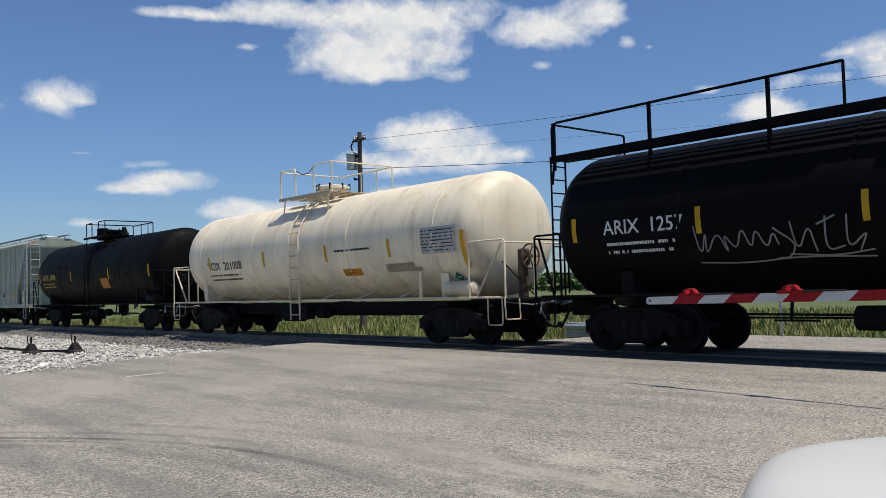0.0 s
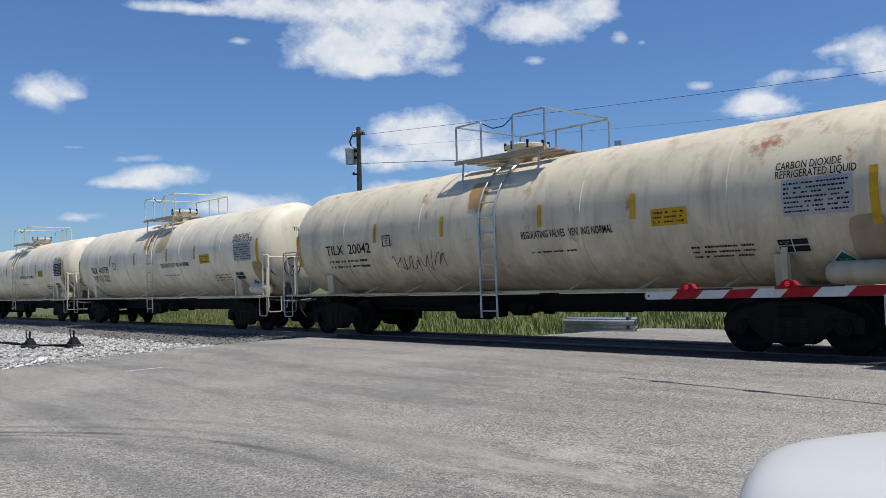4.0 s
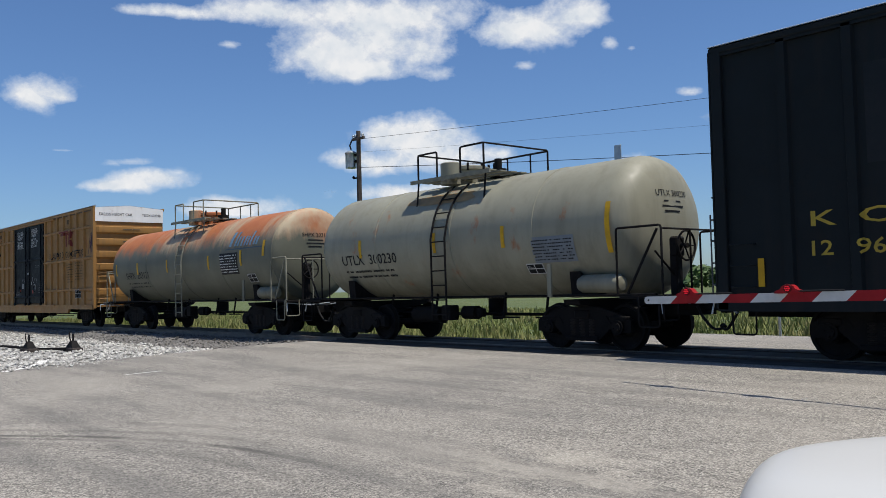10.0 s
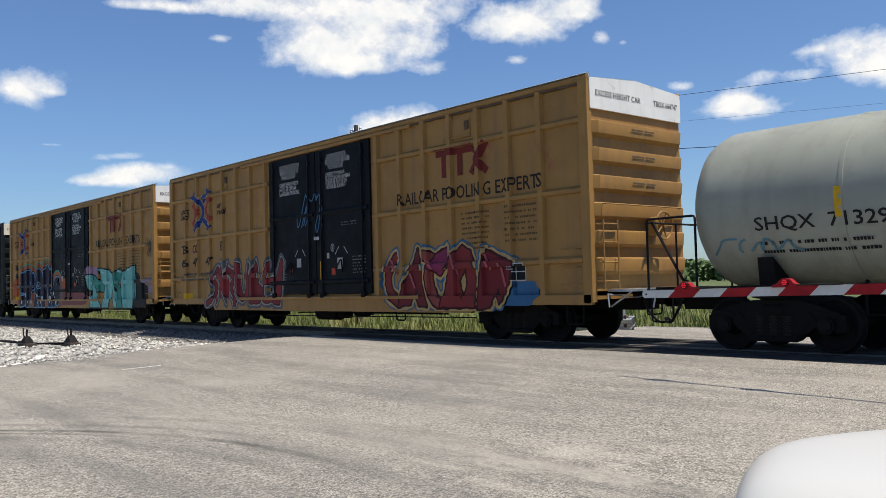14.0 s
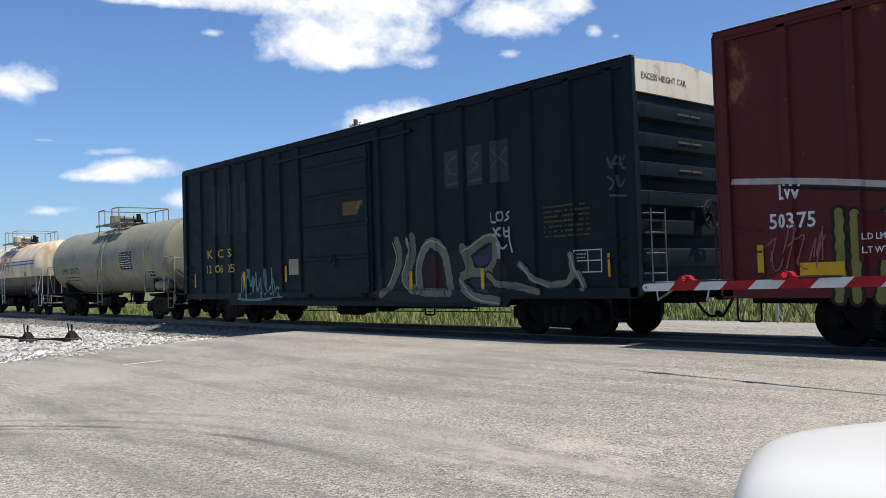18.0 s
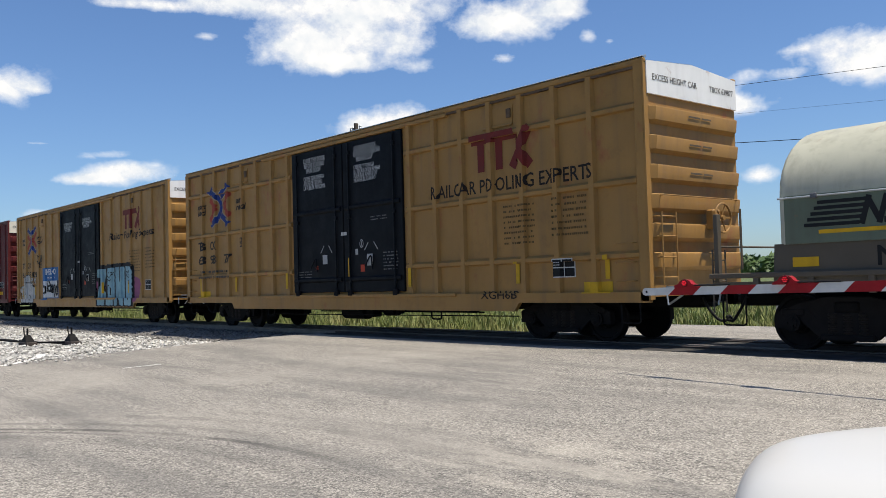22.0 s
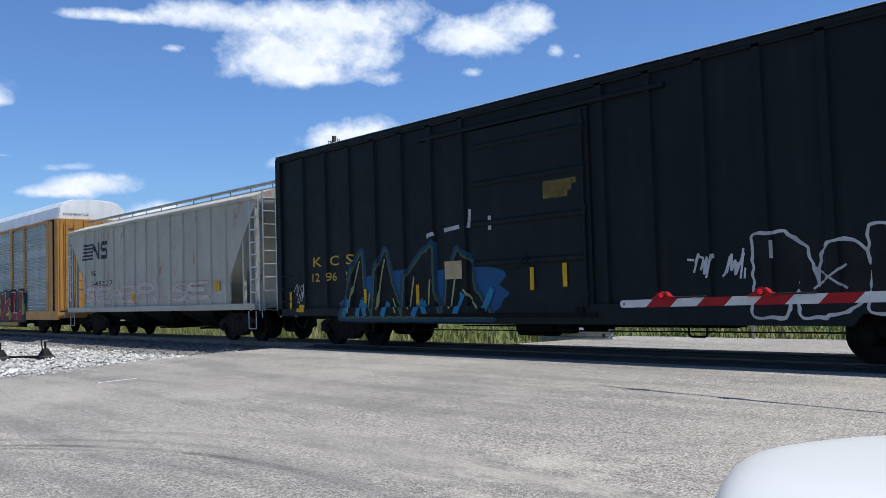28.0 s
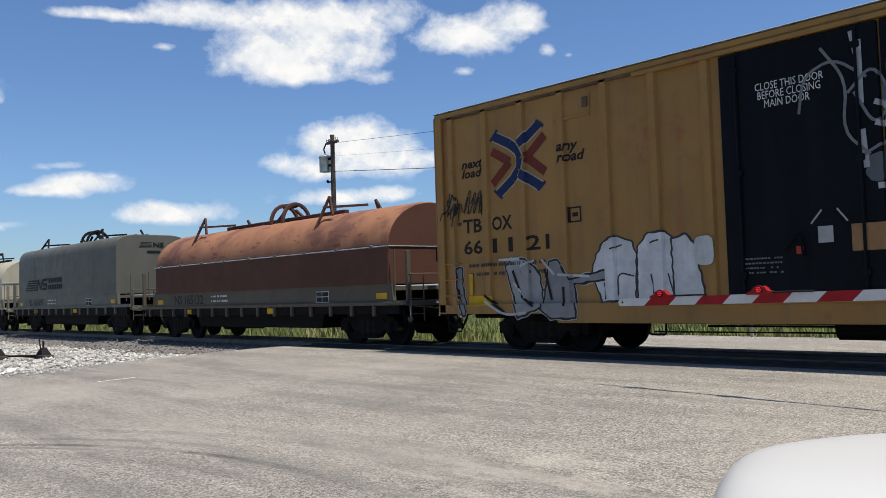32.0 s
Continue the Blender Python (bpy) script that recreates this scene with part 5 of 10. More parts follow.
# ---- tank cars ----
def tank_car(b0, b1, mat, label, r, top, ends, seed=1, frame="bar", deck="dome", rings=(), hand="white", ladder_mat=None, gear="grime", dome=None, sill_mat=None, head=0.62):
    """ends: where the heads of the tank stand along the car."""
    rng = random.Random(seed)
    car, half = rail_car("tank_car", label, "tank car", b0, b1)
    zc = top - r
    a, b = ends
    tc = half - 2.65
    for x in (-tc, tc):
        truck(car, x, rng)
    m, hm = MAT[mat], MAT[hand]
    lm = MAT[ladder_mat or hand]
    sm = MAT[sill_mat or gear]
    d = head
    prof = [(a + d * u, r * w) for u, w in HEAD]
    body = list(prof)
    for x in rings:
        body += [(x - 0.035, r), (x - 0.03, r + 0.012), (x + 0.03, r + 0.012), (x + 0.035, r)]
    body += [(b - (x - a), k) for x, k in reversed(prof)]
    part("tank_shell", Shape().lathe(body, 48, 0, zc), m, car, smooth=30)
    # underframe
    zs = 1.08
    for way, xe in ((-1, a), (1, b)):
        e = way * (half - 0.45)
        lo, hi = min(e, xe - way * 0.3), max(e, xe - way * 0.3)
        part("end_platform", Shape().box(lo, hi, -1.45, 1.45, zs - 0.06, zs, 0.01).box(lo, hi, -0.3, 0.3, 0.68, zs - 0.06), sm if frame == "bar" else MAT[gear], car)
        x = way * tc
        sad = Shape().prism([(-1.2, zs), (-1.25, zc - r * 0.62), (-0.75, zc - r * 0.86), (0, zc - r * 0.98), (0.75, zc - r * 0.86), (1.25, zc - r * 0.62), (1.2, zs)], "x", x - 0.14, x + 0.14)
        part("saddle", sad, m if frame == "bar" else MAT[gear], car)
        part("body_bolster", Shape().prism([(-1.4, zs - 0.06), (-1.35, 0.92), (-0.4, 0.8), (0.4, 0.8), (1.35, 0.92), (1.4, zs - 0.06)], "x", x - 0.2, x + 0.2), MAT[gear], car)
        # head shields, rails and steps
        xi = xe - way * 0.35
        grab(car, [(xi, -1.42, zs), (xi, -1.42, 2.36), (e, -1.42, 2.36), (e, -1.42, zs)], hm, 0.022, "handrail")
        grab(car, [(e, -1.42, 2.3), (e, 1.42, 2.3)], hm, 0.02, "handrail")
        grab(car, [(e, 1.42, zs), (e, 1.42, 2.36), (xi, 1.42, 2.36), (xi, 1.42, zs)], hm, 0.022, "handrail")
        grab(car, [(e, -0.5, zs), (e, -0.5, 2.3)], hm, 0.02, "handrail")
        grab(car, [(xi + way * 0.2, -1.4, zs), (e - way * 0.1, -1.4, 2.3)], hm, 0.025, "brace")
        stirrup(car, e - way * 0.3, -1.45, hm, 0.45, 0.5, zs)
        grab(car, [(e, -1.45, zs + 0.02), (e + way * 0.03, -1.45, 0.62), (e + way * 0.03, -1.0, 0.62), (e, -1.0, zs)], hm, 0.016, "stirrup_step")
    brake_wheel(car, half - 0.5, -0.55, 2.0, MAT["brake_brown"] if frame == "bar" else MAT["iron"])
    part("brake_stand", Shape().box(half - 0.82, half - 0.66, -0.65, -0.45, 1.08, 2.15, 0.02).tube([(half - 0.7, -0.2, 1.1), (half - 0.75, -1.2, 1.9)], 0.02), MAT["brake_brown"] if frame == "bar" else MAT["iron"], car)
    if frame == "bar":
        part("centre_sill", Shape().box(-half + 0.8, half - 0.8, -0.32, 0.32, 0.66, 1.02), sm, car)
        part("side_bar", Shape().tube([(-half + 0.6, -1.42, zs + 0.02), (half - 0.6, -1.42, zs + 0.02)], 0.03, 8), m, car)
        x = a + 1.9
        while x < b - 1.6:
            if abs(x) > 0.7:
                part("bar_strut", Shape().tube([(x - 0.1, -1.42, zs), (x + 0.12, -math.sqrt(max(r * r - (zc - 1.36) ** 2, 0.2)), 1.36)], 0.022), m, car)
            x += 1.75
    else:
        part("side_bar", Shape().tube([(-half + 0.6, -1.4, zs + 0.02), (half - 0.6, -1.4, zs + 0.02)], 0.024, 8), MAT[gear], car)
        for x in (-2.9, -1.1, 1.3, 2.6):
            part("pipe_bracket", Shape().tube([(x, -0.6, zc - r * 0.9), (x, -0.7, 0.6)], 0.03).tube([(x - 0.3, -0.7, 0.62), (x + 0.5, -0.7, 0.62)], 0.02), MAT[gear], car)
    s = Shape().cyl((0.4, 0, zc - r), (0.4, 0, zc - r - 0.35), 0.22, 12).cyl((0.4, 0, zc - r - 0.35), (0.4, 0, zc - r - 0.5), 0.13, 10)
    part("bottom_outlet", s, MAT[gear], car)
    brake_gear(car, -1.2, 0.72, MAT[gear], rng)
    # fittings near the brake end
    xr = b - 0.95
    part("air_tank", Shape().lathe([(xr - 0.55, 0.02), (xr - 0.52, 0.14), (xr - 0.42, 0.19), (xr + 0.42, 0.19), (xr + 0.52, 0.14), (xr + 0.55, 0.02)], 14, -1.15, zs + 0.24), m if mat != "tank_rust" else MAT["tank_olive"], car)
    part("placard_post", Shape().box(xr - 1.15, xr - 1.05, -1.46, -1.42, zs, 1.75), m, car)
    # ladder and manway deck
    if deck == "dome":
        for w in (-0.25, 0.25):
            pts = [(w, -1.5, 0.55), (w, -1.52, zc)]
            for i in range(1, 7):
                t = i / 6 * radians(62)
                pts.append((w, -(r + 0.05) * math.cos(t), zc + (r + 0.05) * math.sin(t)))
            part("ladder_rail", Shape().tube(pts, 0.024), lm, car)
        rung = once("tank_rung", lambda: Shape().tube([(-0.25, 0, 0), (0.25, 0, 0)], 0.016))
        z = 0.7
        while z < zc + r * 0.85:
            y = -1.51 if z < zc else -math.sqrt(max((r + 0.05) ** 2 - (z - zc) ** 2, 0.01))
            part("rung", rung, lm, car, "", (0, y, z))
            z += 0.34
        dz = top + 0.05
        dk = m if mat in ("tank_white", "tank_cream", "tank_black", "tank_black_old") else MAT["hand_olive"]
        slat = once("deck_slat", lambda: Shape().box(-1.4, 1.4, -0.1, 0.1, 0.0, 0.03))
        for i in range(7):
            part("deck_slat", slat, dk, car, "", (0, -1.0 + i * 0.33, dz))
        edge = once("deck_edge", lambda: Shape().box(-1.42, 1.42, -0.02, 0.02, -0.05, 0.04))
        for y in (-1.125, 1.125):
            part("deck_edge", edge, dk, car, "", (0, y, dz))
        for x in (-1.2, 1.2):
            part("deck_bracket", Shape().tube([(x, -1.05, dz), (x, -1.12, zc + r * 0.6)], 0.022).tube([(x, 1.05, dz), (x, 1.12, zc + r * 0.6)], 0.022), hm, car)
        rz = dz + (0.86 if frame == "bar" else 0.66)
        kx = 1.0 if frame == "bar" else 0.84
        for pts in ([(-1.4, -1.08, dz), (-1.4, -1.08, rz), (-0.55, -1.08, rz), (-0.55, -1.08, dz)], [(0.45, -1.08, dz), (0.45, -1.08, rz), (1.4, -1.08, rz), (1.4, 1.08, rz), (1.4, 1.08, dz)],
                    [(-1.4, -1.08, rz), (-1.4, 1.08, rz), (-1.4, 1.08, dz)], [(-1.4, 1.08, rz - 0.02), (1.4, 1.08, rz - 0.02)], [(1.4, -1.08, rz), (1.4, -1.08, dz)]):
            pts = [(x * kx, y, z) for x, y, z in pts]
            grab(car, pts, hm, 0.024, "deck_railing")
        for x in (-0.2, 0.6):
            grab(car, [(x, 1.08, dz), (x, 1.08, rz)], hm, 0.02, "deck_railing")
        dm = MAT[dome] if dome else m
        part("manway", Shape().lathe([(dz - 0.25, 0.46), (dz + 0.26, 0.46), (dz + 0.27, 0.52), (dz + 0.34, 0.52), (dz + 0.38, 0.40), (dz + 0.40, 0.05)], 22, -0.15 if frame == "bar" else -0.5, 0, "z"), dm, car, "bolted manway cover")
        bolts = Shape()
        for i in range(8):
            t = 2 * math.pi * i / 8
            bolts.cyl(((-0.15 if frame == "bar" else -0.5) + 0.5 * math.cos(t), 0.5 * math.sin(t), dz + 0.24), ((-0.15 if frame == "bar" else -0.5) + 0.5 * math.cos(t), 0.5 * math.sin(t), dz + 0.42), 0.03, 6)
        part("manway_bolts", bolts, MAT["iron"], car)["kind"] = "stuff"
        if frame != "bar":
            part("relief_valve", Shape().cyl((0.55, 0, dz), (0.55, 0, dz + 0.2), 0.2, 12).cyl((0.55, 0, dz + 0.2), (0.55, 0, dz + 0.45), 0.09, 10).cyl((0.3, 0.15, dz), (0.3, 0.15, dz + 0.38), 0.06, 8), MAT["iron"], car)
            part("valve_housing", Shape().lathe([(dz - 0.1, 0.26), (dz + 0.42, 0.26), (dz + 0.45, 0.2), (dz + 0.46, 0.03)], 16, -0.55, -0.55, "z"), dm, car)
        else:
            grab(car, [(-0.5, -1.08, rz - 0.05), (-0.2, -1.05, rz - 0.2), (0.15, -1.05, rz - 0.2), (0.45, -1.08, rz - 0.05)], MAT["iron"], 0.012, "safety_chain")
    else:
        zt = top - 0.04
        w0, w1 = (a + 0.05, b - 1.15)
        slat = Shape().box(w0, w1, -0.03, 0.03, -0.04, 0.0)
        for y in (-1.2, -1.09, -0.98, -0.87, -0.76, 0.76, 0.98, 1.2):
            part("walkway_slat", slat, m, car, "", (0, y, zt))
        part("walkway_edge", Shape().box(w0 - 0.04, w1 + 0.04, -1.27, -1.24, zt - 0.09, zt + 0.05), m, car)
        ladder(car, w0 - 0.05, -1.0, 1.15, zt, m, "y", 0.45, 10, 0.02)
        grab(car, [(w0, -1.22, zt + 0.72), (w0, 1.2, zt + 0.72), (w0, 1.2, zt)], m, 0.024, "top_rail")
        n = 7
        for i in range(n):
            x = w0 + 0.05 + (w1 - w0 - 0.1) * i / (n - 1)
            part("rail_post", Shape().box(x - 0.03, x + 0.03, -1.24, -1.19, zt - 0.25, zt + 0.74), m, car)
            part("deck_bracket", Shape().tube([(x, -1.22, zt - 0.05), (x + 0.05, -1.36, zt - 0.55)], 0.028), m, car)
        part("top_rail", Shape().tube(bent([(w0, -1.22, zt - 0.1), (w0, -1.22, zt + 0.74), (-1.6, -1.22, zt + 0.74)], 0.12), 0.026), m, car)
        part("top_rail", Shape().tube(bent([(-0.6, -1.22, zt), (-0.6, -1.22, zt + 0.74), (w1, -1.22, zt + 0.74), (w1 + 0.02, -1.22, zt - 0.1)], 0.12), 0.026), m, car)
        part("top_rail", Shape().tube(bent([(-1.6, -1.22, zt + 0.74), (-1.6, -1.22, zt)], 0.1), 0.026), m, car)
        part("top_rail", Shape().tube(bent([(0.5, -0.3, zt), (0.5, -0.3, zt + 0.62), (1.9, -0.3, zt + 0.62), (1.9, -0.3, zt)], 0.15), 0.024), m, car)
        part("manway", Shape().lathe([(zt - 0.2, 0.5), (zt + 0.32, 0.5), (zt + 0.33, 0.57), (zt + 0.4, 0.57), (zt + 0.45, 0.3), (zt + 0.46, 0.04)], 20, -0.1, 0, "z"), m, car, "bolted manway cover")
        ladder(car, w1 + 0.3, -1.38, 1.0, zt - 0.35, m, "x", 0.42, 9, 0.022)
        for i in range(8):
            z = 1.2 + (zt - 1.5) * i / 7
            grab(car, [(w1 + 0.12, -1.39, z), (w1 + 0.48, -1.39, z)], MAT["galv"], 0.012, "rung")
    return car, Drum(zc, r), rng


def tank_marks(car, drum, mark, number, x0, x1, z0, color, rng, strips=(), table=None, diamond=None, notice=None, weights="", strip_z=2.15):
    write(car, drum, mark + "  " + number, x0, x1, z0, z0 + 0.27, color, 0.014)
    if weights:
        write(car, drum, weights, x0 + 0.15, x1 - 0.12, z0 - 0.40, z0 - 0.08, color, 0.01)
    else:
        decal(car, "weight_panel", small_print(x0 + 0.05, x1 - 0.2, z0 - 0.42, z0 - 0.1, 2, rng), color, drum)
    for x in strips:
        decal(car, "reflector_strip", bars([(x, x + 0.11, strip_z, strip_z + 0.47)]), YELLOW, drum, 1, "yellow reflective strip")
    if table:
        tx0, tx1, tz0, tz1, back = table
        if back:
            decal(car, "data_panel", bars([(tx0 - 0.04, tx1 + 0.04, tz0 - 0.04, tz1 + 0.04)]), back, drum, 1)
        decal(car, "data_panel", small_print(tx0, tx1, tz0, tz1, 7, rng), WHITE if color == WHITE or back == BLACK else BLACK, drum, 2)
    if diamond:
        x, z, c = diamond
        s = 0.2
        decal(car, "placard", ([(x - s, z), (x, z - s), (x + s, z), (x, z + s)], [(0, 1, 2, 3)]), WHITE, drum, 3, "diamond hazard placard")
        s = 0.165
        decal(car, "placard_face", ([(x - s, z), (x, z - s), (x + s, z), (x, z + s)], [(0, 1, 2, 3)]), c, drum, 4)
        write(car, drum, "2187", x - 0.09, x + 0.09, z - 0.035, z + 0.035, WHITE, 0.01, 0, 5)
    if notice:
        nx0, nx1, nz0, nz1, c = notice
        decal(car, "notice", bars([(nx0, nx1, nz0, nz1)]), c, drum, 1, "yellow notice panel")
        decal(car, "notice_print", small_print(nx0 + 0.05, nx1 - 0.05, nz0 + 0.03, nz1 - 0.03, 3, rng), BLACK, drum, 2)


HEAD = ((0, 0.01), (0.03, 0.32), (0.13, 0.58), (0.29, 0.79), (0.52, 0.92), (0.84, 0.985), (1, 1))


def round_end_mark(car, x, zc, r, text, color, z, head=0.62):
    """Lettering on the head that faces the camera."""
    geo = fitted(letters(text, 0.0), -0.5, 0.5, z + 0.02, z + 0.14)
    lines = bars([(-0.3, 0.25, z - 0.1, z - 0.065), (-0.36, 0.32, z - 0.2, z - 0.165), (-0.3, 0.2, z - 0.3, z - 0.265)])
    geo = (geo[0] + lines[0], list(geo[1]) + [tuple(k + len(geo[0]) for k in f) for f in lines[1]])
    s = Shape()
    s.v = []
    for y, w in geo[0]:
        q = min(1.0, math.sqrt(y * y + (w - zc) ** 2) / r)
        s.v.append((x - head * float(np.interp(q, [k for _, k in HEAD], [u for u, _ in HEAD])) + 0.01, y, w))
    s.f = list(geo[1])
    part("head_lettering", s, flat(color), car, smooth=0)["kind"] = "stuff"


# ---- coil cars ----
def coil_car(b0, b1, hood_mat, label, ends, base, eave, top, seed=1, square=False, deep=False, frame_mat="coil_frame", bracket="coil_frame", number=("", ""), logo=(0.55, 2.2, 0.28, 0.72), loop="arch", wall_mat=None):
    rng = random.Random(seed)
    car, half = rail_car("coil_car", label, "coil car", b0, b1)
    tc = half - 2.55
    for x in (-tc, tc):
        truck(car, x, rng)
    a, b = ends
    m, fm, bm_ = MAT[hood_mat], MAT[frame_mat], MAT[bracket]
    w = 1.5
    n = 16
    ring = [(-w, base)]
    for i in range(n + 1):
        t = math.pi * i / n
        c, s = -math.cos(t), math.sin(t)
        if square:
            k = 0.42
            c, s = math.copysign(abs(c) ** k, c), s ** k
        ring.append((w * c, eave + (top - eave) * s))
    ring.append((w, base))
    rr = []
    for x, k in ((a, 0.965), (a + 0.06, 0.99), (a + 0.16, 1.0), (b - 0.1, 1.0), (b, 0.985)):
        rr.append([(x, y * k, base + (z - base) * k) for y, z in ring])
    hood = part("hood", Shape().loft(rr), m, car, "arched steel hood", smooth=25)
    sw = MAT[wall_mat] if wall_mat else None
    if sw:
        # thin overlays whose darker colour paints shade on the upright side and end
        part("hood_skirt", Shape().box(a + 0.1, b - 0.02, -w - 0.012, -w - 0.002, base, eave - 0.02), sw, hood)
        part("hood_end", Shape().loft([[(x, y * k, base + (z - base) * k) for y, z in ring] for x, k in ((b - 0.01, 0.986), (b + 0.012, 0.98))]), sw, hood, "end plate in a shade-darkened colour")
    if not square:
        part("seam_pipe", Shape().tube([(a, -w - 0.02, eave - 0.05), (b, -w - 0.02, eave - 0.05)], 0.016).tube([(b + 0.02, -w, eave - 0.05), (b + 0.02, w, eave - 0.05)], 0.016), MAT["galv"], hood)
    clip = once("hood_clip", lambda: Shape().box(-0.05, 0.05, -0.05, 0.02, -0.04, 0.05, 0.015))
    if not square:
        for i in range(9):
            part("clip", clip, MAT["dull_steel"], hood, "", (a + 0.6 + (b - a - 1.2) * i / 8, -w - 0.02, eave - 0.05))
    for i in range(1, 5):
        x = a + (b - a) * i / 5
        part("hood_seam", Shape().loft([[(x - 0.025, y * 1.003, base + (z - base) * 1.002 + 0.001) for y, z in ring], [(x, y * 1.008, base + (z - base) * 1.005) for y, z in ring], [(x + 0.025, y * 1.003, base + (z - base) * 1.002 + 0.001) for y, z in ring]], False, False), m, hood)
    # lifting frames on top
    for x in (a + (b - a) * 0.18, a + (b - a) * 0.735):
        s = Shape()
        for y in (-0.62, 0.62):
            top_y, apex = y * 1.3, top + 0.42
            zb = eave + (top - eave) * (1 - (y * 2.0 / w) ** 2) ** (0.5 if not square else 0.21) - 0.05
            s.tube([(x, y * 2.0, zb), (x + 0.12, top_y, apex)], 0.045, 4)
            s.tube([(x + 0.12, top_y, apex), (x + 0.42, y * 1.5, top - 0.12)], 0.045, 4)
            s.tube([(x + 0.06, y * 1.6, top + 0.12), (x + 1.05, y * 0.3, top + 0.14)], 0.04, 4)
        part("lifting_frame", s, bm_, car, "steel lifting frame")
    xm = a + (b - a) * 0.495
    s = Shape()
    if loop == "arch":
        for x in (xm - 0.33, xm + 0.33):
            s.tube([(x, 0.5 * math.cos(math.pi * i / 10), top - 0.08 + 0.62 * math.sin(math.pi * i / 10)) for i in range(11)], 0.065, 5)
        s.tube([(xm - 0.33, 0.0, top + 0.5), (xm + 0.33, 0, top + 0.5)], 0.09, 5)
        s.tube([(xm - 0.9, 0, top - 0.02), (xm - 0.33, 0, top + 0.34)], 0.05, 4)
        s.tube([(xm + 0.9, 0, top - 0.02), (xm + 0.33, 0, top + 0.34)], 0.05, 4)
    else:
        for y in (-0.3, 0.3):
            s.tube([(xm - 0.75, y, top - 0.02), (xm - 0.4, y, top + 0.6), (xm + 0.4, y, top + 0.6), (xm + 0.75, y, top - 0.02)], 0.06, 4)
        s.box(xm - 0.45, xm + 0.45, -0.36, 0.36, top + 0.5, top + 0.62, 0.03)
    part("lifting_loop", s, bm_, car, "crane lifting loop on the hood")
    part("ridge_beam", Shape().box(a + (b - a) * 0.2, a + (b - a) * 0.72, -0.09, 0.09, top - 0.02, top + 0.13, 0.02) if not square else Shape().box(a + 0.5, b - 0.5, -0.05, 0.05, top - 0.02, top + 0.05, 0.01), bm_, car)
    # frame
    s = Shape()
    if deep:
        s.prism([(-half + 0.5, 1.0), (-tc + 0.7, 1.0), (-tc + 1.55, 0.42), (tc - 1.55, 0.42), (tc - 0.7, 1.0), (half - 0.5, 1.0), (half - 0.5, 1.14), (b + 0.14, 1.14), (b + 0.1, base + 0.012), (a - 0.1, base + 0.012), (a - 0.14, 1.14), (-half + 0.5, 1.14)], "y", -1.485, -1.38)
    else:
        s.prism([(-half + 0.5, base - 0.5), (half - 0.5, base - 0.5), (half - 0.5, base - 0.4), (b + 0.14, base - 0.4), (b + 0.1, base + 0.012), (a - 0.1, base + 0.012), (a - 0.14, base - 0.4), (-half + 0.5, base - 0.4)], "y", -1.485, -1.38)
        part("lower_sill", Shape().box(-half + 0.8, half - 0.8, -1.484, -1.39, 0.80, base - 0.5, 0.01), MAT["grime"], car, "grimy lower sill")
    side = part("side_girder", s, fm, car, "dirty steel side girder")
    part("far_girder", Shape().box(a - 0.1, b + 0.1, 1.38, 1.47, 0.95, base - 0.05), fm, car)
    part("deck", Shape().box(a - 0.1, b + 0.1, -1.38, 1.38, base - 0.16, base - 0.06), fm, car)
    part("end_deck", Shape().box(-half + 0.45, a - 0.1, -1.38, 1.38, 1.04, 1.1), fm, car)
    part("end_deck", Shape().box(b + 0.1, half - 0.45, -1.38, 1.38, 1.04, 1.1), fm, car)
    part("side_rail", Shape().box(-half + 0.45, half - 0.45, -1.56, -1.46, base - 0.52, base - 0.43, 0.015), fm, car)
    stake = once("stake", lambda: Shape().box(-0.05, 0.05, -0.08, 0.0, -0.16, 0.16, 0.01))
    x = -half + 1.3
    while x < half - 1.0:
        part("stake_pocket", stake, fm, side, "", (x, -1.47, base - 0.62))
        x += 0.92
    part("well", Shape().prism([(-tc + 1.5, base - 0.16), (-tc + 1.9, 0.42), (tc - 1.9, 0.42), (tc - 1.5, base - 0.16)], "y", -1.2, 1.2), MAT["grime"], car)
    part("centre_sill", Shape().box(-half + 0.3, half - 0.3, -0.3, 0.3, 0.7, 1.0), MAT["grime"], car)
    brake_gear(car, -0.8, 0.6, MAT["grime"], rng)
    for way in (-1, 1):
        e = way * (half - 0.5)
        grab(car, [(e - way * 0.5, -1.42, 1.35), (e - way * 0.5, -1.42, 2.35), (e - way * 0.5, -1.42, 2.36)], fm, 0.02, "stanchion")
        part("end_post", Shape().box(min(e, e - way * 0.08), max(e, e - way * 0.08), -1.45, -1.33, 1.0, 2.3, 0.01), fm, car)
        part("end_post", Shape().box(min(e, e - way * 0.08), max(e, e - way * 0.08), 1.33, 1.45, 1.0, 2.3, 0.01), fm, car)
        part("end_deck", Shape().box(min(e, e + way * 0.12), max(e, e + way * 0.12), -1.45, 1.45, 0.98, 1.12, 0.02), fm, car)
        grab(car, [(e, -1.4, 1.75), (e, 1.4, 1.75)], fm, 0.018, "handrail")
        ladder(car, e + way * 0.06, -1.2, 0.62, 1.7, fm, "y", 0.4, 3, 0.016)
        stirrup(car, e - way * 0.35, -1.45, MAT["grime"])
    brake_wheel(car, half - 0.55, -0.1, 2.25, MAT["iron"])
    surf = Wall(-w - 0.012)
    sill = Wall(-1.485)
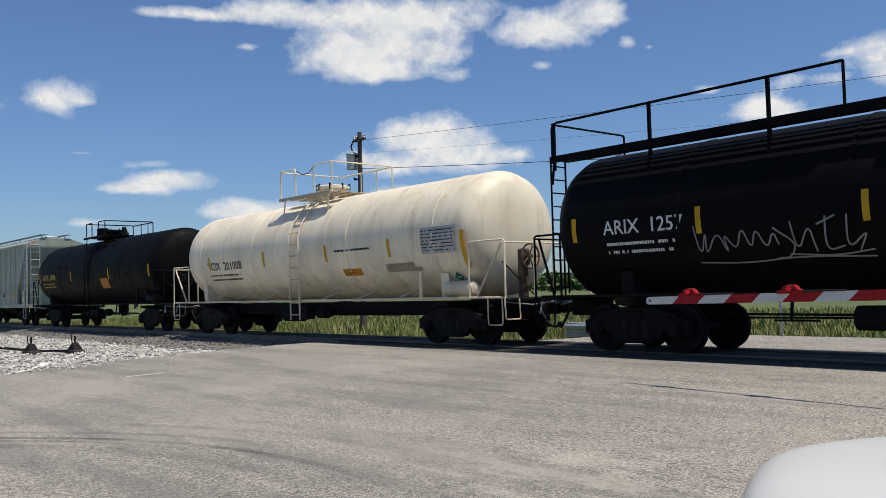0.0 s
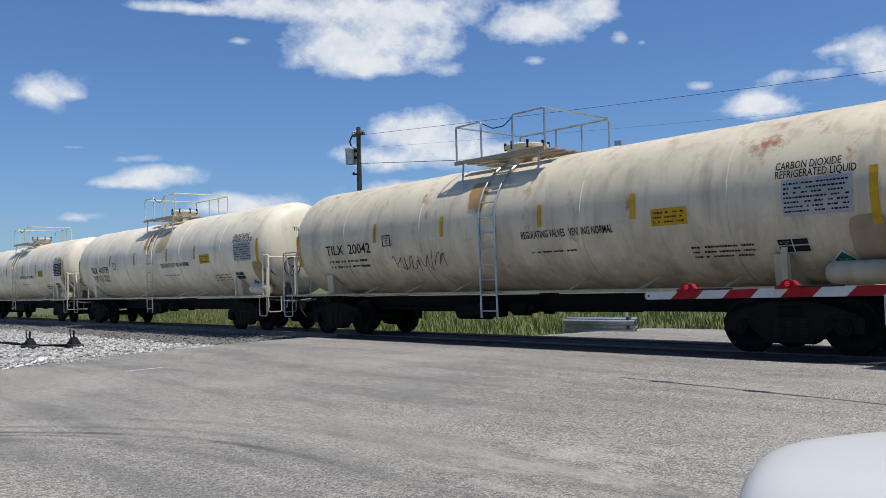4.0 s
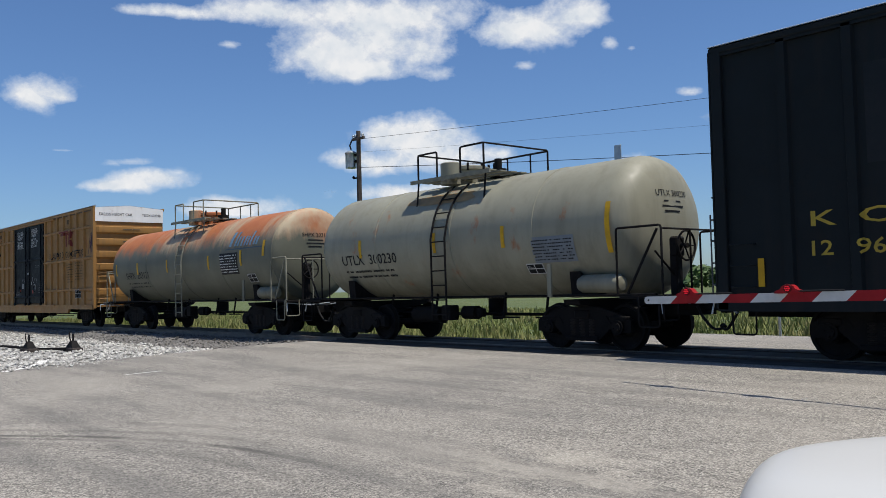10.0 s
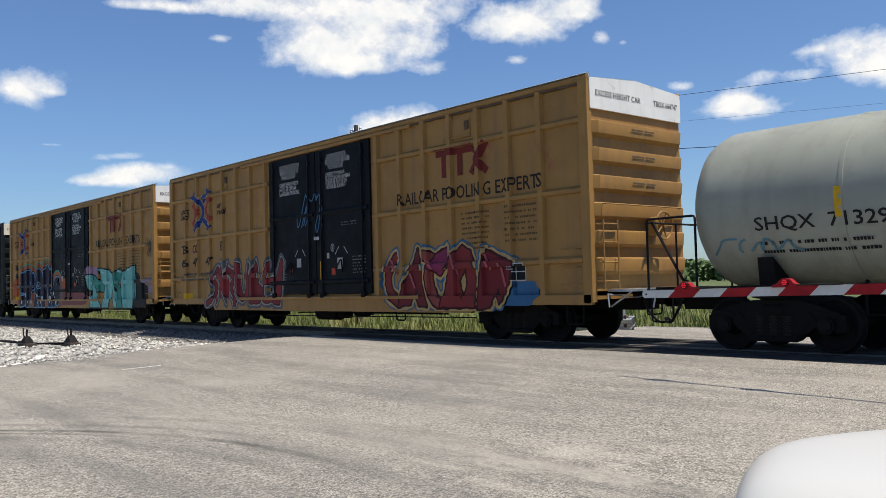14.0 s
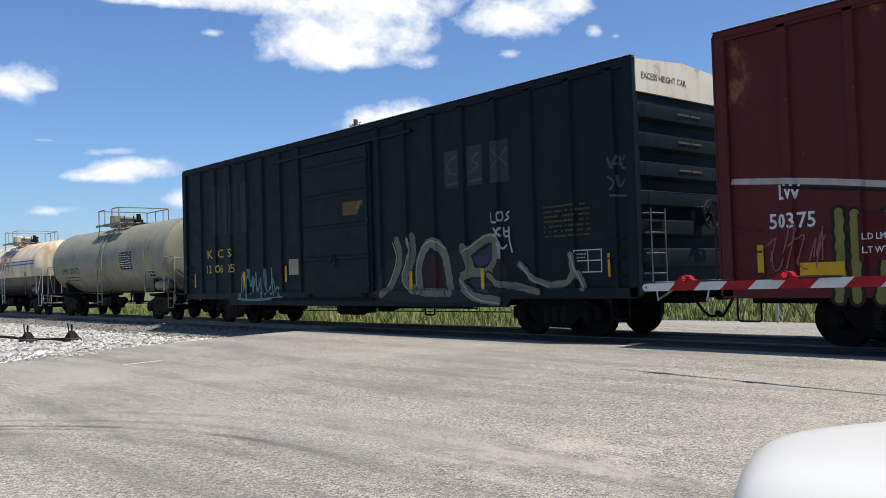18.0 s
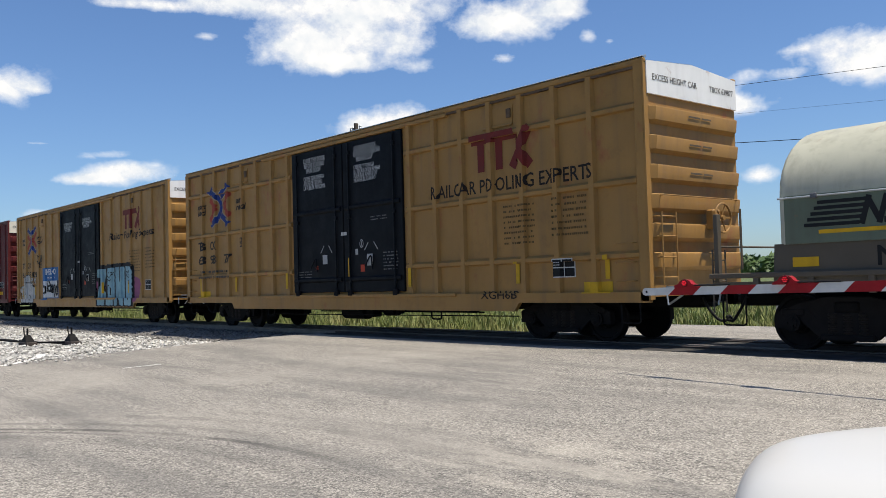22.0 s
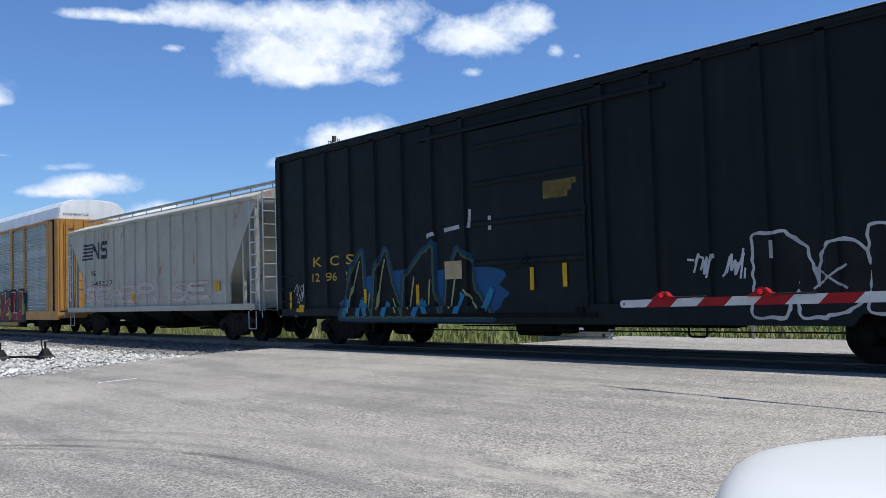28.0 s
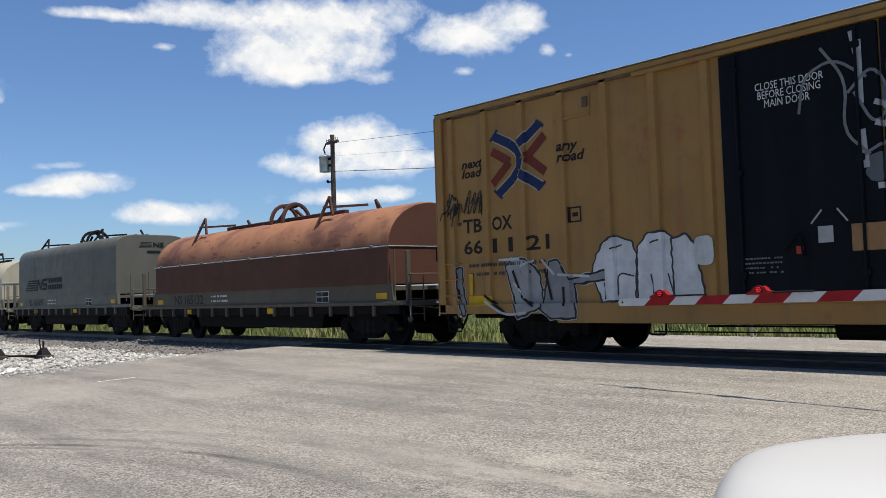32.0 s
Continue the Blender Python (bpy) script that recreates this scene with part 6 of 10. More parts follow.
    if logo:
        x0, x1, z0, z1 = a + logo[0], a + logo[1], base + logo[2], base + logo[3]
        w, h5 = x1 - x0, z1 - z0
        rows = [(x0 + w * 0.035 * i, x0 + w * (0.54 + 0.02 * i), z0 + h5 * 0.2 * i, z0 + h5 * (0.2 * i + 0.13)) for i in range(5)]
        decal(car, "emblem", bars(rows), BLACK, surf, 1, "black stripes and blocks of the owner's emblem")

        def g(u, v):
            return (x0 + w * (u + 0.06 * v), z0 + h5 * v)
        decal(car, "emblem", strokes([(g(0.56, 0.0), g(0.58, 0.98)), (g(0.56, 0.95), g(0.73, 0.05)), (g(0.72, 0.0), g(0.74, 0.98)), (g(0.78, 0.9), g(0.98, 0.9)), (g(0.79, 0.9), g(0.79, 0.5)), (g(0.78, 0.5), g(0.96, 0.5)), (g(0.96, 0.52), g(0.96, 0.1)), (g(0.76, 0.1), g(0.97, 0.1))], h5 * 0.2), BLACK, surf, 1)
    write(car, sill, number[0] + " " + number[1], a + 1.5, a + 3.55, base - 0.38, base - 0.07, BLACK, 0.025, 0, 1)
    decal(car, "weight_panel", small_print(a + 4.1, a + 5.2, base - 0.36, base - 0.07, 2, rng), WHITE, sill, 1)
    warning_plate(car, sill, b - 3.1, b - 2.5, base - 0.42, base - 0.12, rng) if not deep else warning_plate(car, sill, 2.64, 3.18, 0.85, 1.17, rng)
    for x, z in ((a + 0.2, base - 0.36), (a + 2.3, base - 0.7), (1.2, base - 0.7), (b - 0.5, base - 0.36)):
        decal(car, "reflector_strip", bars([(x, x + 0.42, z, z + 0.15)]), YELLOW, sill, 2, "yellow reflective strip")
    return car, surf, rng


class HoodSide:
    """The near side of a coil hood: upright up to the eave, arched above it."""

    def __init__(self, w, eave, top):
        self.w, self.eave, self.rise = w, eave, top - eave

    def put(self, geo, layer, lift=0.0):
        s = Shape()
        out = 0.022 + 0.003 * layer
        for f in geo[1]:
            for q in banded([geo[0][k] for k in f], 0.1):
                ring = []
                for x, z in q:
                    a = max(0.0, min(1.5, (z - self.eave) / (0.5 * (self.w + self.rise))))
                    ring.append((x, -(self.w + out) * math.cos(a), (z if z < self.eave else self.eave + (self.rise + out) * math.sin(a))))
                s.face(ring)
        return s


# ---- covered hoppers ----
def hopper_car(b0, b1, mat, label, seed=1, number=("", ""), logo=True):
    rng = random.Random(seed)
    car, half = rail_car("covered_hopper", label, "hopper car", b0, b1)
    m = MAT[mat]
    h = half - 0.55
    for x in (-half + 2.5, half - 2.5):
        truck(car, x, rng)
    out = [(-h + 1.6, 1.15), (h - 1.6, 1.15), (h - 1.6, 2.0), (h, 4.15), (h, 4.32), (-h, 4.32), (-h, 4.15), (-h + 1.6, 2.5)]
    part("side_sheet", Shape().prism(out, "y", -1.52, -1.46), m, car)
    part("side_sheet", Shape().prism(out, "y", 1.46, 1.52), m, car)
    for way in (-1, 1):
        s = Shape().loft([[(way * h, -1.46, 4.3), (way * h, 1.46, 4.3), (way * (h - 0.06), 1.46, 4.3), (way * (h - 0.06), -1.46, 4.3)], [(way * h, -1.46, 4.1), (way * h, 1.46, 4.1), (way * (h - 0.06), 1.46, 4.1), (way * (h - 0.06), -1.46, 4.1)],
                           [(way * (h - 1.62), -1.46, 2.1), (way * (h - 1.62), 1.46, 2.1), (way * (h - 1.7), 1.46, 2.1), (way * (h - 1.7), -1.46, 2.1)], [(way * (h - 2.2), -1.46, 1.15), (way * (h - 2.2), 1.46, 1.15), (way * (h - 2.3), 1.46, 1.15), (way * (h - 2.3), -1.46, 1.15)]])
        part("slope_sheet", s, m, car, "rust-stained sloping end sheet")
        part("end_bulkhead", Shape().box(min(way * (h - 1.4), way * (h - 1.34)), max(way * (h - 1.4), way * (h - 1.34)), -0.9, 0.9, 1.1, 2.6), m, car)
        e = way * h
        part("end_platform", Shape().box(min(e - way * 1.6, e), max(e - way * 1.6, e), -1.46, 1.46, 1.02, 1.1), m, car)
        ladder(car, e - way * 0.12, -1.5, 0.95, 4.28, MAT["galv"], "x", 0.5, 9, 0.03)
        ladder(car, e, -1.05, 0.95, 4.5, MAT["galv"], "y", 0.45, 9, 0.024)
        part("corner_post", Shape().box(min(e - way * 0.04, e - way * 0.12), max(e - way * 0.04, e - way * 0.12), -1.5, -1.42, 1.0, 4.15), m, car)
        part("corner_post", Shape().box(min(e - way * 0.75, e - way * 0.85), max(e - way * 0.75, e - way * 0.85), -1.5, -1.42, 1.0, 3.1), m, car)
        stirrup(car, e - way * 0.3, -1.5, MAT["galv"])
    brake_wheel(car, h - 0.1, 0.3, 2.1, MAT["galv"])
    ridge = [(-1.54, 4.3), (-1.54, 4.36), (-0.7, 4.66), (0.7, 4.66), (1.54, 4.36), (1.54, 4.3)]
    part("roof", Shape().prism(ridge, "x", -h, h), m, car)
    part("hatch_trough", Shape().box(-h + 0.6, h - 0.6, -0.3, 0.3, 4.66, 4.80, 0.03), MAT["galv"], car)
    for y in (-0.62, 0.62):
        part("running_board", Shape().box(-h - 0.1, h + 0.1, y - 0.16, y + 0.16, 4.84, 4.87), MAT["galv"], car)
    for i in range(12):
        x = -h + 0.5 + (2 * h - 1.0) * i / 11
        for y in (-0.6, 0.6):
            part("board_bracket", once("board_bracket", lambda: Shape().tube([(0, 0, 4.62), (0, 0, 4.84)], 0.02)), MAT["galv"], car, "", (x, y, 0))
    ribs = []
    post = once("hopper_post", lambda: Shape().prism([(-0.07, 0), (-0.045, -0.05), (0.045, -0.05), (0.07, 0)], "z", 1.15, 4.3))
    x = -h + 1.9
    while x < h - 1.5:
        part("post", post, m, car, "", (x, -1.52, 0))
        ribs.append((x - 0.045, x + 0.045, 0.05))
        x += 0.98
    part("top_chord", Shape().box(-h, h, -1.6, -1.5, 4.24, 4.34, 0.01), m, car)
    part("side_sill", Shape().box(-h, h, -1.6, -1.46, 0.98, 1.17, 0.01), m, car)
    part("centre_sill", Shape().box(-half + 0.3, half - 0.3, -0.3, 0.3, 0.7, 1.05), MAT["grime"], car)
    for x in (-3.1, 0.0, 3.1):
        s = Shape().loft([[(x - 1.4, -1.4, 1.1), (x + 1.4, -1.4, 1.1), (x + 1.4, 1.4, 1.1), (x - 1.4, 1.4, 1.1)], [(x - 0.35, -0.5, 0.42), (x + 0.35, -0.5, 0.42), (x + 0.35, 0.5, 0.42), (x - 0.35, 0.5, 0.42)]])
        part("discharge_bay", s, MAT["iron"], car)
        part("outlet_gate", Shape().box(x - 0.45, x + 0.45, -0.6, 0.6, 0.34, 0.42, 0.01).tube([(x, -1.0, 0.38), (x, 0.9, 0.38)], 0.03), MAT["grime"], car)
    wall = Wall(-1.52, ribs)
    if logo:
        rows = [(-6.2 + 0.05 * i, -5.0, 3.08 + 0.14 * i, 3.16 + 0.14 * i) for i in range(5)]
        decal(car, "emblem", bars(rows), (0.03, 0.035, 0.05), wall, 1, "dark stripes and blocks of the owner's emblem")
        decal(car, "emblem", strokes([((-4.95, 3.08), (-4.95, 3.72)), ((-4.95, 3.7), (-4.4, 3.1)), ((-4.4, 3.08), (-4.4, 3.74)), ((-4.1, 3.68), (-3.5, 3.68)), ((-4.1, 3.68), (-4.1, 3.42)), ((-4.1, 3.42), (-3.6, 3.42)), ((-3.6, 3.42), (-3.6, 3.14)), ((-4.2, 3.14), (-3.55, 3.14))], 0.15), (0.03, 0.035, 0.05), wall, 1)
        write(car, wall, number[0], -5.2, -4.75, 2.42, 2.64, BLACK, 0.01)
        write(car, wall, number[1], -5.2, -3.0, 2.0, 2.2, BLACK, 0.01)
    warning_plate(car, wall, 3.3, 3.75, 1.55, 1.85, rng)
    yellow_strips(car, wall, [(-6.1, 1.35), (-1.2, 1.35), (5.2, 1.6)], 0.3, 0.34)
    return car, wall, rng


# ---- auto rack ----
def screen_material():
    n = Nodes("grey_punched_screen", 0.55)
    br = n.t.nodes.new("ShaderNodeTexBrick")
    br.offset = 0.0
    br.inputs["Scale"].default_value = 1.0
    br.inputs["Brick Width"].default_value, br.inputs["Row Height"].default_value = 0.085, 0.0625
    br.inputs["Mortar Size"].default_value = 0.0235
    br.inputs["Mortar Smooth"].default_value = 0.0
    mp = n.t.nodes.new("ShaderNodeMapping")
    mp.inputs["Rotation"].default_value = (radians(90), 0, 0)
    n.t.links.new(n.co, mp.inputs[0])
    n.t.links.new(mp.outputs[0], br.inputs["Vector"])
    base = n.mix(n.ramp(n.noise(0.6, 6, n.mapped((0.6, 1, 1.6))), 0.35, 0.65), (0.22, 0.265, 0.27), (0.34, 0.385, 0.38))
    base = n.mix(n.ramp(n.noise(1.0, 4, n.mapped((5.0, 1, 0.25), (3, 1, 2))), 0.46, 0.66, 0.0, 0.5), base, (0.16, 0.19, 0.20))
    br.inputs["Color1"].default_value = br.inputs["Color2"].default_value = (1, 1, 1, 1)
    br.inputs["Mortar"].default_value = (0, 0, 0, 1)
    worn = n.ramp(n.noise(1.0, 3, n.mapped((7.0, 1, 0.5), (8, 1, 5))), 0.38, 0.56, 0.25, 0.95)
    n.color(n.mix(n.math("MULTIPLY", br.outputs["Color"], worn), base, (0.03, 0.035, 0.04)))
    return n.m


def autorack(b0, b1, label, seed):
    rng = random.Random(seed)
    car, half = rail_car("auto_rack", label, "auto rack", b0, b1)
    m = MAT["rack_tan"]
    h = 13.88
    for x in (-10.2, 10.2):
        truck(car, x, rng)
    part("flat_deck", Shape().box(-h, h, -1.5, 1.5, 0.72, 1.0), m, car)
    part("side_sill", Shape().prism([(-h, 0.66), (-8.6, 0.66), (-8.2, 0.38), (8.2, 0.38), (8.6, 0.66), (h, 0.66), (h, 1.05), (-h, 1.05)], "y", -1.6, -1.5), m, car)
    part("centre_sill", Shape().box(-h, h, -0.35, 0.35, 0.42, 0.8), MAT["grime"], car)
    part("under_skirt", Shape().box(-8.4, 8.4, -1.3, -1.2, 0.30, 0.45), MAT["grime"], car)
    xs = (-12.55, -9.25, -7.3, -4.4, -1.45, 1.45, 4.4, 7.3, 9.25, 12.55)
    ribs = []
    for x in xs:
        p = part("rack_post", Shape().box(x - 0.13, x + 0.13, -1.6, -1.44, 1.0, 5.0, 0.015), m, car)
        part("post_gusset", Shape().prism([(x - 0.42, 5.12), (x - 0.42, 5.06), (x - 0.13, 4.95), (x + 0.13, 4.95), (x + 0.42, 5.06), (x + 0.42, 5.12)], "y", -1.61, -1.55), m, p)
        ribs.append((x - 0.13, x + 0.13, 0.08))
        part("rack_post", Shape().box(x - 0.1, x + 0.1, 1.5, 1.6, 1.0, 5.0), m, car)
    sm = screen_material()
    for a, b in zip(xs, xs[1:]):
        s = Shape()
        z = 1.06
        prof = [(-1.512, z)]
        while z < 4.8:
            # five pressed ribs, then a plain band
            for _ in range(5):
                if z < 4.85:
                    prof += [(-1.512, z + 0.04), (-1.545, z + 0.062), (-1.512, z + 0.11)]
                    z += 0.125
            z += 0.30
            prof.append((-1.512, min(z, 4.95)))
        prof.append((-1.5, 5.02))
        s.loft([[(a + 0.13, y, z) for y, z in prof], [(b - 0.13, y, z) for y, z in prof]], False, False)
        part("screen_panel", s, sm, car, "grey punched steel screen", smooth=0)
        part("screen_panel", Shape().box(a + 0.1, b - 0.1, 1.5, 1.52, 1.05, 5.0), sm, car)
        strip_ = once(("rub_strip", round(b - a, 2)), lambda: Shape().prism([(0.0, -0.014), (-0.03, -0.006), (-0.026, 0.008), (0.0, 0.014)], "x", 0.13, b - a - 0.13))
        z = 1.06
        while z < 4.8:
            for _ in range(5):
                if z < 4.85:
                    part("rub_strip", strip_, MAT["rack_strip"], car, "", (a, -1.527, z + 0.085))
                    z += 0.125
            z += 0.30
    part("top_chord", Shape().box(-h + 0.4, h - 0.4, -1.58, -1.46, 5.02, 5.12, 0.01), m, car)
    n = 250
    rings = []
    for i in range(n + 1):
        x = -h + 0.25 + (2 * h - 0.5) * i / n
        up = 0.045 if i % 2 else 0.0
        ring = [(x, -1.52 - up, 5.1)]
        for j in range(9):
            t = math.pi * j / 8
            ring.append((x, -(1.5 + up) * math.copysign(abs(math.cos(t)) ** 0.55, math.cos(t)), 5.2 + (0.78 + up) * math.sin(t) ** 0.7))
        ring.append((x, 1.52 + up, 5.1))
        rings.append(ring)
    part("roof", Shape().loft(rings), MAT["alu_roof"], car, "corrugated galvanised roof", smooth=0)
    for way in (-1, 1):
        x = way * h
        door = part("end_door", Shape().box(min(x, x - way * 0.08), max(x, x - way * 0.08), -1.5, 1.5, 1.05, 5.1, 0.02), m, car)
        for y in (-1.2, -0.4, 0.4, 1.2):
            part("door_rib", Shape().box(min(x, x + way * 0.06), max(x, x + way * 0.06), y - 0.06, y + 0.06, 1.1, 5.05), m, door)
        part("end_cap", Shape().prism([(-1.5, 5.1), (1.5, 5.1), (1.42, 5.6), (0.9, 5.93), (-0.9, 5.93), (-1.42, 5.6)], "x", min(x - way * 0.1, x - way * 0.3), max(x - way * 0.1, x - way * 0.3)), MAT["white_end"], car, "white end cap")
        geo = fitted(letters("EXCESS HEIGHT CAR", 0.01), -1.3, -0.2, 5.25, 5.35)
        if way > 0:
            t = Shape()
            t.v, t.f = [(x - 0.09, y, z) for y, z in geo[0]], list(geo[1])
            part("end_lettering", t, flat((0.05, 0.05, 0.05)), car, smooth=0)
        lo, hi = sorted((x - way * 0.05, x - way * 1.3))
        part("end_panel", Shape().box(lo, hi, -1.58, -1.5, 1.0, 5.1, 0.01), m, car, "tan end panel with a hinge seam")
        part("hinge", Shape().box(x - way * 0.5 - 0.05, x - way * 0.5 + 0.05, -1.62, -1.56, 1.05, 5.05), MAT["grime"], car)
        ladder(car, x + way * 0.06, -1.1, 1.0, 5.0, m, "y", 0.42, 10)
        stirrup(car, x - way * 0.4, -1.55, MAT["grime"])
        ribs.append((lo, hi, 0.06))
    s = Shape().tube([(-h + 0.3, -1.5, 5.2), (-h + 0.45, -1.42, 5.6), (-h + 0.8, -0.9, 5.98)], 0.02)
    part("roof_grab", s, MAT["grime"], car)
    brake_wheel(car, h + 0.25, 0.5, 1.9, m)
    brake_gear(car, 0, 0.45, MAT["grime"], rng)
    wall = Wall(-1.55, ribs, [(0.3, 1.05, -h, h, 0.06)])
    return car, wall, rng


# ---- ground ----
ROAD_EDGE = -20.6


def ground_z(x, y):
    """Height of the paved approach: it climbs gently to the rails."""
    t = min(1.0, max(0.0, (12.6 - y) / 8.0))
    return -0.05 - 0.17 * t * t * (3 - 2 * t)


def sheet(xs, ys, height):
    s = Shape()
    s.v = [(x, y, height(x, y)) for y in ys for x in xs]
    k = len(xs)
    s.f = [(j * k + i, j * k + i + 1, (j + 1) * k + i + 1, (j + 1) * k + i) for j in range(len(ys) - 1) for i in range(k - 1)]
    return s


def steps(a, b, n):
    return [a + (b - a) * i / n for i in range(n + 1)]


def far_steps(a, b, n):
    return [a + (b - a) * (i / n) ** 3 for i in range(n + 1)]


def bumpy(x, y):
    return -0.52 + 0.10 * noise.noise((x * 0.11, y * 0.11, 2.0)) + (0.25 if y > 40 else 0.0) * min(1, (y - 40) / 200 if y > 40 else 0)


xs = [-v for v in reversed(far_steps(0, 4200, 40))] + far_steps(0, 4200, 40)[1:]
structure("ground", sheet(xs, xs, bumpy), MAT["field"], "flat grassy land on to the horizon", "ground")

# the paved crossing approach, the strip between and beyond the rails
structure("road", sheet(steps(ROAD_EDGE, 34, 110), steps(-30, 13.62, 90), ground_z), MAT["asphalt"], "sun-bleached asphalt approach with tyre marks", "road")
structure("pavement", sheet(steps(-20.4, 34, 60), steps(14.05, 15.27, 3), lambda x, y: -0.03), MAT["panel"], "oily crossing panels between the rails, darkened as train shade", "pavement")
structure("far_road", sheet([-15.4 + 1.0 * i for i in range(51)], [15.6 + 0.4 * i for i in range(15)], lambda x, y: -0.05 - 0.012 * (y - 15.6) + 0.004 * math.sin(x * 1.3)), MAT["asphalt"], "pale asphalt road beyond the track", "road")


def bed(x, y):
    """Ballast shoulder of the track outside the crossing."""
    d = abs(y - TRACK_Y)
    z = -0.16 if d < 1.7 else -0.16 - 0.5 * min(1.0, (d - 1.7) / 1.6)
    return max(z, -0.62) + 0.03 * noise.noise((x * 1.7, y * 1.7, 0))


structure("track_bed", sheet(steps(-150, ROAD_EDGE + 0.6, 260), steps(11.2, 18.4, 20), bed), MAT["ballast"], "oily dark ballast under the track", "track bed")
structure("track_bed_right", sheet(steps(33, 90, 50), steps(11.2, 18.4, 20), bed), MAT["ballast"], "dark ballast under the track", "track bed")


def yard(x, y):
    k = 0.05 * noise.noise((x * 0.8, y * 0.8, 4.0)) + 0.03 * noise.noise((x * 3, y * 3, 1.0))
    return -0.30 - 0.10 * min(1.0, max(0.0, (ROAD_EDGE - x) / 6.0)) + k


structure("gravel_yard", sheet(steps(-75, ROAD_EDGE + 0.35, 120), steps(-14, 12.4, 70), yard), MAT["gravel"], "pale crushed-stone yard beside the track", "gravel")


def stones(count, x0, x1, y0, y1, height, lo, hi, seed):
    """Loose angular stones in one mesh."""
    rng = random.Random(seed)
    s = Shape()
    for _ in range(count):
        u = rng.random()
        x, y = x1 + (x0 - x1) * u ** 1.5, rng.uniform(y0, y1)
        r = rng.uniform(lo, hi)
        z = height(x, y) + r * 0.3
        a = rng.uniform(0, 6.28)
        n = len(s.v)
        for i in range(4):
            t = a + i * 1.571 + rng.uniform(-0.4, 0.4)
            s.v.append((x + r * math.cos(t) * rng.uniform(0.7, 1.2), y + r * math.sin(t) * rng.uniform(0.7, 1.2), z + rng.uniform(-0.3, 0.3) * r))
        s.v.append((x + rng.uniform(-0.3, 0.3) * r, y + rng.uniform(-0.3, 0.3) * r, z + r * rng.uniform(0.5, 0.9)))
        s.v.append((x, y, z - r * 0.7))
        for i in range(4):
            s.f += [(n + i, n + (i + 1) % 4, n + 4), (n + (i + 1) % 4, n + i, n + 5)]
    return s


structure("yard_stones", stones(9000, -60, ROAD_EDGE + 0.3, -2, 12.2, yard, 0.035, 0.085, 3), MAT["stone"], "pale crushed limestone", "stones", "stuff", 0)
structure("edge_stones", stones(500, -21.6, ROAD_EDGE + 0.9, 3, 13, lambda x, y: max(yard(x, y), -0.2), 0.02, 0.05, 5), MAT["stone"], "stray stones along the asphalt edge", "stones", "stuff", 0)
structure("bed_stones", stones(3500, -90, ROAD_EDGE, 11.4, 14.0, bed, 0.03, 0.06, 7), MAT["ballast"], "dark track ballast stones", "stones", "stuff", 0)

# dark strips laid along the rails, deepening the shadow band beside the train
structure("crossing_apron", sheet(steps(-20.2, 33.5, 90), steps(12.95, 13.62, 3), lambda x, y: ground_z(x, y) + 0.006), MAT["panel"], "oily strip of paving along the rail, darkened as train shade", "pavement")
structure("crossing_apron", sheet(steps(-15.2, 33.5, 90), steps(15.62, 16.2, 3), lambda x, y: -0.044), MAT["panel"], "oily strip of paving along the rail, darkened as train shade", "pavement")

# rails
rail_outline = [(-0.07, -0.17), (0.07, -0.17), (0.07, -0.155), (0.012, -0.14), (0.012, -0.045), (0.036, -0.035), (0.036, -0.005), (0.03, 0.0), (-0.03, 0.0), (-0.036, -0.005), (-0.036, -0.035), (-0.012, -0.045), (-0.012, -0.14), (-0.07, -0.155)]
for side in (-0.755, 0.755):
    structure("rail", Shape().prism([(TRACK_Y + side + u, w) for u, w in rail_outline], "x", -150, 90), MAT["rail"], "worn steel rail with a bright running face", "rail")
for side in (-0.95, -0.56, 0.56, 0.95):
    structure("flangeway_timber", Shape().box(-20.4, 33, TRACK_Y + side - 0.07, TRACK_Y + side + 0.07, -0.16, -0.012), MAT["tie"], "dark timber along the rail of the crossing", "timber")
tie_mesh = Shape().box(-0.115, 0.115, -1.3, 1.3, -0.18, 0.0, 0.012).mesh("sleeper")
tie_mesh.materials.append(MAT["tie"])
for i in range(150):
    tie = new("sleeper", tie_mesh)
    tie.location = (-21.0 - 0.52 * i, TRACK_Y + 0.02 * math.sin(i * 7), -0.172)
    tagged(tie, "creosoted timber sleeper in ballast", "sleeper", "sleepers under the track")


def strip(points, width, lift, name, material, label):
    """A painted or rubbed line on the paving."""
    s = Shape()
    rings = []
    for i, (x, y) in enumerate(points):
        a, b = points[max(i - 1, 0)], points[min(i + 1, len(points) - 1)]
        l = math.hypot(b[0] - a[0], b[1] - a[1])
        nx, ny = -(b[1] - a[1]) / l * width / 2, (b[0] - a[0]) / l * width / 2
        rings.append([(x + nx, y + ny, ground_z(x, y) + lift), (x - nx, y - ny, ground_z(x, y) + lift)])
    s.loft(rings, False, False)
    return structure(name, s, material, label, "road marking")


worn_white = plain("worn_road_paint", (0.62, 0.60, 0.56), 0.8, 0, 0.35, 14)
strip([(-19.8 - 2.5 * t, 4.9 + 1.5 * t + 0.25 * math.sin(3.1 * t)) for t in np.linspace(0, 1, 14)], 0.2, 0.006, "edge_line", worn_white, "worn white edge line")
strip([(-16.6, 6.24 + 0.76 * t) for t in np.linspace(0, 1, 8)], 0.07, 0.006, "line_stub", worn_white, "short worn white paint stub")


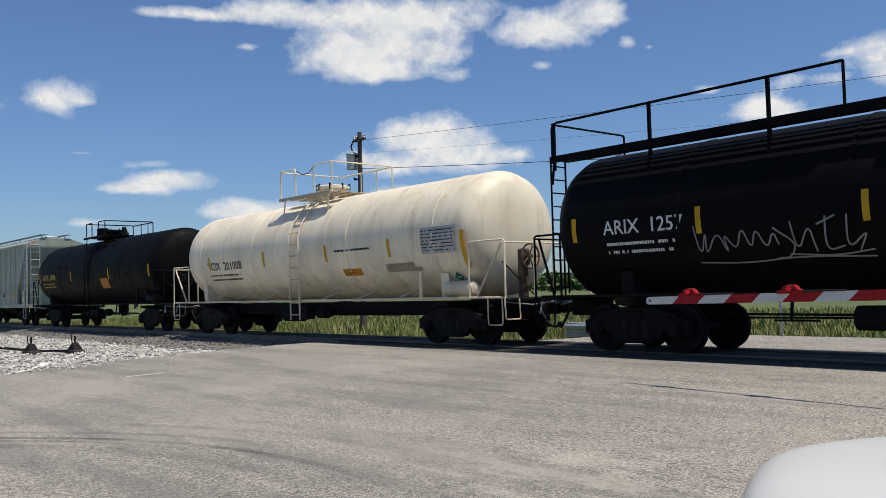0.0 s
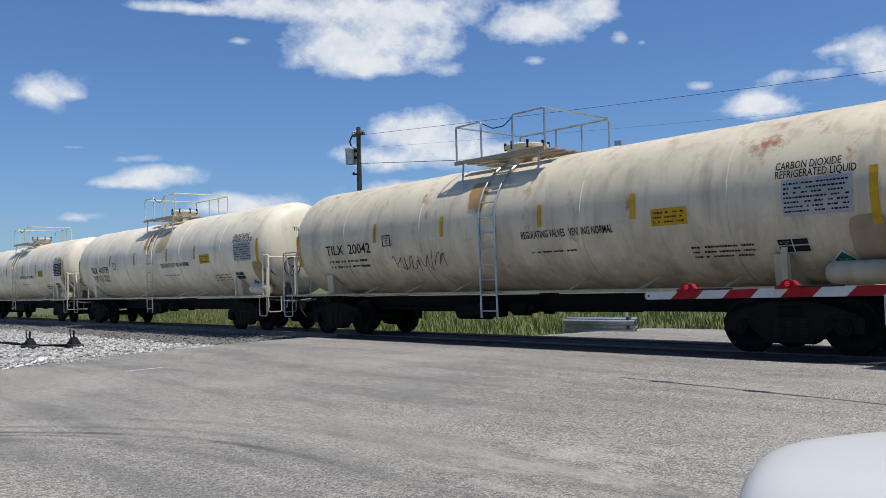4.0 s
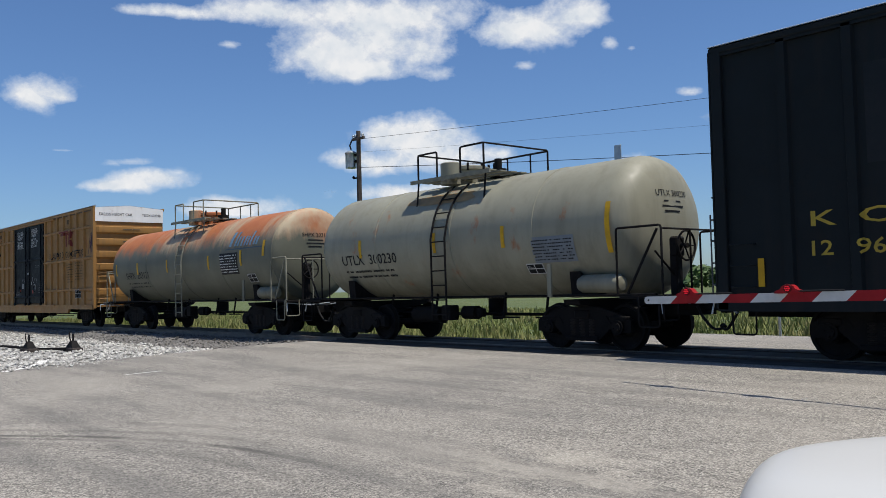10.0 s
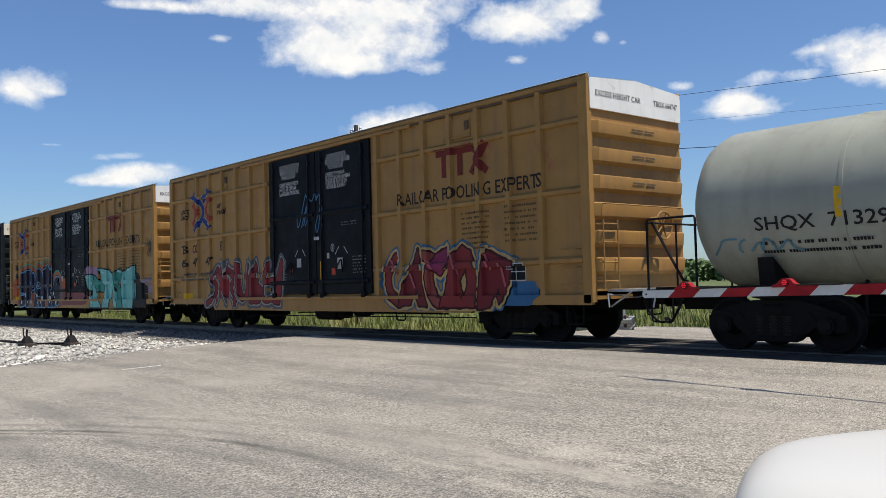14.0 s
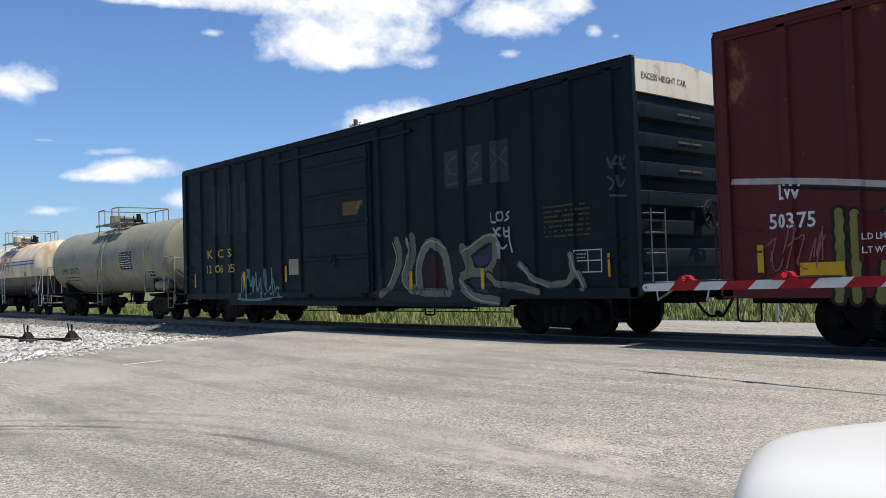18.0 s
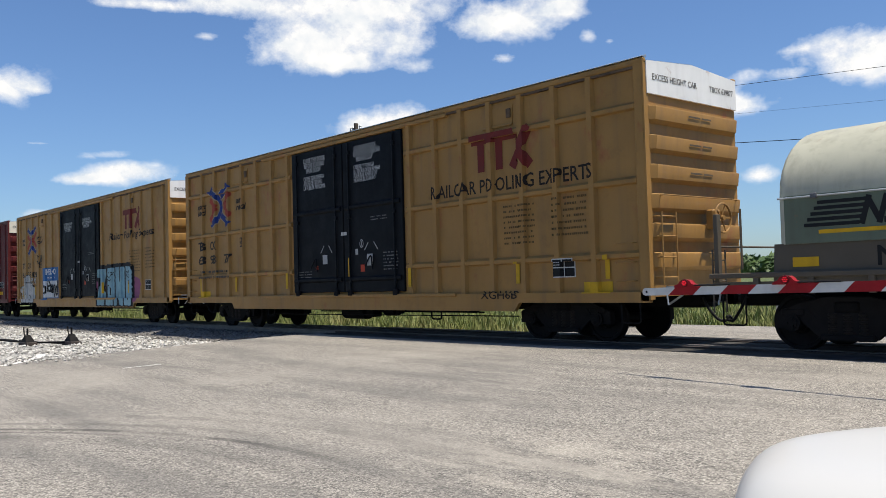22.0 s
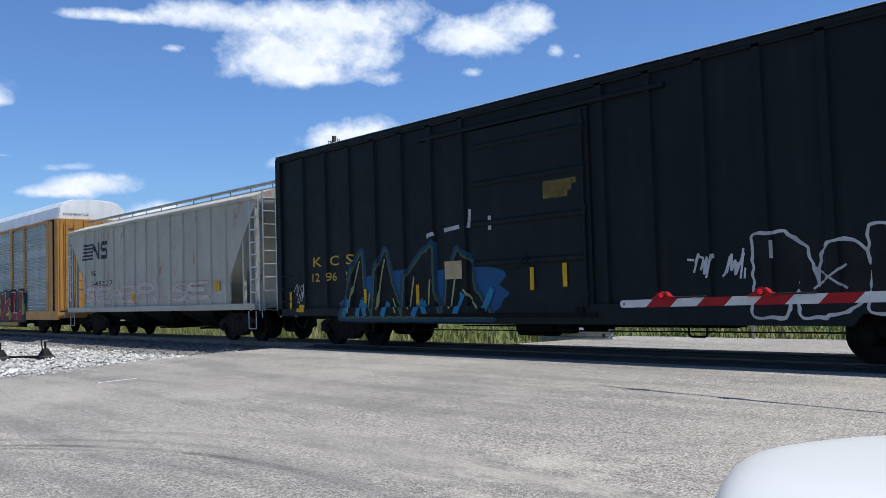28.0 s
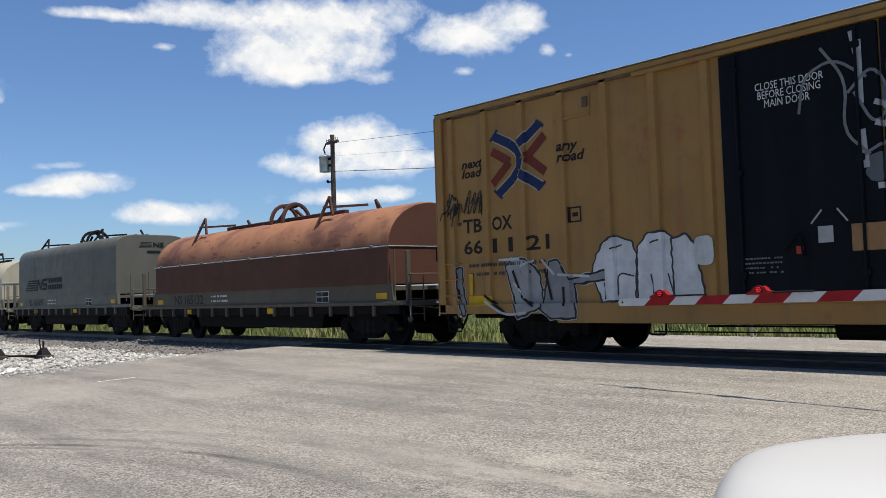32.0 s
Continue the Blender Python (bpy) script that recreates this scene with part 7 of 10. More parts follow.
# ---- crossing gate ----
def crossing_gate():
    tip, away = Vector((-7.34, 10.12, 1.06)), Vector((0.994, -0.106, 0.013))
    g = thing("crossing_gate", "lowered red and white striped crossing gate with red lamps", "crossing gate", loc=(0.9, 9.2, ground_z(0.9, 9.2)))
    base = Vector(g.location)
    across = Vector((away.y, -away.x, 0)).normalized()

    def at(d, u, w):
        p = tip + away * d + across * u + Vector((0, 0, w)) - base
        return (p.x, p.y, p.z)
    d, k, slant = 0.0, 0, 0.13
    lens = [0.48] + [0.42] * 17
    for length in lens:
        a, b = d, d + length
        h0, h1 = 0.052 + a * 0.0022, 0.052 + b * 0.0022
        s = Shape()
        sl0, sl1 = (0.0 if k == 0 else slant / 2), slant / 2
        face = [[at(a - sl0, u, -h0), at(b - sl1, u, -h1), at(b + sl1, u, h1), at(a + sl0, u, h0)] for u in (-0.012, 0.012)]
        s.loft(face)
        part("stripe", s, MAT["gate_red"] if k % 2 else MAT["gate_white"], g, "red reflective board" if k % 2 else "white reflective board")
        d, k = b, k + 1
    ring = [at(0.002 - 0.052 * math.sin(math.pi * i / 8), 0, 0.052 * math.cos(math.pi * i / 8)) for i in range(9)]
    part("arm_tip", Shape().loft([[(x, y + k, z) for x, y, z in ring] for k in (-0.012, 0.012)]), MAT["gate_white"], g)
    part("tip_bolt", Shape().cyl(at(0.03, 0, 0.0), tuple(Vector(at(0.03, 0, 0)) + Vector((0, -0.02, 0))), 0.014, 10), MAT["iron"], g)
    for x in (0.72, 2.22, 4.4):
        hat = [(-0.17, -0.03), (-0.16, 0.0), (-0.10, 0.02), (-0.075, 0.055), (-0.04, 0.074), (0.04, 0.074), (0.075, 0.055), (0.10, 0.02), (0.17, 0.0), (0.18, -0.03)]
        lamp = part("lamp_housing", Shape().prism(hat, "y", -0.045, 0.05), MAT["gate_red"], g, "dark red hooded lamp housing")
        lamp.location = Vector(at(x, 0.0, 0.075))
        dark = plain("dark_red_lens", (0.10, 0.006, 0.008), 0.3)
        part("lamp_lens", Shape().lathe([(-0.058, 0.004), (-0.056, 0.05), (-0.044, 0.055)], 16, 0, 0.03, "y"), dark, lamp)
        diode = once("diode", lambda: Shape().box(-0.008, 0.008, -0.066, -0.058, -0.008, 0.008))
        for u, w in ((0, 0), (0.026, 0), (-0.026, 0), (0.013, 0.023), (-0.013, 0.023), (0.013, -0.023), (-0.013, -0.023)):
            part("diode", diode, MAT["lamp_on"] if x < 3 else dark, lamp, "", (u, 0, 0.03 + w))
        part("lamp_cable", Shape().tube([at(x, 0.02, 0.07), at(x + 0.7, 0.02, 0.068)], 0.012), MAT["hose"], g)
    part("arm_clamp", Shape().box(-0.35, 0.2, -0.12, 0.12, 0.98, 1.5, 0.03), MAT["galv"], g)
    part("mast", Shape().cyl((0, 0, 0), (0, 0, 1.75), 0.07, 14).cyl((0, 0, 0), (0, 0, 0.12), 0.22, 12), MAT["galv"], g)


crossing_gate()


# ---- the waiting white car: its front end ----
def white_car():
    """Only the front end is in reach of the eye: its nose points to -x."""
    nose, mid, half = -1.77, 2.95, 0.86
    c = thing("car", "white car with a smooth rounded hood, waiting at the crossing", "car", loc=(nose, mid, ground_z(0, 3)))
    rings = []
    n, k = 56, 32
    for i in range(n + 1):
        t = i / n
        x = 4.4 * t ** 2.2
        top = 0.30 + 0.535 * (1 - math.exp(-x / 0.055)) + 0.10 * (1 - math.exp(-x / 0.16)) + 0.035 * min(x, 1.9)
        tail = max(0.0, (x - 4.1) / 0.3)
        top -= 0.25 * tail ** 2
        w = half * (0.72 + 0.28 * (1 - math.exp(-x / 0.10))) * (1 - 0.12 * tail ** 2)
        ring = []
        for j in range(k + 1):
            v = -1 + 2 * j / k
            ring.append((x + 0.42 * (math.sqrt(v * v + 0.03) - 0.173) * math.exp(-x / 0.9), w * v, 0.28 + (top - 0.28) * (1 - abs(v) ** 7) ** 0.4 - 0.03 * v * v))
        rings.append(ring)
    part("hood", Shape().loft(rings, True, False), MAT["car_paint"], c, "glossy white hood and body shell", smooth=60)
    roof = []
    for x, z, w in ((1.05, 0.98, 0.74), (1.75, 1.36, 0.66), (2.1, 1.44, 0.64), (3.0, 1.44, 0.64), (3.5, 1.33, 0.64), (4.15, 0.98, 0.70)):
        roof.append([(x, -w - 0.08 * (1.44 - z), 0.95), (x, -w, z - 0.07), (x, -w + 0.1, z), (x, w - 0.1, z), (x, w, z - 0.07), (x, w + 0.08 * (1.44 - z), 0.95)])
    part("cabin", Shape().loft(roof), MAT["car_paint"], c, "white cabin roof and pillars", smooth=50)
    glass = plain("dark_tinted_glass", (0.015, 0.018, 0.02), 0.08)
    part("windscreen", Shape().loft([[(1.1, -0.66, 1.015), (1.1, 0.66, 1.015), (1.13, 0.66, 1.01), (1.13, -0.66, 1.01)], [(1.7, -0.56, 1.345), (1.7, 0.56, 1.345), (1.73, 0.56, 1.335), (1.73, -0.56, 1.335)]]), glass, c)
    for side in (-1, 1):
        part("side_window", Shape().prism([(1.75, 1.0), (2.05, 1.33), (3.05, 1.33), (3.6, 1.0)], "y", -0.01, 0.01), glass, c, "", (0, side * 0.705, 0))
    part("bumper", Shape().box(0.02, 0.3, -0.62, 0.62, 0.16, 0.34, 0.06), MAT["car_paint"], c)
    part("rear_bumper", Shape().box(4.2, 4.42, -0.7, 0.7, 0.2, 0.42, 0.06), MAT["car_paint"], c)
    part("underbody", Shape().box(0.2, 4.3, -0.7, 0.7, 0.2, 0.3), MAT["rubber"], c)
    tyre = once("tyre", lambda: Shape().lathe([(-0.1, 0.22), (-0.1, 0.30), (-0.07, 0.325), (0.07, 0.325), (0.1, 0.30), (0.1, 0.22)], 24, 0, 0, "y"))
    rim = once("rim", lambda: Shape().lathe([(-0.09, 0.02), (-0.06, 0.2), (-0.09, 0.225), (0.09, 0.225), (0.06, 0.2), (0.09, 0.02)], 24, 0, 0, "y"))
    for x in (0.85, 3.45):
        for y in (-0.78, 0.78):
            wheel = part("tyre", tyre, MAT["rubber"], c, "", (x, y, 0.325))
            part("rim", rim, MAT["galv"], wheel)


white_car()


# ---- beside the track ----
def switch_stand(x, y):
    z = yard(x, y) - 0.02
    g = thing("switch_stand", "low dark iron switch stand on timber beside the track", "switch stand", "switch stands in the yard", (x, y, z))
    part("base_timber", Shape().box(-0.45, 0.45, -0.16, 0.16, 0.0, 0.14, 0.015), MAT["tie"], g)
    part("housing", Shape().loft([[(-0.3, -0.14, 0.14), (0.3, -0.14, 0.14), (0.3, 0.14, 0.14), (-0.3, 0.14, 0.14)], [(-0.08, -0.07, 0.36), (0.06, -0.07, 0.36), (0.06, 0.07, 0.36), (-0.08, 0.07, 0.36)]]), MAT["iron"], g)
    part("lever", Shape().tube(bent([(0.12, -0.1, 0.2), (-0.05, -0.1, 0.5), (-0.07, -0.1, 0.62)], 0.05), 0.022), MAT["iron"], g)
    part("target", Shape().box(-0.07, 0.02, -0.02, 0.02, 0.36, 0.58, 0.01), MAT["iron"], g)


switch_stand(-28.6, 9.15)
switch_stand(-29.9, 8.2)
rod = thing("connecting_rod", "dark iron rod between the switch stands", "rod", loc=(-30.5, 8.7, yard(-30.5, 8.7)))
part("bar", Shape().tube([(-9.0, -1.0, 0.12), (0.6, -0.45, 0.12), (1.9, 0.45, 0.12)], 0.035), MAT["iron"], rod)
part("bar", Shape().tube([(-9.0, -0.6, 0.08), (1.9, 0.2, 0.08)], 0.02), MAT["iron"], rod)


def guardrail():
    g = thing("guardrail", "short curved length of galvanised corrugated guardrail", "guardrail", loc=(-15.8, 19.1, -0.2))
    prof = [(0.0, 0.02), (0.06, 0.06), (0.06, 0.14), (0.0, 0.19), (0.0, 0.25), (0.06, 0.30), (0.06, 0.38), (0.0, 0.42)]
    rows = []
    for i in range(15):
        t = i / 14
        x, y = -0.95 + 2.35 * t, -0.1 + 0.55 * (t - 0.35) ** 2
        rows.append([(x, y - d, z) for d, z in prof] + [(x, y - d + 0.012, z) for d, z in reversed(prof)])
    part("beam", Shape().loft(rows), MAT["galv"], g, "wavy steel beam", smooth=0)
    part("beam", Shape().loft([[(x, y + 0.12, z + 0.06) for x, y, z in r] for r in rows]), MAT["galv"], g, smooth=0)
    for x in (-0.7, 0.4, 1.2):
        part("post", Shape().box(x - 0.05, x + 0.05, 0.06, 0.18, -0.1, 0.5, 0.01), MAT["wood_pole"], g)


guardrail()


def sign_post(x, y):
    g = thing("marker_post", "thin pale steel marker post", "post", loc=(x, y, -0.15))
    part("post", Shape().box(-0.03, 0.03, -0.015, 0.015, 0, 0.95), MAT["galv"], g)


sign_post(-11.2, 21.0)


def utility_pole():
    x, y = -32.6, 23.2
    g = thing("utility_pole", "dark timber utility pole with a transformer", "utility pole", loc=(x, y, -0.45))
    top = 9.15
    part("pole", Shape().cyl((0, 0, 0), (0.02, 0, top), 0.15, 12, 0.10), MAT["wood_pole"], g)
    part("transformer", Shape().lathe([(7.45, 0.05), (7.48, 0.27), (8.12, 0.27), (8.17, 0.3), (8.22, 0.25), (8.3, 0.05)], 16, -0.46, -0.1, "z"), MAT["galv"], g, "dark can transformer")
    part("bracket", Shape().box(-0.3, 0.0, -0.12, 0.0, 7.7, 7.8).box(-0.3, 0.0, -0.12, 0.0, 8.0, 8.1), MAT["iron"], g)
    part("cross_arm", Shape().box(-0.45, 0.45, -0.06, 0.06, 8.75, 8.85), MAT["wood_pole"], g)
    for u in (-0.38, -0.2, 0.35):
        part("insulator", Shape().lathe([(8.85, 0.03), (8.89, 0.07), (8.93, 0.05), (8.97, 0.065), (9.02, 0.02)], 10, u, 0, "z"), MAT["galv"], g)
    part("fuse_cutout", Shape().tube([(-0.42, -0.05, 8.8), (-0.55, -0.1, 8.55), (-0.45, -0.1, 8.35)], 0.035), MAT["iron"], g)
    part("insulator", Shape().lathe([(6.95, 0.02), (7.02, 0.08), (7.1, 0.02)], 10, -0.35, -0.05, "z").box(-0.37, 0.0, -0.06, -0.02, 6.95, 7.02), MAT["iron"], g)
    return g


utility_pole()


def crossing_signal():
    """Flashing-light mast beyond the track: two crossbucks back to back over two pairs of hooded lamps."""
    g = thing("crossing_signal", "grey steel crossing signal mast with white crossbucks and red flashers", "crossing signal", loc=(-15.55, 20.34, -0.25))
    part("mast", Shape().cyl((0, 0, 0), (0, 0, 5.25), 0.065, 12).cyl((0, 0, 0), (0, 0, 0.2), 0.2, 12), MAT["galv"], g)
    part("top_plate", Shape().box(-0.12, 0.12, -0.1, -0.06, 4.85, 5.6, 0.01), MAT["galv"], g)
    part("bracket", Shape().tube(bent([(0.05, 0, 4.95), (0.25, 0, 4.9), (1.1, 0.2, 5.0)], 0.1), 0.025), MAT["iron"], g)
    for way, cx, cy in ((-1, -0.08, -0.34), (1, 0.08, 0.34)):
        part("sign_arm", Shape().box(-0.04, 0.04, min(0, cy), max(0, cy), 4.3, 4.38), MAT["galv"], g)
        for k, turn in enumerate((-46, 46)):
            c, n = math.cos(radians(turn)), math.sin(radians(turn))
            y0 = cy + way * 0.02 * k
            board = [(-0.6, -0.115), (0.6, -0.115), (0.6, 0.115), (-0.6, 0.115)]
            ring = [(cx + u * c - v * n, 4.34 + u * n + v * c) for u, v in board]
            plank = part("crossbuck_board", Shape().loft([[(x, y0 - 0.008, z) for x, z in ring], [(x, y0 + 0.008, z) for x, z in ring]]), MAT["gate_white"], g, "white crossbuck board")
            if way < 0:
                words = (("RAIL", -0.54, -0.14), ("ROAD", 0.14, 0.54)) if k == 0 else (("CROS", -0.54, -0.14), ("SING", 0.14, 0.54))
                for word, u0, u1 in words:
                    pts, faces = fitted(letters(word, 0.03), u0, u1, -0.065, 0.065)
                    t = Shape()
                    t.v = [(cx + u * c - v * n, y0 - 0.012, 4.34 + u * n + v * c) for u, v in pts]
                    t.f = list(faces)
                    part("lettering", t, flat(BLACK), plank, smooth=0)["kind"] = "stuff"
    for way in (-1, 1):
        part("lamp_arm", Shape().tube([(-0.42, way * 0.16, 2.95), (0.42, way * 0.16, 2.95)], 0.03), MAT["galv"], g)
        for k in (-0.4, 0.4):
            disc = part("lamp_shield", Shape().lathe([(-0.012, 0.01), (-0.012, 0.26), (0.012, 0.26), (0.012, 0.01)], 24, 0, 0, "y"), MAT["grime"], g, "round black lamp background", (k, way * 0.2, 2.95))
            part("lamp_hood", Shape().lathe([(way * 0.02, 0.15), (way * 0.24, 0.15), (way * 0.24, 0.135), (way * 0.02, 0.135)], 18, 0, 0, "y"), MAT["grime"], disc)
            part("lamp_lens", Shape().lathe([(way * 0.03, 0.01), (way * 0.03, 0.13), (way * 0.016, 0.135)], 18, 0, 0, "y"), MAT["lamp_on"] if k > 0 else MAT["gate_red"], disc)


crossing_signal()


def wire(name, p, q, sag, r):
    pts = []
    for i in range(25):
        t = i / 24
        pts.append(tuple(p[k] + (q[k] - p[k]) * t - (sag * 4 * t * (1 - t) if k == 2 else 0) for k in range(3)))
    s = Shape().tube(pts, r, 5)
    ob = structure(name, s, MAT["hose"], "thin overhead wire", "wire")
    return ob


wire("upper_wire", (-32.3, 23.2, 8.3), (17.9, 41.7, 8.6), 0.25, 0.008)
wire("lower_wire", (-32.5, 23.2, 7.0), (17.9, 41.7, 5.4), 0.5, 0.013)
wire("second_wire", (-32.4, 23.2, 7.7), (17.9, 41.7, 7.0), 0.4, 0.0035)


# ---- plants ----
def grass(count, area, lo, hi, seed, base=-0.5):
    """Blades of tall grass in one mesh."""
    rng = random.Random(seed)
    s = Shape()
    x0, x1, y0, y1 = area
    while len(s.f) < count:
        x, y = rng.uniform(x0, x1), y0 + (y1 - y0) * rng.random() ** 1.6
        if x > -16.2 and y < 21.4 + 0.5 * noise.noise((x * 0.5, 0.0, 5.0)):
            continue
        if noise.noise((x * 0.35, y * 0.35, 9)) < -0.32:
            continue
        h = rng.uniform(lo, hi) * (0.75 + 0.5 * noise.noise((x * 0.2, y * 0.2, 3)))
        a, w = rng.uniform(0, 6.28), rng.uniform(0.012, 0.03) * (1 + y / 30)
        dx, dy = math.cos(a) * w, math.sin(a) * w
        lx, ly = rng.uniform(-0.25, 0.25) * h, rng.uniform(-0.25, 0.25) * h
        n = len(s.v)
        s.v += [(x - dx, y - dy, base), (x + dx, y + dy, base), (x + lx + dx * 0.6, y + ly + dy * 0.6, base + h * 0.6), (x + lx * 1.8, y + ly * 1.8, base + h)]
        s.f += [(n, n + 1, n + 2), (n, n + 2, n + 3)]
    return s


structure("tall_grass", grass(60000, (-75, -16.2, 18.2, 50), 0.25, 0.55, 11), MAT["blade"], "tall dry-tipped summer grass", "grass", "stuff", 0)
structure("roadside_grass", grass(60000, (-16.4, 30, 20.9, 60), 0.14, 0.4, 12, -0.36), MAT["blade"], "short summer grass beyond the road", "grass", "stuff", 0)
structure("verge_grass", grass(9000, (-60, ROAD_EDGE, 17.6, 19.5), 0.15, 0.45, 13, -0.55), MAT["blade"], "short grass along the track bed", "grass", "stuff", 0)


def leaves(s, centre, size, count, rng, leaf):
    for _ in range(count):
        d = Vector((rng.gauss(0, 1), rng.gauss(0, 1), rng.gauss(0, 1))).normalized() * size * rng.random() ** 0.4
        p = Vector(centre) + Vector((d.x, d.y, d.z * 0.8))
        a = Vector((rng.gauss(0, 1), rng.gauss(0, 1), rng.gauss(0, 0.6))).normalized()
        b = a.orthogonal().normalized()
        k = leaf * rng.uniform(0.6, 1.3)
        n = len(s.v)
        s.v += [tuple(p - a * k), tuple(p + b * k * 0.5), tuple(p + a * k), tuple(p - b * k * 0.5)]
        s.f.append((n, n + 1, n + 2, n + 3))


def tree(x, y, h, seed, mat="leaf", spread=0.36, label="leafy broad-crowned tree far beyond the track"):
    rng = random.Random(seed)
    g = thing("tree", label, "tree", "far trees", (x, y, -0.5))
    t = Shape().cyl((0, 0, 0), (0.1, 0, h * 0.55), h * 0.03, 8, h * 0.016)
    crown = Shape()
    for i in range(9):
        a = rng.uniform(0, 6.28)
        z0 = h * rng.uniform(0.28, 0.55)
        r = h * spread * rng.uniform(0.4, 1.0)
        end = (math.cos(a) * r, math.sin(a) * r, h * rng.uniform(0.5, 0.9))
        t.cyl((0.05, 0, z0), end, h * 0.012, 6, h * 0.004)
        leaves(crown, end, h * 0.17, 130, rng, h * 0.028)
    leaves(crown, (0, 0, h * 0.85), h * 0.16, 140, rng, h * 0.028)
    part("trunk", t, MAT["bark"], g)
    part("crown", crown, MAT[mat], g, smooth=0)


for i, (x, y, h) in enumerate(((-190, 74, 11), (-178, 80, 9), (-205, 92, 12), (-160, 62, 8), (-222, 70, 10), (-150, 88, 8.5))):
    tree(x, y, h, 40 + i)


def woods():
    rng = random.Random(5)
    s = Shape()
    for i in range(1100):
        x = -260 + 420 * rng.random()
        y = 285 + 50 * rng.random() + 0.1 * x
        h = rng.uniform(5.0, 7.6)
        for k in range(3):
            leaves(s, (x + rng.uniform(-2, 2), y + rng.uniform(-2, 2), h * (0.3 + 0.28 * k)), h * 0.28, 16, rng, 1.5)
    return s


structure("far_woods", woods(), MAT["leaf"], "dark line of far woods", "woods", "stuff", 0)


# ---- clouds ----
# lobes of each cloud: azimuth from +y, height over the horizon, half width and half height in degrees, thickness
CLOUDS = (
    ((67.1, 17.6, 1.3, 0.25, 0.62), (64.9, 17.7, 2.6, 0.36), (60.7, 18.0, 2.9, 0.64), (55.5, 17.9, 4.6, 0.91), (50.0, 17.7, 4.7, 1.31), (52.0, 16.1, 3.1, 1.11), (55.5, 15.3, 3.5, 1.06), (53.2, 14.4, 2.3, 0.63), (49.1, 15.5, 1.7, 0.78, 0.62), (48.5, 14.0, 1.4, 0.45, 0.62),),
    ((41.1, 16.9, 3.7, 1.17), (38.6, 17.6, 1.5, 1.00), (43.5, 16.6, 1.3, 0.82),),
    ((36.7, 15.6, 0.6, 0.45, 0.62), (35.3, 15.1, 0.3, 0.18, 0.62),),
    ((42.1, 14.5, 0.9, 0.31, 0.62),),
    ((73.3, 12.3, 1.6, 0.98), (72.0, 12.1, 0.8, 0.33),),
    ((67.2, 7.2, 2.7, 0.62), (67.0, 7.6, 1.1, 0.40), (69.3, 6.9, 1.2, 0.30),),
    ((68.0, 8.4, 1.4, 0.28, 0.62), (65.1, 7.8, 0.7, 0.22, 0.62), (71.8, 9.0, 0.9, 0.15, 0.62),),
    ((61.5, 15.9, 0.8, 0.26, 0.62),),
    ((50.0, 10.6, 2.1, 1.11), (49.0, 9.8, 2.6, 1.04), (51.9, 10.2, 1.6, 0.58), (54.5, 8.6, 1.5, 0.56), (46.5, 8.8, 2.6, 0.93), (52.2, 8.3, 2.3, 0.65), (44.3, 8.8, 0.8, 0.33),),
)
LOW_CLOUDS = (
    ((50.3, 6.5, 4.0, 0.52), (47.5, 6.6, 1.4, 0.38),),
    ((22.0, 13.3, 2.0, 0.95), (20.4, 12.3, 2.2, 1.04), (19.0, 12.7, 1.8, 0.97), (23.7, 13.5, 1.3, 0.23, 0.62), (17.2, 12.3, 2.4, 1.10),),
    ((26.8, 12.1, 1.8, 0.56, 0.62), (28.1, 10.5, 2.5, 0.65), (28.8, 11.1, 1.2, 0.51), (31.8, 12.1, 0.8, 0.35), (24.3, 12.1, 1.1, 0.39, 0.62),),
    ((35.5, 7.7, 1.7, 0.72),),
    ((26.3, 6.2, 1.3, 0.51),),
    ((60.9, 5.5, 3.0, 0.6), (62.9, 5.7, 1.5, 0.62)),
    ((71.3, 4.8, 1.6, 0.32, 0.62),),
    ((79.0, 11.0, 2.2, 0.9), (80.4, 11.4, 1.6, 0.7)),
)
FAR = 2600.0


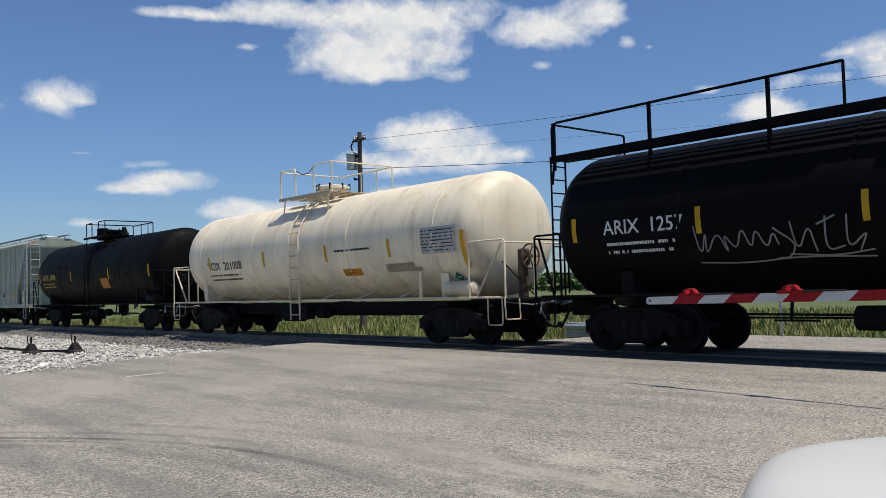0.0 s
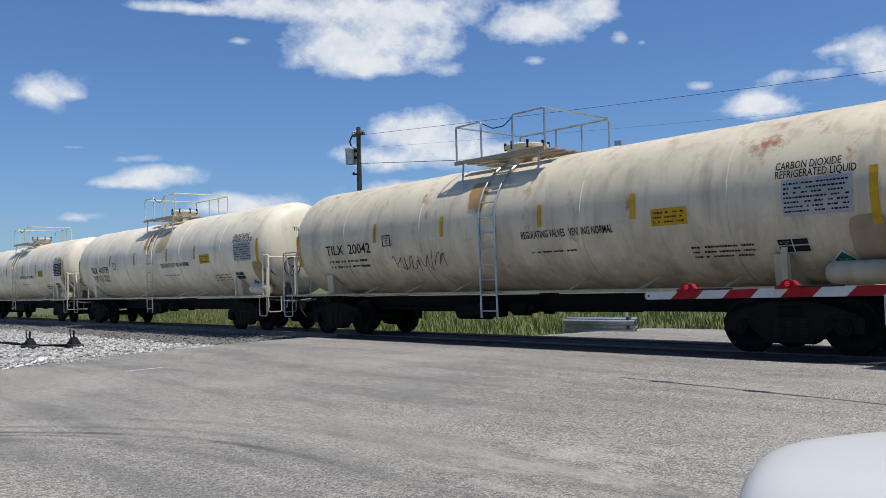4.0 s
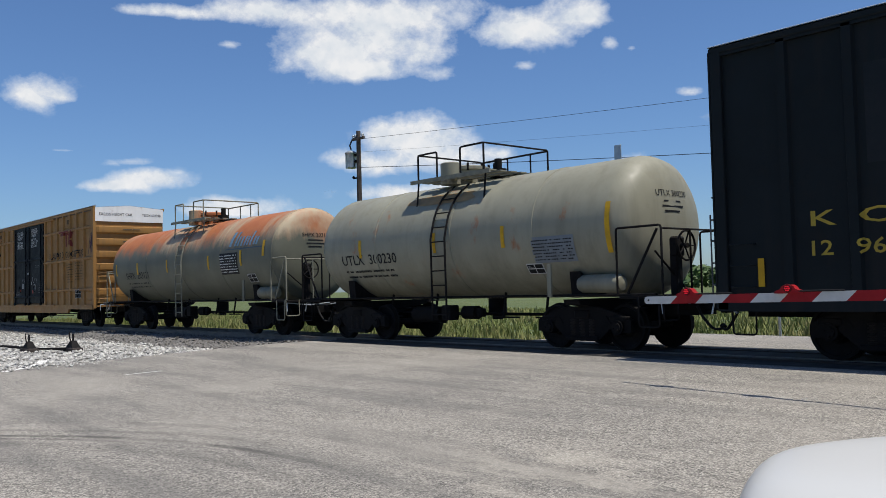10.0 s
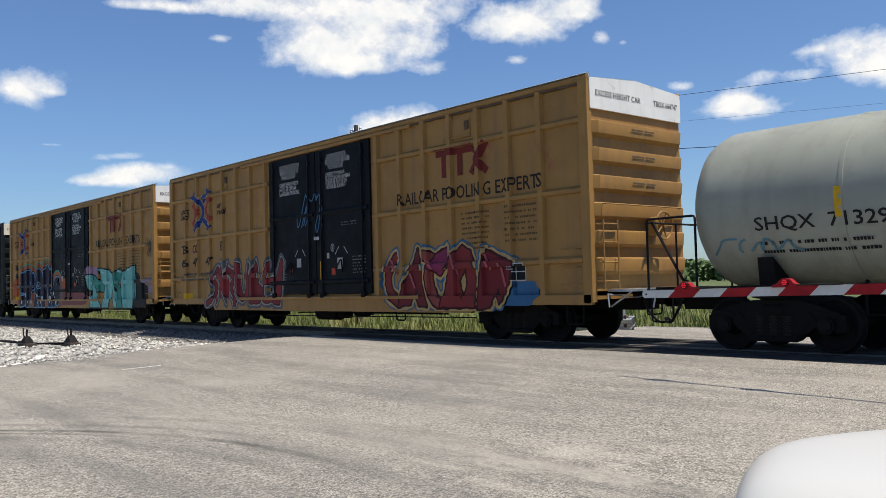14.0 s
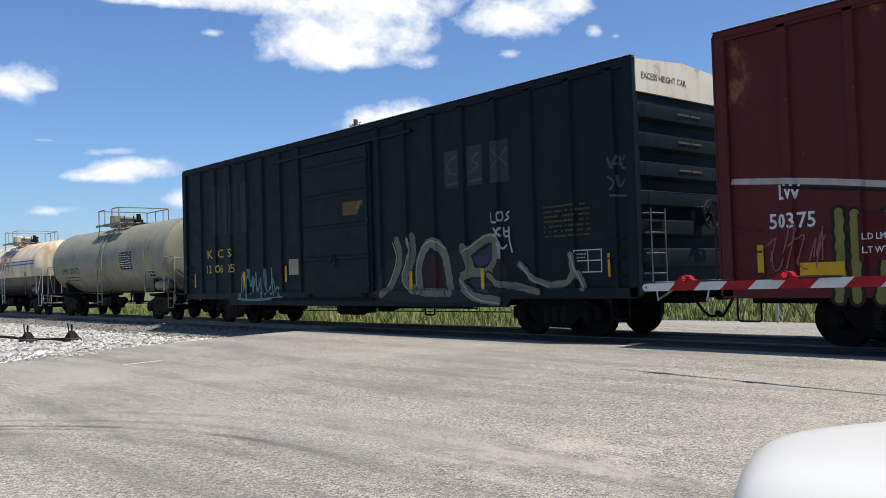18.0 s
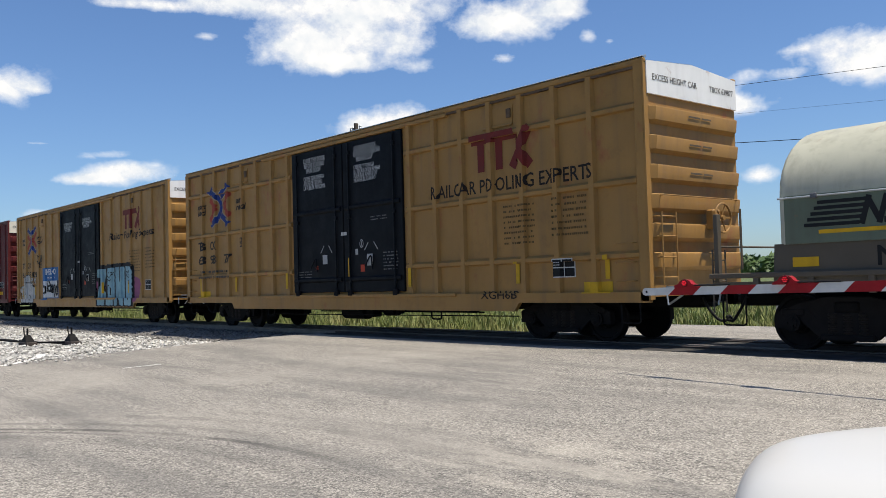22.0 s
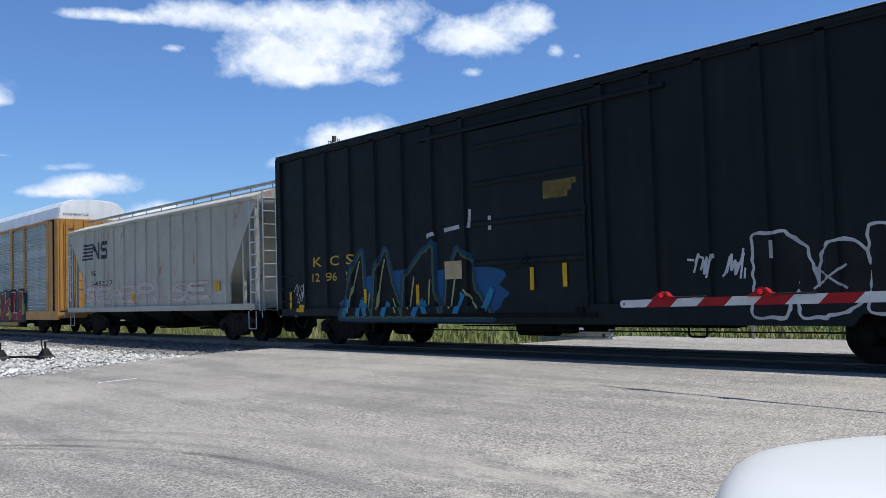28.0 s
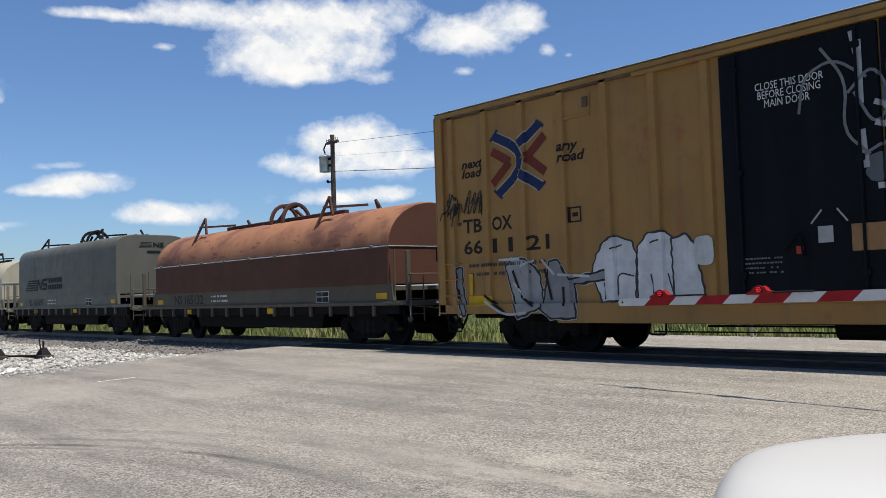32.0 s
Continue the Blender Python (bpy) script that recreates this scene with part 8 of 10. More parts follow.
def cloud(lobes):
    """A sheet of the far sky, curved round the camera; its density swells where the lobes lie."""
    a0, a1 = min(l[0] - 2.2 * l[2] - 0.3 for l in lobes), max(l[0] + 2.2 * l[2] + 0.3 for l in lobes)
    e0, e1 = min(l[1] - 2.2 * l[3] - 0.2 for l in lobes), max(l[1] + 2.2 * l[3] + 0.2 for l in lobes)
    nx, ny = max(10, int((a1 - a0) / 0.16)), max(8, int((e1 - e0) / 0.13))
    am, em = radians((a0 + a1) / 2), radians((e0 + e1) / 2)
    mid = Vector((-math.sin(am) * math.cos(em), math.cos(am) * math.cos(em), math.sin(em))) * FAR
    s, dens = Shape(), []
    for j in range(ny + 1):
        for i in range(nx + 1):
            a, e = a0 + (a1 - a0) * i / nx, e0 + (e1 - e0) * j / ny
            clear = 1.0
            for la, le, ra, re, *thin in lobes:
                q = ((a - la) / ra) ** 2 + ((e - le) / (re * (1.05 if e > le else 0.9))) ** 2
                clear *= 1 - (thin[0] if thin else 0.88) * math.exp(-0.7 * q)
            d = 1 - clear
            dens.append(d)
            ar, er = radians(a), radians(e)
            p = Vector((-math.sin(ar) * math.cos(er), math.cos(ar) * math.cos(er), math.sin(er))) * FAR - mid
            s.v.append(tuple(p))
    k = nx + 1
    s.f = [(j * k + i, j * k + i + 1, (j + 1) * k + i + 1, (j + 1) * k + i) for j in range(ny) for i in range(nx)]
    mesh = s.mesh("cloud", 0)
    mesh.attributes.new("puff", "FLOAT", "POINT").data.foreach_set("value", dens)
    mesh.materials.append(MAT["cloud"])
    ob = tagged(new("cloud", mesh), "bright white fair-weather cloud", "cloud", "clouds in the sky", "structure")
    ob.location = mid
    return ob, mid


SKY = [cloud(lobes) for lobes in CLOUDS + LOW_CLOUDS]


# ---- the train, from its head to its tail ----
TAN_BOX = "golden tan high-cube boxcar with black doors"
DARK = (0.022, 0.016, 0.013)
MAROON = (0.17, 0.025, 0.02)

hopper_car(-66.0, -49.3, "hopper_green", "grey-green covered hopper car rolling on rails", 100, logo=False)

car, drum, rng = tank_car(-49.3, -31.9, "tank_black", "black tank car with a railed manway deck", 1.5, 4.05, (-7.7, 7.7), 101, "pipe", hand="tank_black", rings=(-3.9, 3.9))
tank_marks(car, drum, "GATX", "36284", -6.4, -4.4, 2.3, (0.55, 0.4, 0.06), rng, (-6.9, -2.2, 2.6, 6.9), (5.2, 6.2, 1.7, 2.3, None))
decal(car, "notice", bars([(1.6, 2.5, 1.75, 2.2)]), (0.45, 0.2, 0.03), drum, 1)

car, drum, rng = tank_car(-31.9, -13.9, "tank_white", "clean white tank car with black lettering on rails", 1.5, 4.12, (-7.65, 7.75), 102, "bar", hand="tank_white", rings=(-6.2, -2.6, 2.6, 6.2))
tank_marks(car, drum, "TCIX", "201008", -5.69, -3.3, 2.15, BLACK, rng, (-5.6, -1.9, 1.56, 4.44), (5.82, 7.0, 2.2, 2.75, (0.5, 0.5, 0.48)), (6.75, 1.5, (0.02, 0.17, 0.10)), (2.24, 3.1, 1.69, 1.91, (0.62, 0.27, 0.02)))
decal(car, "reflector_strip", bars([(7.2, 7.33, 1.75, 2.65)]), YELLOW, drum, 1)
decal(car, "small_lettering", small_print(2.05, 3.75, 2.36, 2.5, 1, rng), BLACK, drum)
write(car, drum, "CARBON DIOXIDE\nREFRIGERATED LIQUID", 4.2, 5.6, 1.72, 1.98, BLACK, 0.01)
round_end_mark(car, 7.6, 2.62, 1.5, "TCIX 201008", BLACK, 3.1)

car, drum, rng = tank_car(-13.9, 3.1, "tank_black", "black tank car with a full-length roof walkway and sprayed tags", 1.5, 3.98, (-7.7, 7.83), 103, "pipe", deck="walk", hand="tank_black", rings=(-4.5, -1.5, 1.5, 4.5))
tank_marks(car, drum, "ARIX", "1257", -6.18, -4.4, 2.25, WHITE, rng, (-6.95, -4.15, -1.3, 1.5, 4.1), (5.0, 5.9, 1.95, 2.4, None), (6.2, 1.4, (0.03, 0.2, 0.17)))
decal(car, "reflector_strip", bars([(7.05, 7.18, 1.6, 2.55)]), YELLOW, drum, 1)
write(car, drum, "CARBON DIOXIDE\nREFRIGERATED LIQUID", 5.7, 7.25, 2.76, 3.06, (0.42, 0.42, 0.41), 0.006)
swoops(car, drum, -4.2, -1.2, 1.55, 2.35, "0090 0220 0885 0520 1580 2020 1875 2530 3085 3430 3880 4330 4870 5040; 4875 6040 5510 4810; 5885 6020 6880 7020; 7275 8290; 7790 7520 8530; 8890 8620 9860 9220; 0008 3002 6012 9905; 5518 8010 9920", (0.26, 0.26, 0.25), 0.028, 2, "thin grey sprayed tag")
scrawl(car, drum, -0.9, 0.8, 1.5, 2.1, (0.5, 0.5, 0.48), rng)
decal(car, "notice", bars([(2.6, 3.9, 1.85, 2.15)]), (0.32, 0.17, 0.02), drum, 1)
scrawl(car, drum, 4.3, 6.6, 1.7, 2.2, (0.42, 0.27, 0.03), rng, 10, 0.05, 3)
scrawl(car, drum, 1.5, 3.1, 1.8, 2.35, (0.25, 0.3, 0.06), rng, 9, 0.04, 3)
round_end_mark(car, 7.83, 2.48, 1.5, "ARIX 1257", WHITE, 3.0)

for i, (b0, b1, mat, number, seed, words) in enumerate(((3.1, 21.4, "tank_white", "20078", 104, ""), (21.4, 40.1, "tank_white", "400795", 105, ""), (40.1, 58.68, "tank_cream", "20042", 106, "grimy "))):
    half = (b1 - b0) / 2
    car, drum, rng = tank_car(b0, b1, mat, words + "white tank car with rust runs under its manway deck", 1.5, 4.08, (-half + 0.85, half - 0.45), seed, "bar", hand="tank_white" if i < 2 else "galv", rings=(-5.6, -2.4, 2.6, 5.8))
    tank_marks(car, drum, "TILX", number, -6.45, -4.4, 2.17, BLACK, rng, (-4.22, -1.6, 1.5, 3.85), (6.85, 7.9, 2.27, 2.78, BLACK if i == 0 else (0.45, 0.45, 0.44)), (7.6, 1.42, (0.02, 0.15, 0.11)), (4.3, 5.05, 2.25, 2.56, YELLOW), ("LD LMT 188100 LB  85300 KG\nLT WT   97900 LB  44400 KG", "LD LMT 185700 LB  85550 KG\nLT WT   97300 LB  44150 KG", "")[i], 2.42)
    decal(car, "plate_frame", bars([(-3.85, -3.82, 2.3, 2.58), (-3.55, -3.52, 2.3, 2.58), (-3.82, -3.55, 2.3, 2.325), (-3.82, -3.55, 2.555, 2.58)]), BLACK, drum, 1, "small framed plate mark")
    write(car, drum, "C", -3.74, -3.63, 2.35, 2.46, BLACK, 0.02)
    write(car, drum, "PLATE", -3.78, -3.59, 2.49, 2.53, BLACK, 0.02)
    decal(car, "reflector_strip", bars([(-half + 1.35, -half + 1.48, 1.9, 2.8), (half - 1.1, half - 0.97, 2.0, 2.9)]), YELLOW, drum, 1)
    write(car, drum, "CARBON DIOXIDE\nREFRIGERATED LIQUID", 6.7, 8.0, 2.82, 3.12, BLACK, 0.012)
    write(car, drum, "REGULATING VALVES   VENTING NORMAL", 1.0, 3.4, 2.2, 2.36, BLACK, 0.014)
    decal(car, "small_lettering", small_print(1.2, 2.4, 1.85, 1.95, 1, rng), BLACK, drum)
    decal(car, "small_lettering", small_print(5.0, 6.2, 1.55, 1.85, 3, rng), BLACK, drum)
    warning_plate(car, drum, 6.6, 7.15, 1.6, 1.88, rng)
    decal(car, "rust_run", blob(-0.75, -0.1, 2.9, 3.75, rng, 0.35), (0.45, 0.27, 0.11), drum, 0, "rust run below the manway deck")
    if i == 1:
        decal(car, "rust_run", blob(0.5, 1.5, 2.75, 3.7, rng, 0.35), (0.55, 0.43, 0.26), drum, 0, "brown stain below the manway deck")
    if i == 2:
        scrawl(car, drum, -3.6, -2.6, 1.6, 2.1, (0.12, 0.11, 0.1), rng, 6, 0.03)
        scrawl(car, drum, -2.5, -1.6, 1.6, 2.15, (0.12, 0.11, 0.1), rng, 6, 0.03)
    round_end_mark(car, half - 0.45, 2.58, 1.5, "TILX " + number, BLACK, 3.1)
    part("rusty_head_patch", Drum(2.58, 1.5).put(blob(half - 1.5, half - 0.85, 1.35, 2.2, rng, 0.12), 0), flat((0.36, 0.28, 0.18)), car, smooth=0)

car, wall, rng = boxcar(58.68, 79.38, "tan_old", TAN_BOX + " and large sprayed letters", mark=("TBOX", "667441"), seed=108, old=True)
bar_logo(car, wall, 4.9, 6.85, 3.58, 4.27, MAROON)
write(car, wall, "RAILCAR POOLING EXPERTS", 3.6, 8.3, 3.08, 3.3, DARK, 0.012)
piece(car, wall, 3.2, 8.75, 1.9, 3.5, "s08 0305 0388 1420 1688; s08 1905 2790 3405,s06 2235 3135; s08 3485 5090,s08 4288 4405; s08 5205 5390 5950; s09 6085 6560 7010,s08 7430 7290; p 8005 7870 8799 9565 9510", ((0.10, (0.012, 0.02, 0.035)), (0.06, (0.012, 0.022, 0.04))), ((0.060, 0.066, 0.070), (0.072, 0.078, 0.08)))
piece(car, wall, 4.1, 9.6, 0.8, 2.85, "p 0070 2486 2672 1862 2004 1004 1062 0260; p 2674 3888 3872 3066 3052 3655 3642 3038 3022 4028 3806 2204 2468; p 4072 4890 5434 5086 6090 6005 5205 4552 4404 3804; s09 6982 6090 5872 6755 6728 5812; s09 7570 7488 8295 8870 8430 7718 7450 7575,s07 8420 9150 9970", ((0.20, (0.16, 0.15, 0.14)), (0.15, (0.33, 0.31, 0.12)), (0.06, (0.014, 0.018, 0.022))), ((0.50, 0.50, 0.52),), 6, (0.085, 0.115, 0.125), 0.66)
swoops(car, wall, 3.2, 4.4, 0.9, 1.95, "6095 2080 2055 8045 8015 1005", (0.40, 0.36, 0.27), 0.05, 3)
swoops(car, wall, 6.6, 9.0, 0.72, 1.05, "0010 0890 1510; 2010 2590 3040 2005; 4090 4005 4850 5590; 6590 7850 6505; 8090 8005 9560", (0.45, 0.47, 0.46), 0.06, 14)
graffiti(car, wall, "ENVADE", -5.6, -2.75, 2.3, 3.5, (0.34, 0.25, 0.11), (0.33, 0.40, 0.34), rng, shine=None, fat=0.02)
graffiti(car, wall, "STAE", -5.4, -2.8, 1.15, 2.2, (0.62, 0.6, 0.56), (0.16, 0.10, 0.09), rng, glow_color=(0.35, 0.18, 0.12), shine=None, fat=0.06)
graffiti(car, wall, "JEYS", -8.7, -6.0, 0.95, 1.9, (0.03, 0.05, 0.10), (0.012, 0.014, 0.02), rng, shine=(0.4, 0.45, 0.5), fat=0.06)
scrawl(car, wall, -2.3, -1.2, 2.6, 3.4, (0.5, 0.5, 0.48), rng, 5, 0.03, 8)

car, wall, rng = boxcar(79.38, 100.1, "tan", TAN_BOX + " and blue sprayed letters", mark=("TBOX", "660177"), seed=109, old=True)
decal(car, "emblem", bars([(5.72, 8.28, 3.8, 4.5)]), BLACK, wall, 1, "black name board with white blocks")
bar_logo(car, wall, 5.95, 8.05, 3.92, 4.38, WHITE)
write(car, wall, "Railcar Pooling", 5.4, 8.62, 3.3, 3.7, DARK, 0.03, 0.2)
write(car, wall, "Experts", 6.16, 7.82, 2.9, 3.22, DARK, 0.03, 0.2)
decal(car, "web_line", bars([(6.18 + 0.24 * k, 6.36 + 0.24 * k, 2.58, 2.82) for k in range(7)]), DARK, wall, 1)
piece(car, wall, -8.35, -2.85, 0.68, 2.08, "p 0505 0340 1088 1692 2068 2270 2205; s09 2610 2865 3560 3512; p 3862 4088 4697 5290 5878 5660 5430 5802 4002 4335; s09 6010 6262 6870 7020; s12 7210 7360 7888 8560 8620; s10 8915 8965 9560 9618", ((0.15, (0.42, 0.38, 0.31)), (0.06, (0.16, 0.08, 0.06))), ((0.16, 0.27, 0.40), (0.20, 0.33, 0.46), (0.17, 0.075, 0.05), (0.20, 0.33, 0.46), (0.17, 0.29, 0.43)), 0, (0.045, 0.09, 0.14), 0.30)
swoops(car, wall, -8.35, -2.85, 0.68, 2.08, "4080 4572 5275 5780; 4268 4760 5366; 4440 5038 5430; 6270 6545 6320; 7680 7450 8030; 8070 8340; 9060 9440", (0.42, 0.34, 0.28), 0.045, 9)
swoops(car, wall, -8.35, -2.85, 0.68, 2.08, "1270 1640 1015; 3055 3330; 7070 7635 7210; 8560 8730 8210; 0420 1005", (0.035, 0.07, 0.13), 0.07, 9.5)
piece(car, wall, 2.4, 8.15, 0.74, 2.25, "s08 0815 0340 0675 1485 1460 0850; s08 1808 1685 2345 2690 2710; s08 3088 2860 3625 3205; s08 3890 4010,s08 4890 3950 5010; s09 5288 5050 5525 6050 5785; s08 6205 6790 7205; s08 7495 8590 7540 7020 8512; s07 8840 9520 9880,s06 8025 9010 9945", ((0.12, (0.012, 0.03, 0.035)), (0.05, (0.012, 0.03, 0.035))), ((0.17, 0.35, 0.35), (0.08, 0.20, 0.20), (0.24, 0.40, 0.38)), 0, (0.05, 0.15, 0.15), 0.4)
swoops(car, wall, 2.4, 8.15, 0.74, 2.3, "0370 0945 0520; 1280 1530 2270 2025; 2980 3240 2815; 4080 4345; 5075 5330 5860; 6470 6735 7015; 7880 7850 8230; 9060 9635; 0299 0390; 1699 1790; 3499 3588; 4499 4588; 6299 6390", (0.46, 0.52, 0.48), 0.035, 12)
swoops(car, wall, 2.4, 8.15, 0.74, 2.25, "0560 1035 0712; 2080 1850 2420; 3375 3650 3020; 4580 4240 4612; 5570 5840; 6680 6430; 8278 7850 8018", (0.012, 0.03, 0.035), 0.04, 12.5)
decal(car, "small_sticker", bars([(2.9, 3.1, 1.15, 1.55), (4.0, 4.2, 1.15, 1.55)]), (0.5, 0.25, 0.03), wall, 13, "orange sprayed block")

car, wall, rng = boxcar(100.1, 120.75, "tan_dark", TAN_BOX + " and grid-ribbed sides", True, mark=("TBOX", "639398"), seed=110)
bar_logo(car, wall, 5.02, 6.8, 3.7, 4.42, MAROON)
write(car, wall, "RAILCAR POOLING EXPERTS", 3.6, 8.4, 3.18, 3.48, DARK, 0.014)
scrawl(car, wall, 8.8, 9.5, 3.15, 4.25, (0.05, 0.02, 0.05), rng, 6, 0.06)

car, drum, rng = tank_car(120.75, 136.3, "tank_rust", "grey-green tank car with a rust-orange top", 1.45, 3.94, (-6.75, 6.78), 111, "pipe", head=0.26, hand="hand_olive", rings=(-6.46, -3.1, 0, 3.1, 6.49), dome="tank_rust")
tank_marks(car, drum, "SHPX", "203121", -5.18, -2.95, 1.98, BLACK, rng, (-6.2, -4.0, -1.2, 2.2), (3.16, 4.3, 1.98, 2.6, BLACK))
def leaning(rows, lean):
    """Bars that lean like a slanted word."""
    pts, faces = bars(rows)
    return [(x + lean * (z - rows[0][2]), z) for x, z in pts], faces


owner = [(3.7, 3.88, 2.84, 3.36)]
for x, high in ((4.06, 3.36), (4.25, 3.18), (4.48, 3.16), (4.7, 3.16), (4.87, 3.14), (5.07, 3.32), (5.3, 3.12), (5.47, 3.1)):
    owner.append((x, x + 0.11, 2.84, high))
decal(car, "emblem", leaning(owner, 0.22), (0.16, 0.27, 0.36), drum, 1, "faded blue strokes of the owner's name")
decal(car, "stripe", bars([(3.5, 5.95, 2.74, 2.77)]), (0.07, 0.11, 0.15), drum, 1, "thin blue line")
warning_plate(car, drum, 4.8, 5.33, 1.62, 1.92, rng)
decal(car, "reflector_strip", bars([(4.5, 4.62, 2.2, 2.7), (5.95, 6.08, 2.45, 2.95)]), YELLOW, drum, 1)
round_end_mark(car, 6.78, 2.49, 1.45, "SHPX 203121", BLACK, 3.0, 0.26)

car, drum, rng = tank_car(136.3, 149.43, "tank_grey", "stone-grey tank car with worn black lettering", 1.43, 3.9, (-5.45, 5.45), 112, "pipe", hand="iron", rings=(-2.6, 0.3, 2.9))
tank_marks(car, drum, "UTLX", "300230", -4.12, -1.75, 1.97, BLACK, rng, (-3.3, -0.3, 2.0), (2.92, 4.0, 1.8, 2.28, (0.22, 0.25, 0.28)))
warning_plate(car, drum, 2.58, 3.06, 1.5, 1.76, rng)
decal(car, "reflector_strip", bars([(4.85, 4.97, 1.9, 2.9)]), YELLOW, drum, 1)
decal(car, "rust_run", blob(-1.6, 0.9, 3.35, 3.75, rng, 0.3), (0.36, 0.24, 0.12), drum, 0, "brown stain below the manway deck")
round_end_mark(car, 5.45, 2.47, 1.43, "UTLX 300230", BLACK, 3.0)

car, wall, rng = boxcar(149.43, 170.2, "kcs", "blackish-green high-cube boxcar with a cream end panel and white tags", doors="single", mark=("", ""), seed=113, header="cream_end")
write(car, wall, "K  C  S", -8.0, -6.15, 2.12, 2.36, (0.45, 0.33, 0.05), 0.014)
write(car, wall, "12   96   02", -8.0, -6.1, 1.66, 1.9, (0.45, 0.33, 0.05), 0.014)
piece(car, wall, -5.2, -2.1, 0.69, 2.28, "p 0592 2699 3575 2858 3835 3202 0802 1545,h 1878 2578 2565 1862,h 1840 2840 2620 1818; s13 4090 4430 5120 6030 5890; p 7092 9899 9878 8430 9832 9902 6603 7840", ((0.13, (0.46, 0.33, 0.31)), (0.06, (0.015, 0.014, 0.015))), ((0.36, 0.20, 0.19), (0.40, 0.23, 0.21)))
swoops(car, wall, -5.2, -2.1, 0.69, 2.28, "0888 1540 1008; 4485 4930; 6080 6230; 7585 9080; 3010 2840", (0.55, 0.46, 0.43), 0.03, 8)
piece(car, wall, 1.4, 6.42, 0.72, 2.3, "p 0616 1290 1890 2816 2112 1936 1336 1216,h 1450 1850 1672; p 3015 3190 4685 4472 3868 3860 4355 4145 3842 4032 4825 4215; p 4615 4898 6590 6668 5850 6820 6014 5440 5415,h 5470 6072 5660; s10 9080 8295 7482 8055 8835 8012 7018", ((0.12, (0.54, 0.51, 0.44)), (0.03, (0.012, 0.014, 0.016))), ((0.010, 0.011, 0.013),), 0)
swoops(car, wall, 1.4, 6.42, 0.72, 2.3, "3188 3470 3245; 5290 5560; 6480 6655; 7895 7680; 9060 8540; 2240 2618", (0.42, 0.37, 0.24), 0.05, 6)
for x in (1.35, 6.5):
    decal(car, "faded_patch", blob(x, x + 0.35, 1.2, 1.9, rng, 0.2), (0.10, 0.055, 0.06), wall, 1, "faded pink patch")
swoops(car, wall, 6.75, 7.3, 1.2, 2.2, "0090 0070 4075 0090; 5590 5572 9572; 0055 0040 3055 6040 6055; 7055 9540; 0025 2510 5030; 6030 8010", (0.5, 0.5, 0.48), 0.035, 4)
swoops(car, wall, -1.6, 2.5, 3.2, 4.95, "0590 2095 1050 0530; 1095 3080 2520 4095; 3590 4020 5590; 5095 6080 5520 7085; 6595 9090 7540 9020; 8085 9930 7010; 0540 4045 9060; 2010 2560 3505; 5540 6005; 0575 3570 6578 9572; 1530 3035 2505; 7560 8010", (0.42, 0.42, 0.40), 0.026, 4, "tangled white sprayed tag")
write(car, wall, "CLOSE AND LOCK\nDOORS BEFORE\nMOVING CAR", 0.2, 1.1, 3.2, 3.55, (0.35, 0.22, 0.05), 0.012)
decal(car, "faded_patch", bars([(4.0, 4.9, 3.2, 4.2), (5.2, 6.2, 3.2, 4.2), (6.5, 7.4, 3.3, 4.2), (-7.1, -6.4, 3.0, 4.5), (-5.9, -5.2, 3.0, 4.5)]), (0.014, 0.018, 0.021), wall, 0, "faded patches of old lettering")
warning_plate(car, wall, 8.17, 8.7, 1.34, 1.68, rng)
decal(car, "weight_table", small_print(6.9, 7.8, 1.6, 2.5, 7, rng), (0.15, 0.10, 0.03), wall, 1)
yellow_strips(car, wall, [(-8.9, 1.2), (-5.95, 1.25), (-2.5, 1.25), (2.0, 1.3), (4.9, 1.3), (7.0, 1.3), (8.8, 1.5)])

car, wall, rng = boxcar(170.2, 190.95, "tan", TAN_BOX + " and teal sprayed letters", True, mark=("TBOX", "640901"), seed=114)
bar_logo(car, wall, 4.81, 6.47, 3.75, 4.42, MAROON)
write(car, wall, "RAILCAR POOLING EXPERTS", 3.3, 8.1, 3.2, 3.5, DARK, 0.014)
decal(car, "graffiti", blob(-9.5, -0.1, 0.66, 2.2, rng, 0.12, 40), (0.38, 0.09, 0.03), wall, 0, "orange sprayed cloud")
decal(car, "graffiti", blob(-2.4, 2.6, 0.72, 1.35, rng, 0.2, 30), (0.20, 0.06, 0.07), wall, 1, "purple sprayed cloud")
piece(car, wall, -7.9, -1.45, 0.62, 2.58, "s14 1278 0674 0652 1848 1922 0515; s15 2312 2278,s14 2280 3282 3662 2842; s15 4412 4262 5086 5960 5612,s09 4638 5638; s15 6412 6788 7690 8012; s14 8815 9258 9860 9720", ((0.33, (0.03, 0.26, 0.19)), (0.27, (0.33, 0.10, 0.04)), (0.10, (0.012, 0.012, 0.02)), (0.055, (0.11, 0.30, 0.52))), ((0.010, 0.010, 0.022), (0.014, 0.010, 0.028)), 2)
swoops(car, wall, -7.9, -1.45, 0.62, 2.58, "0350 0345; 0665 0760; 1535 1630; 2125 2030; 2990 2985; 4060 4155; 4780 4775; 5640 5735; 6750 6645; 7595 7590; 8245 8140; 9560 9655; 4025 3920; 6425 6320", (0.14, 0.36, 0.60), 0.03, 12)
dots = random.Random(77)
ring_pts, ring_faces = [], []
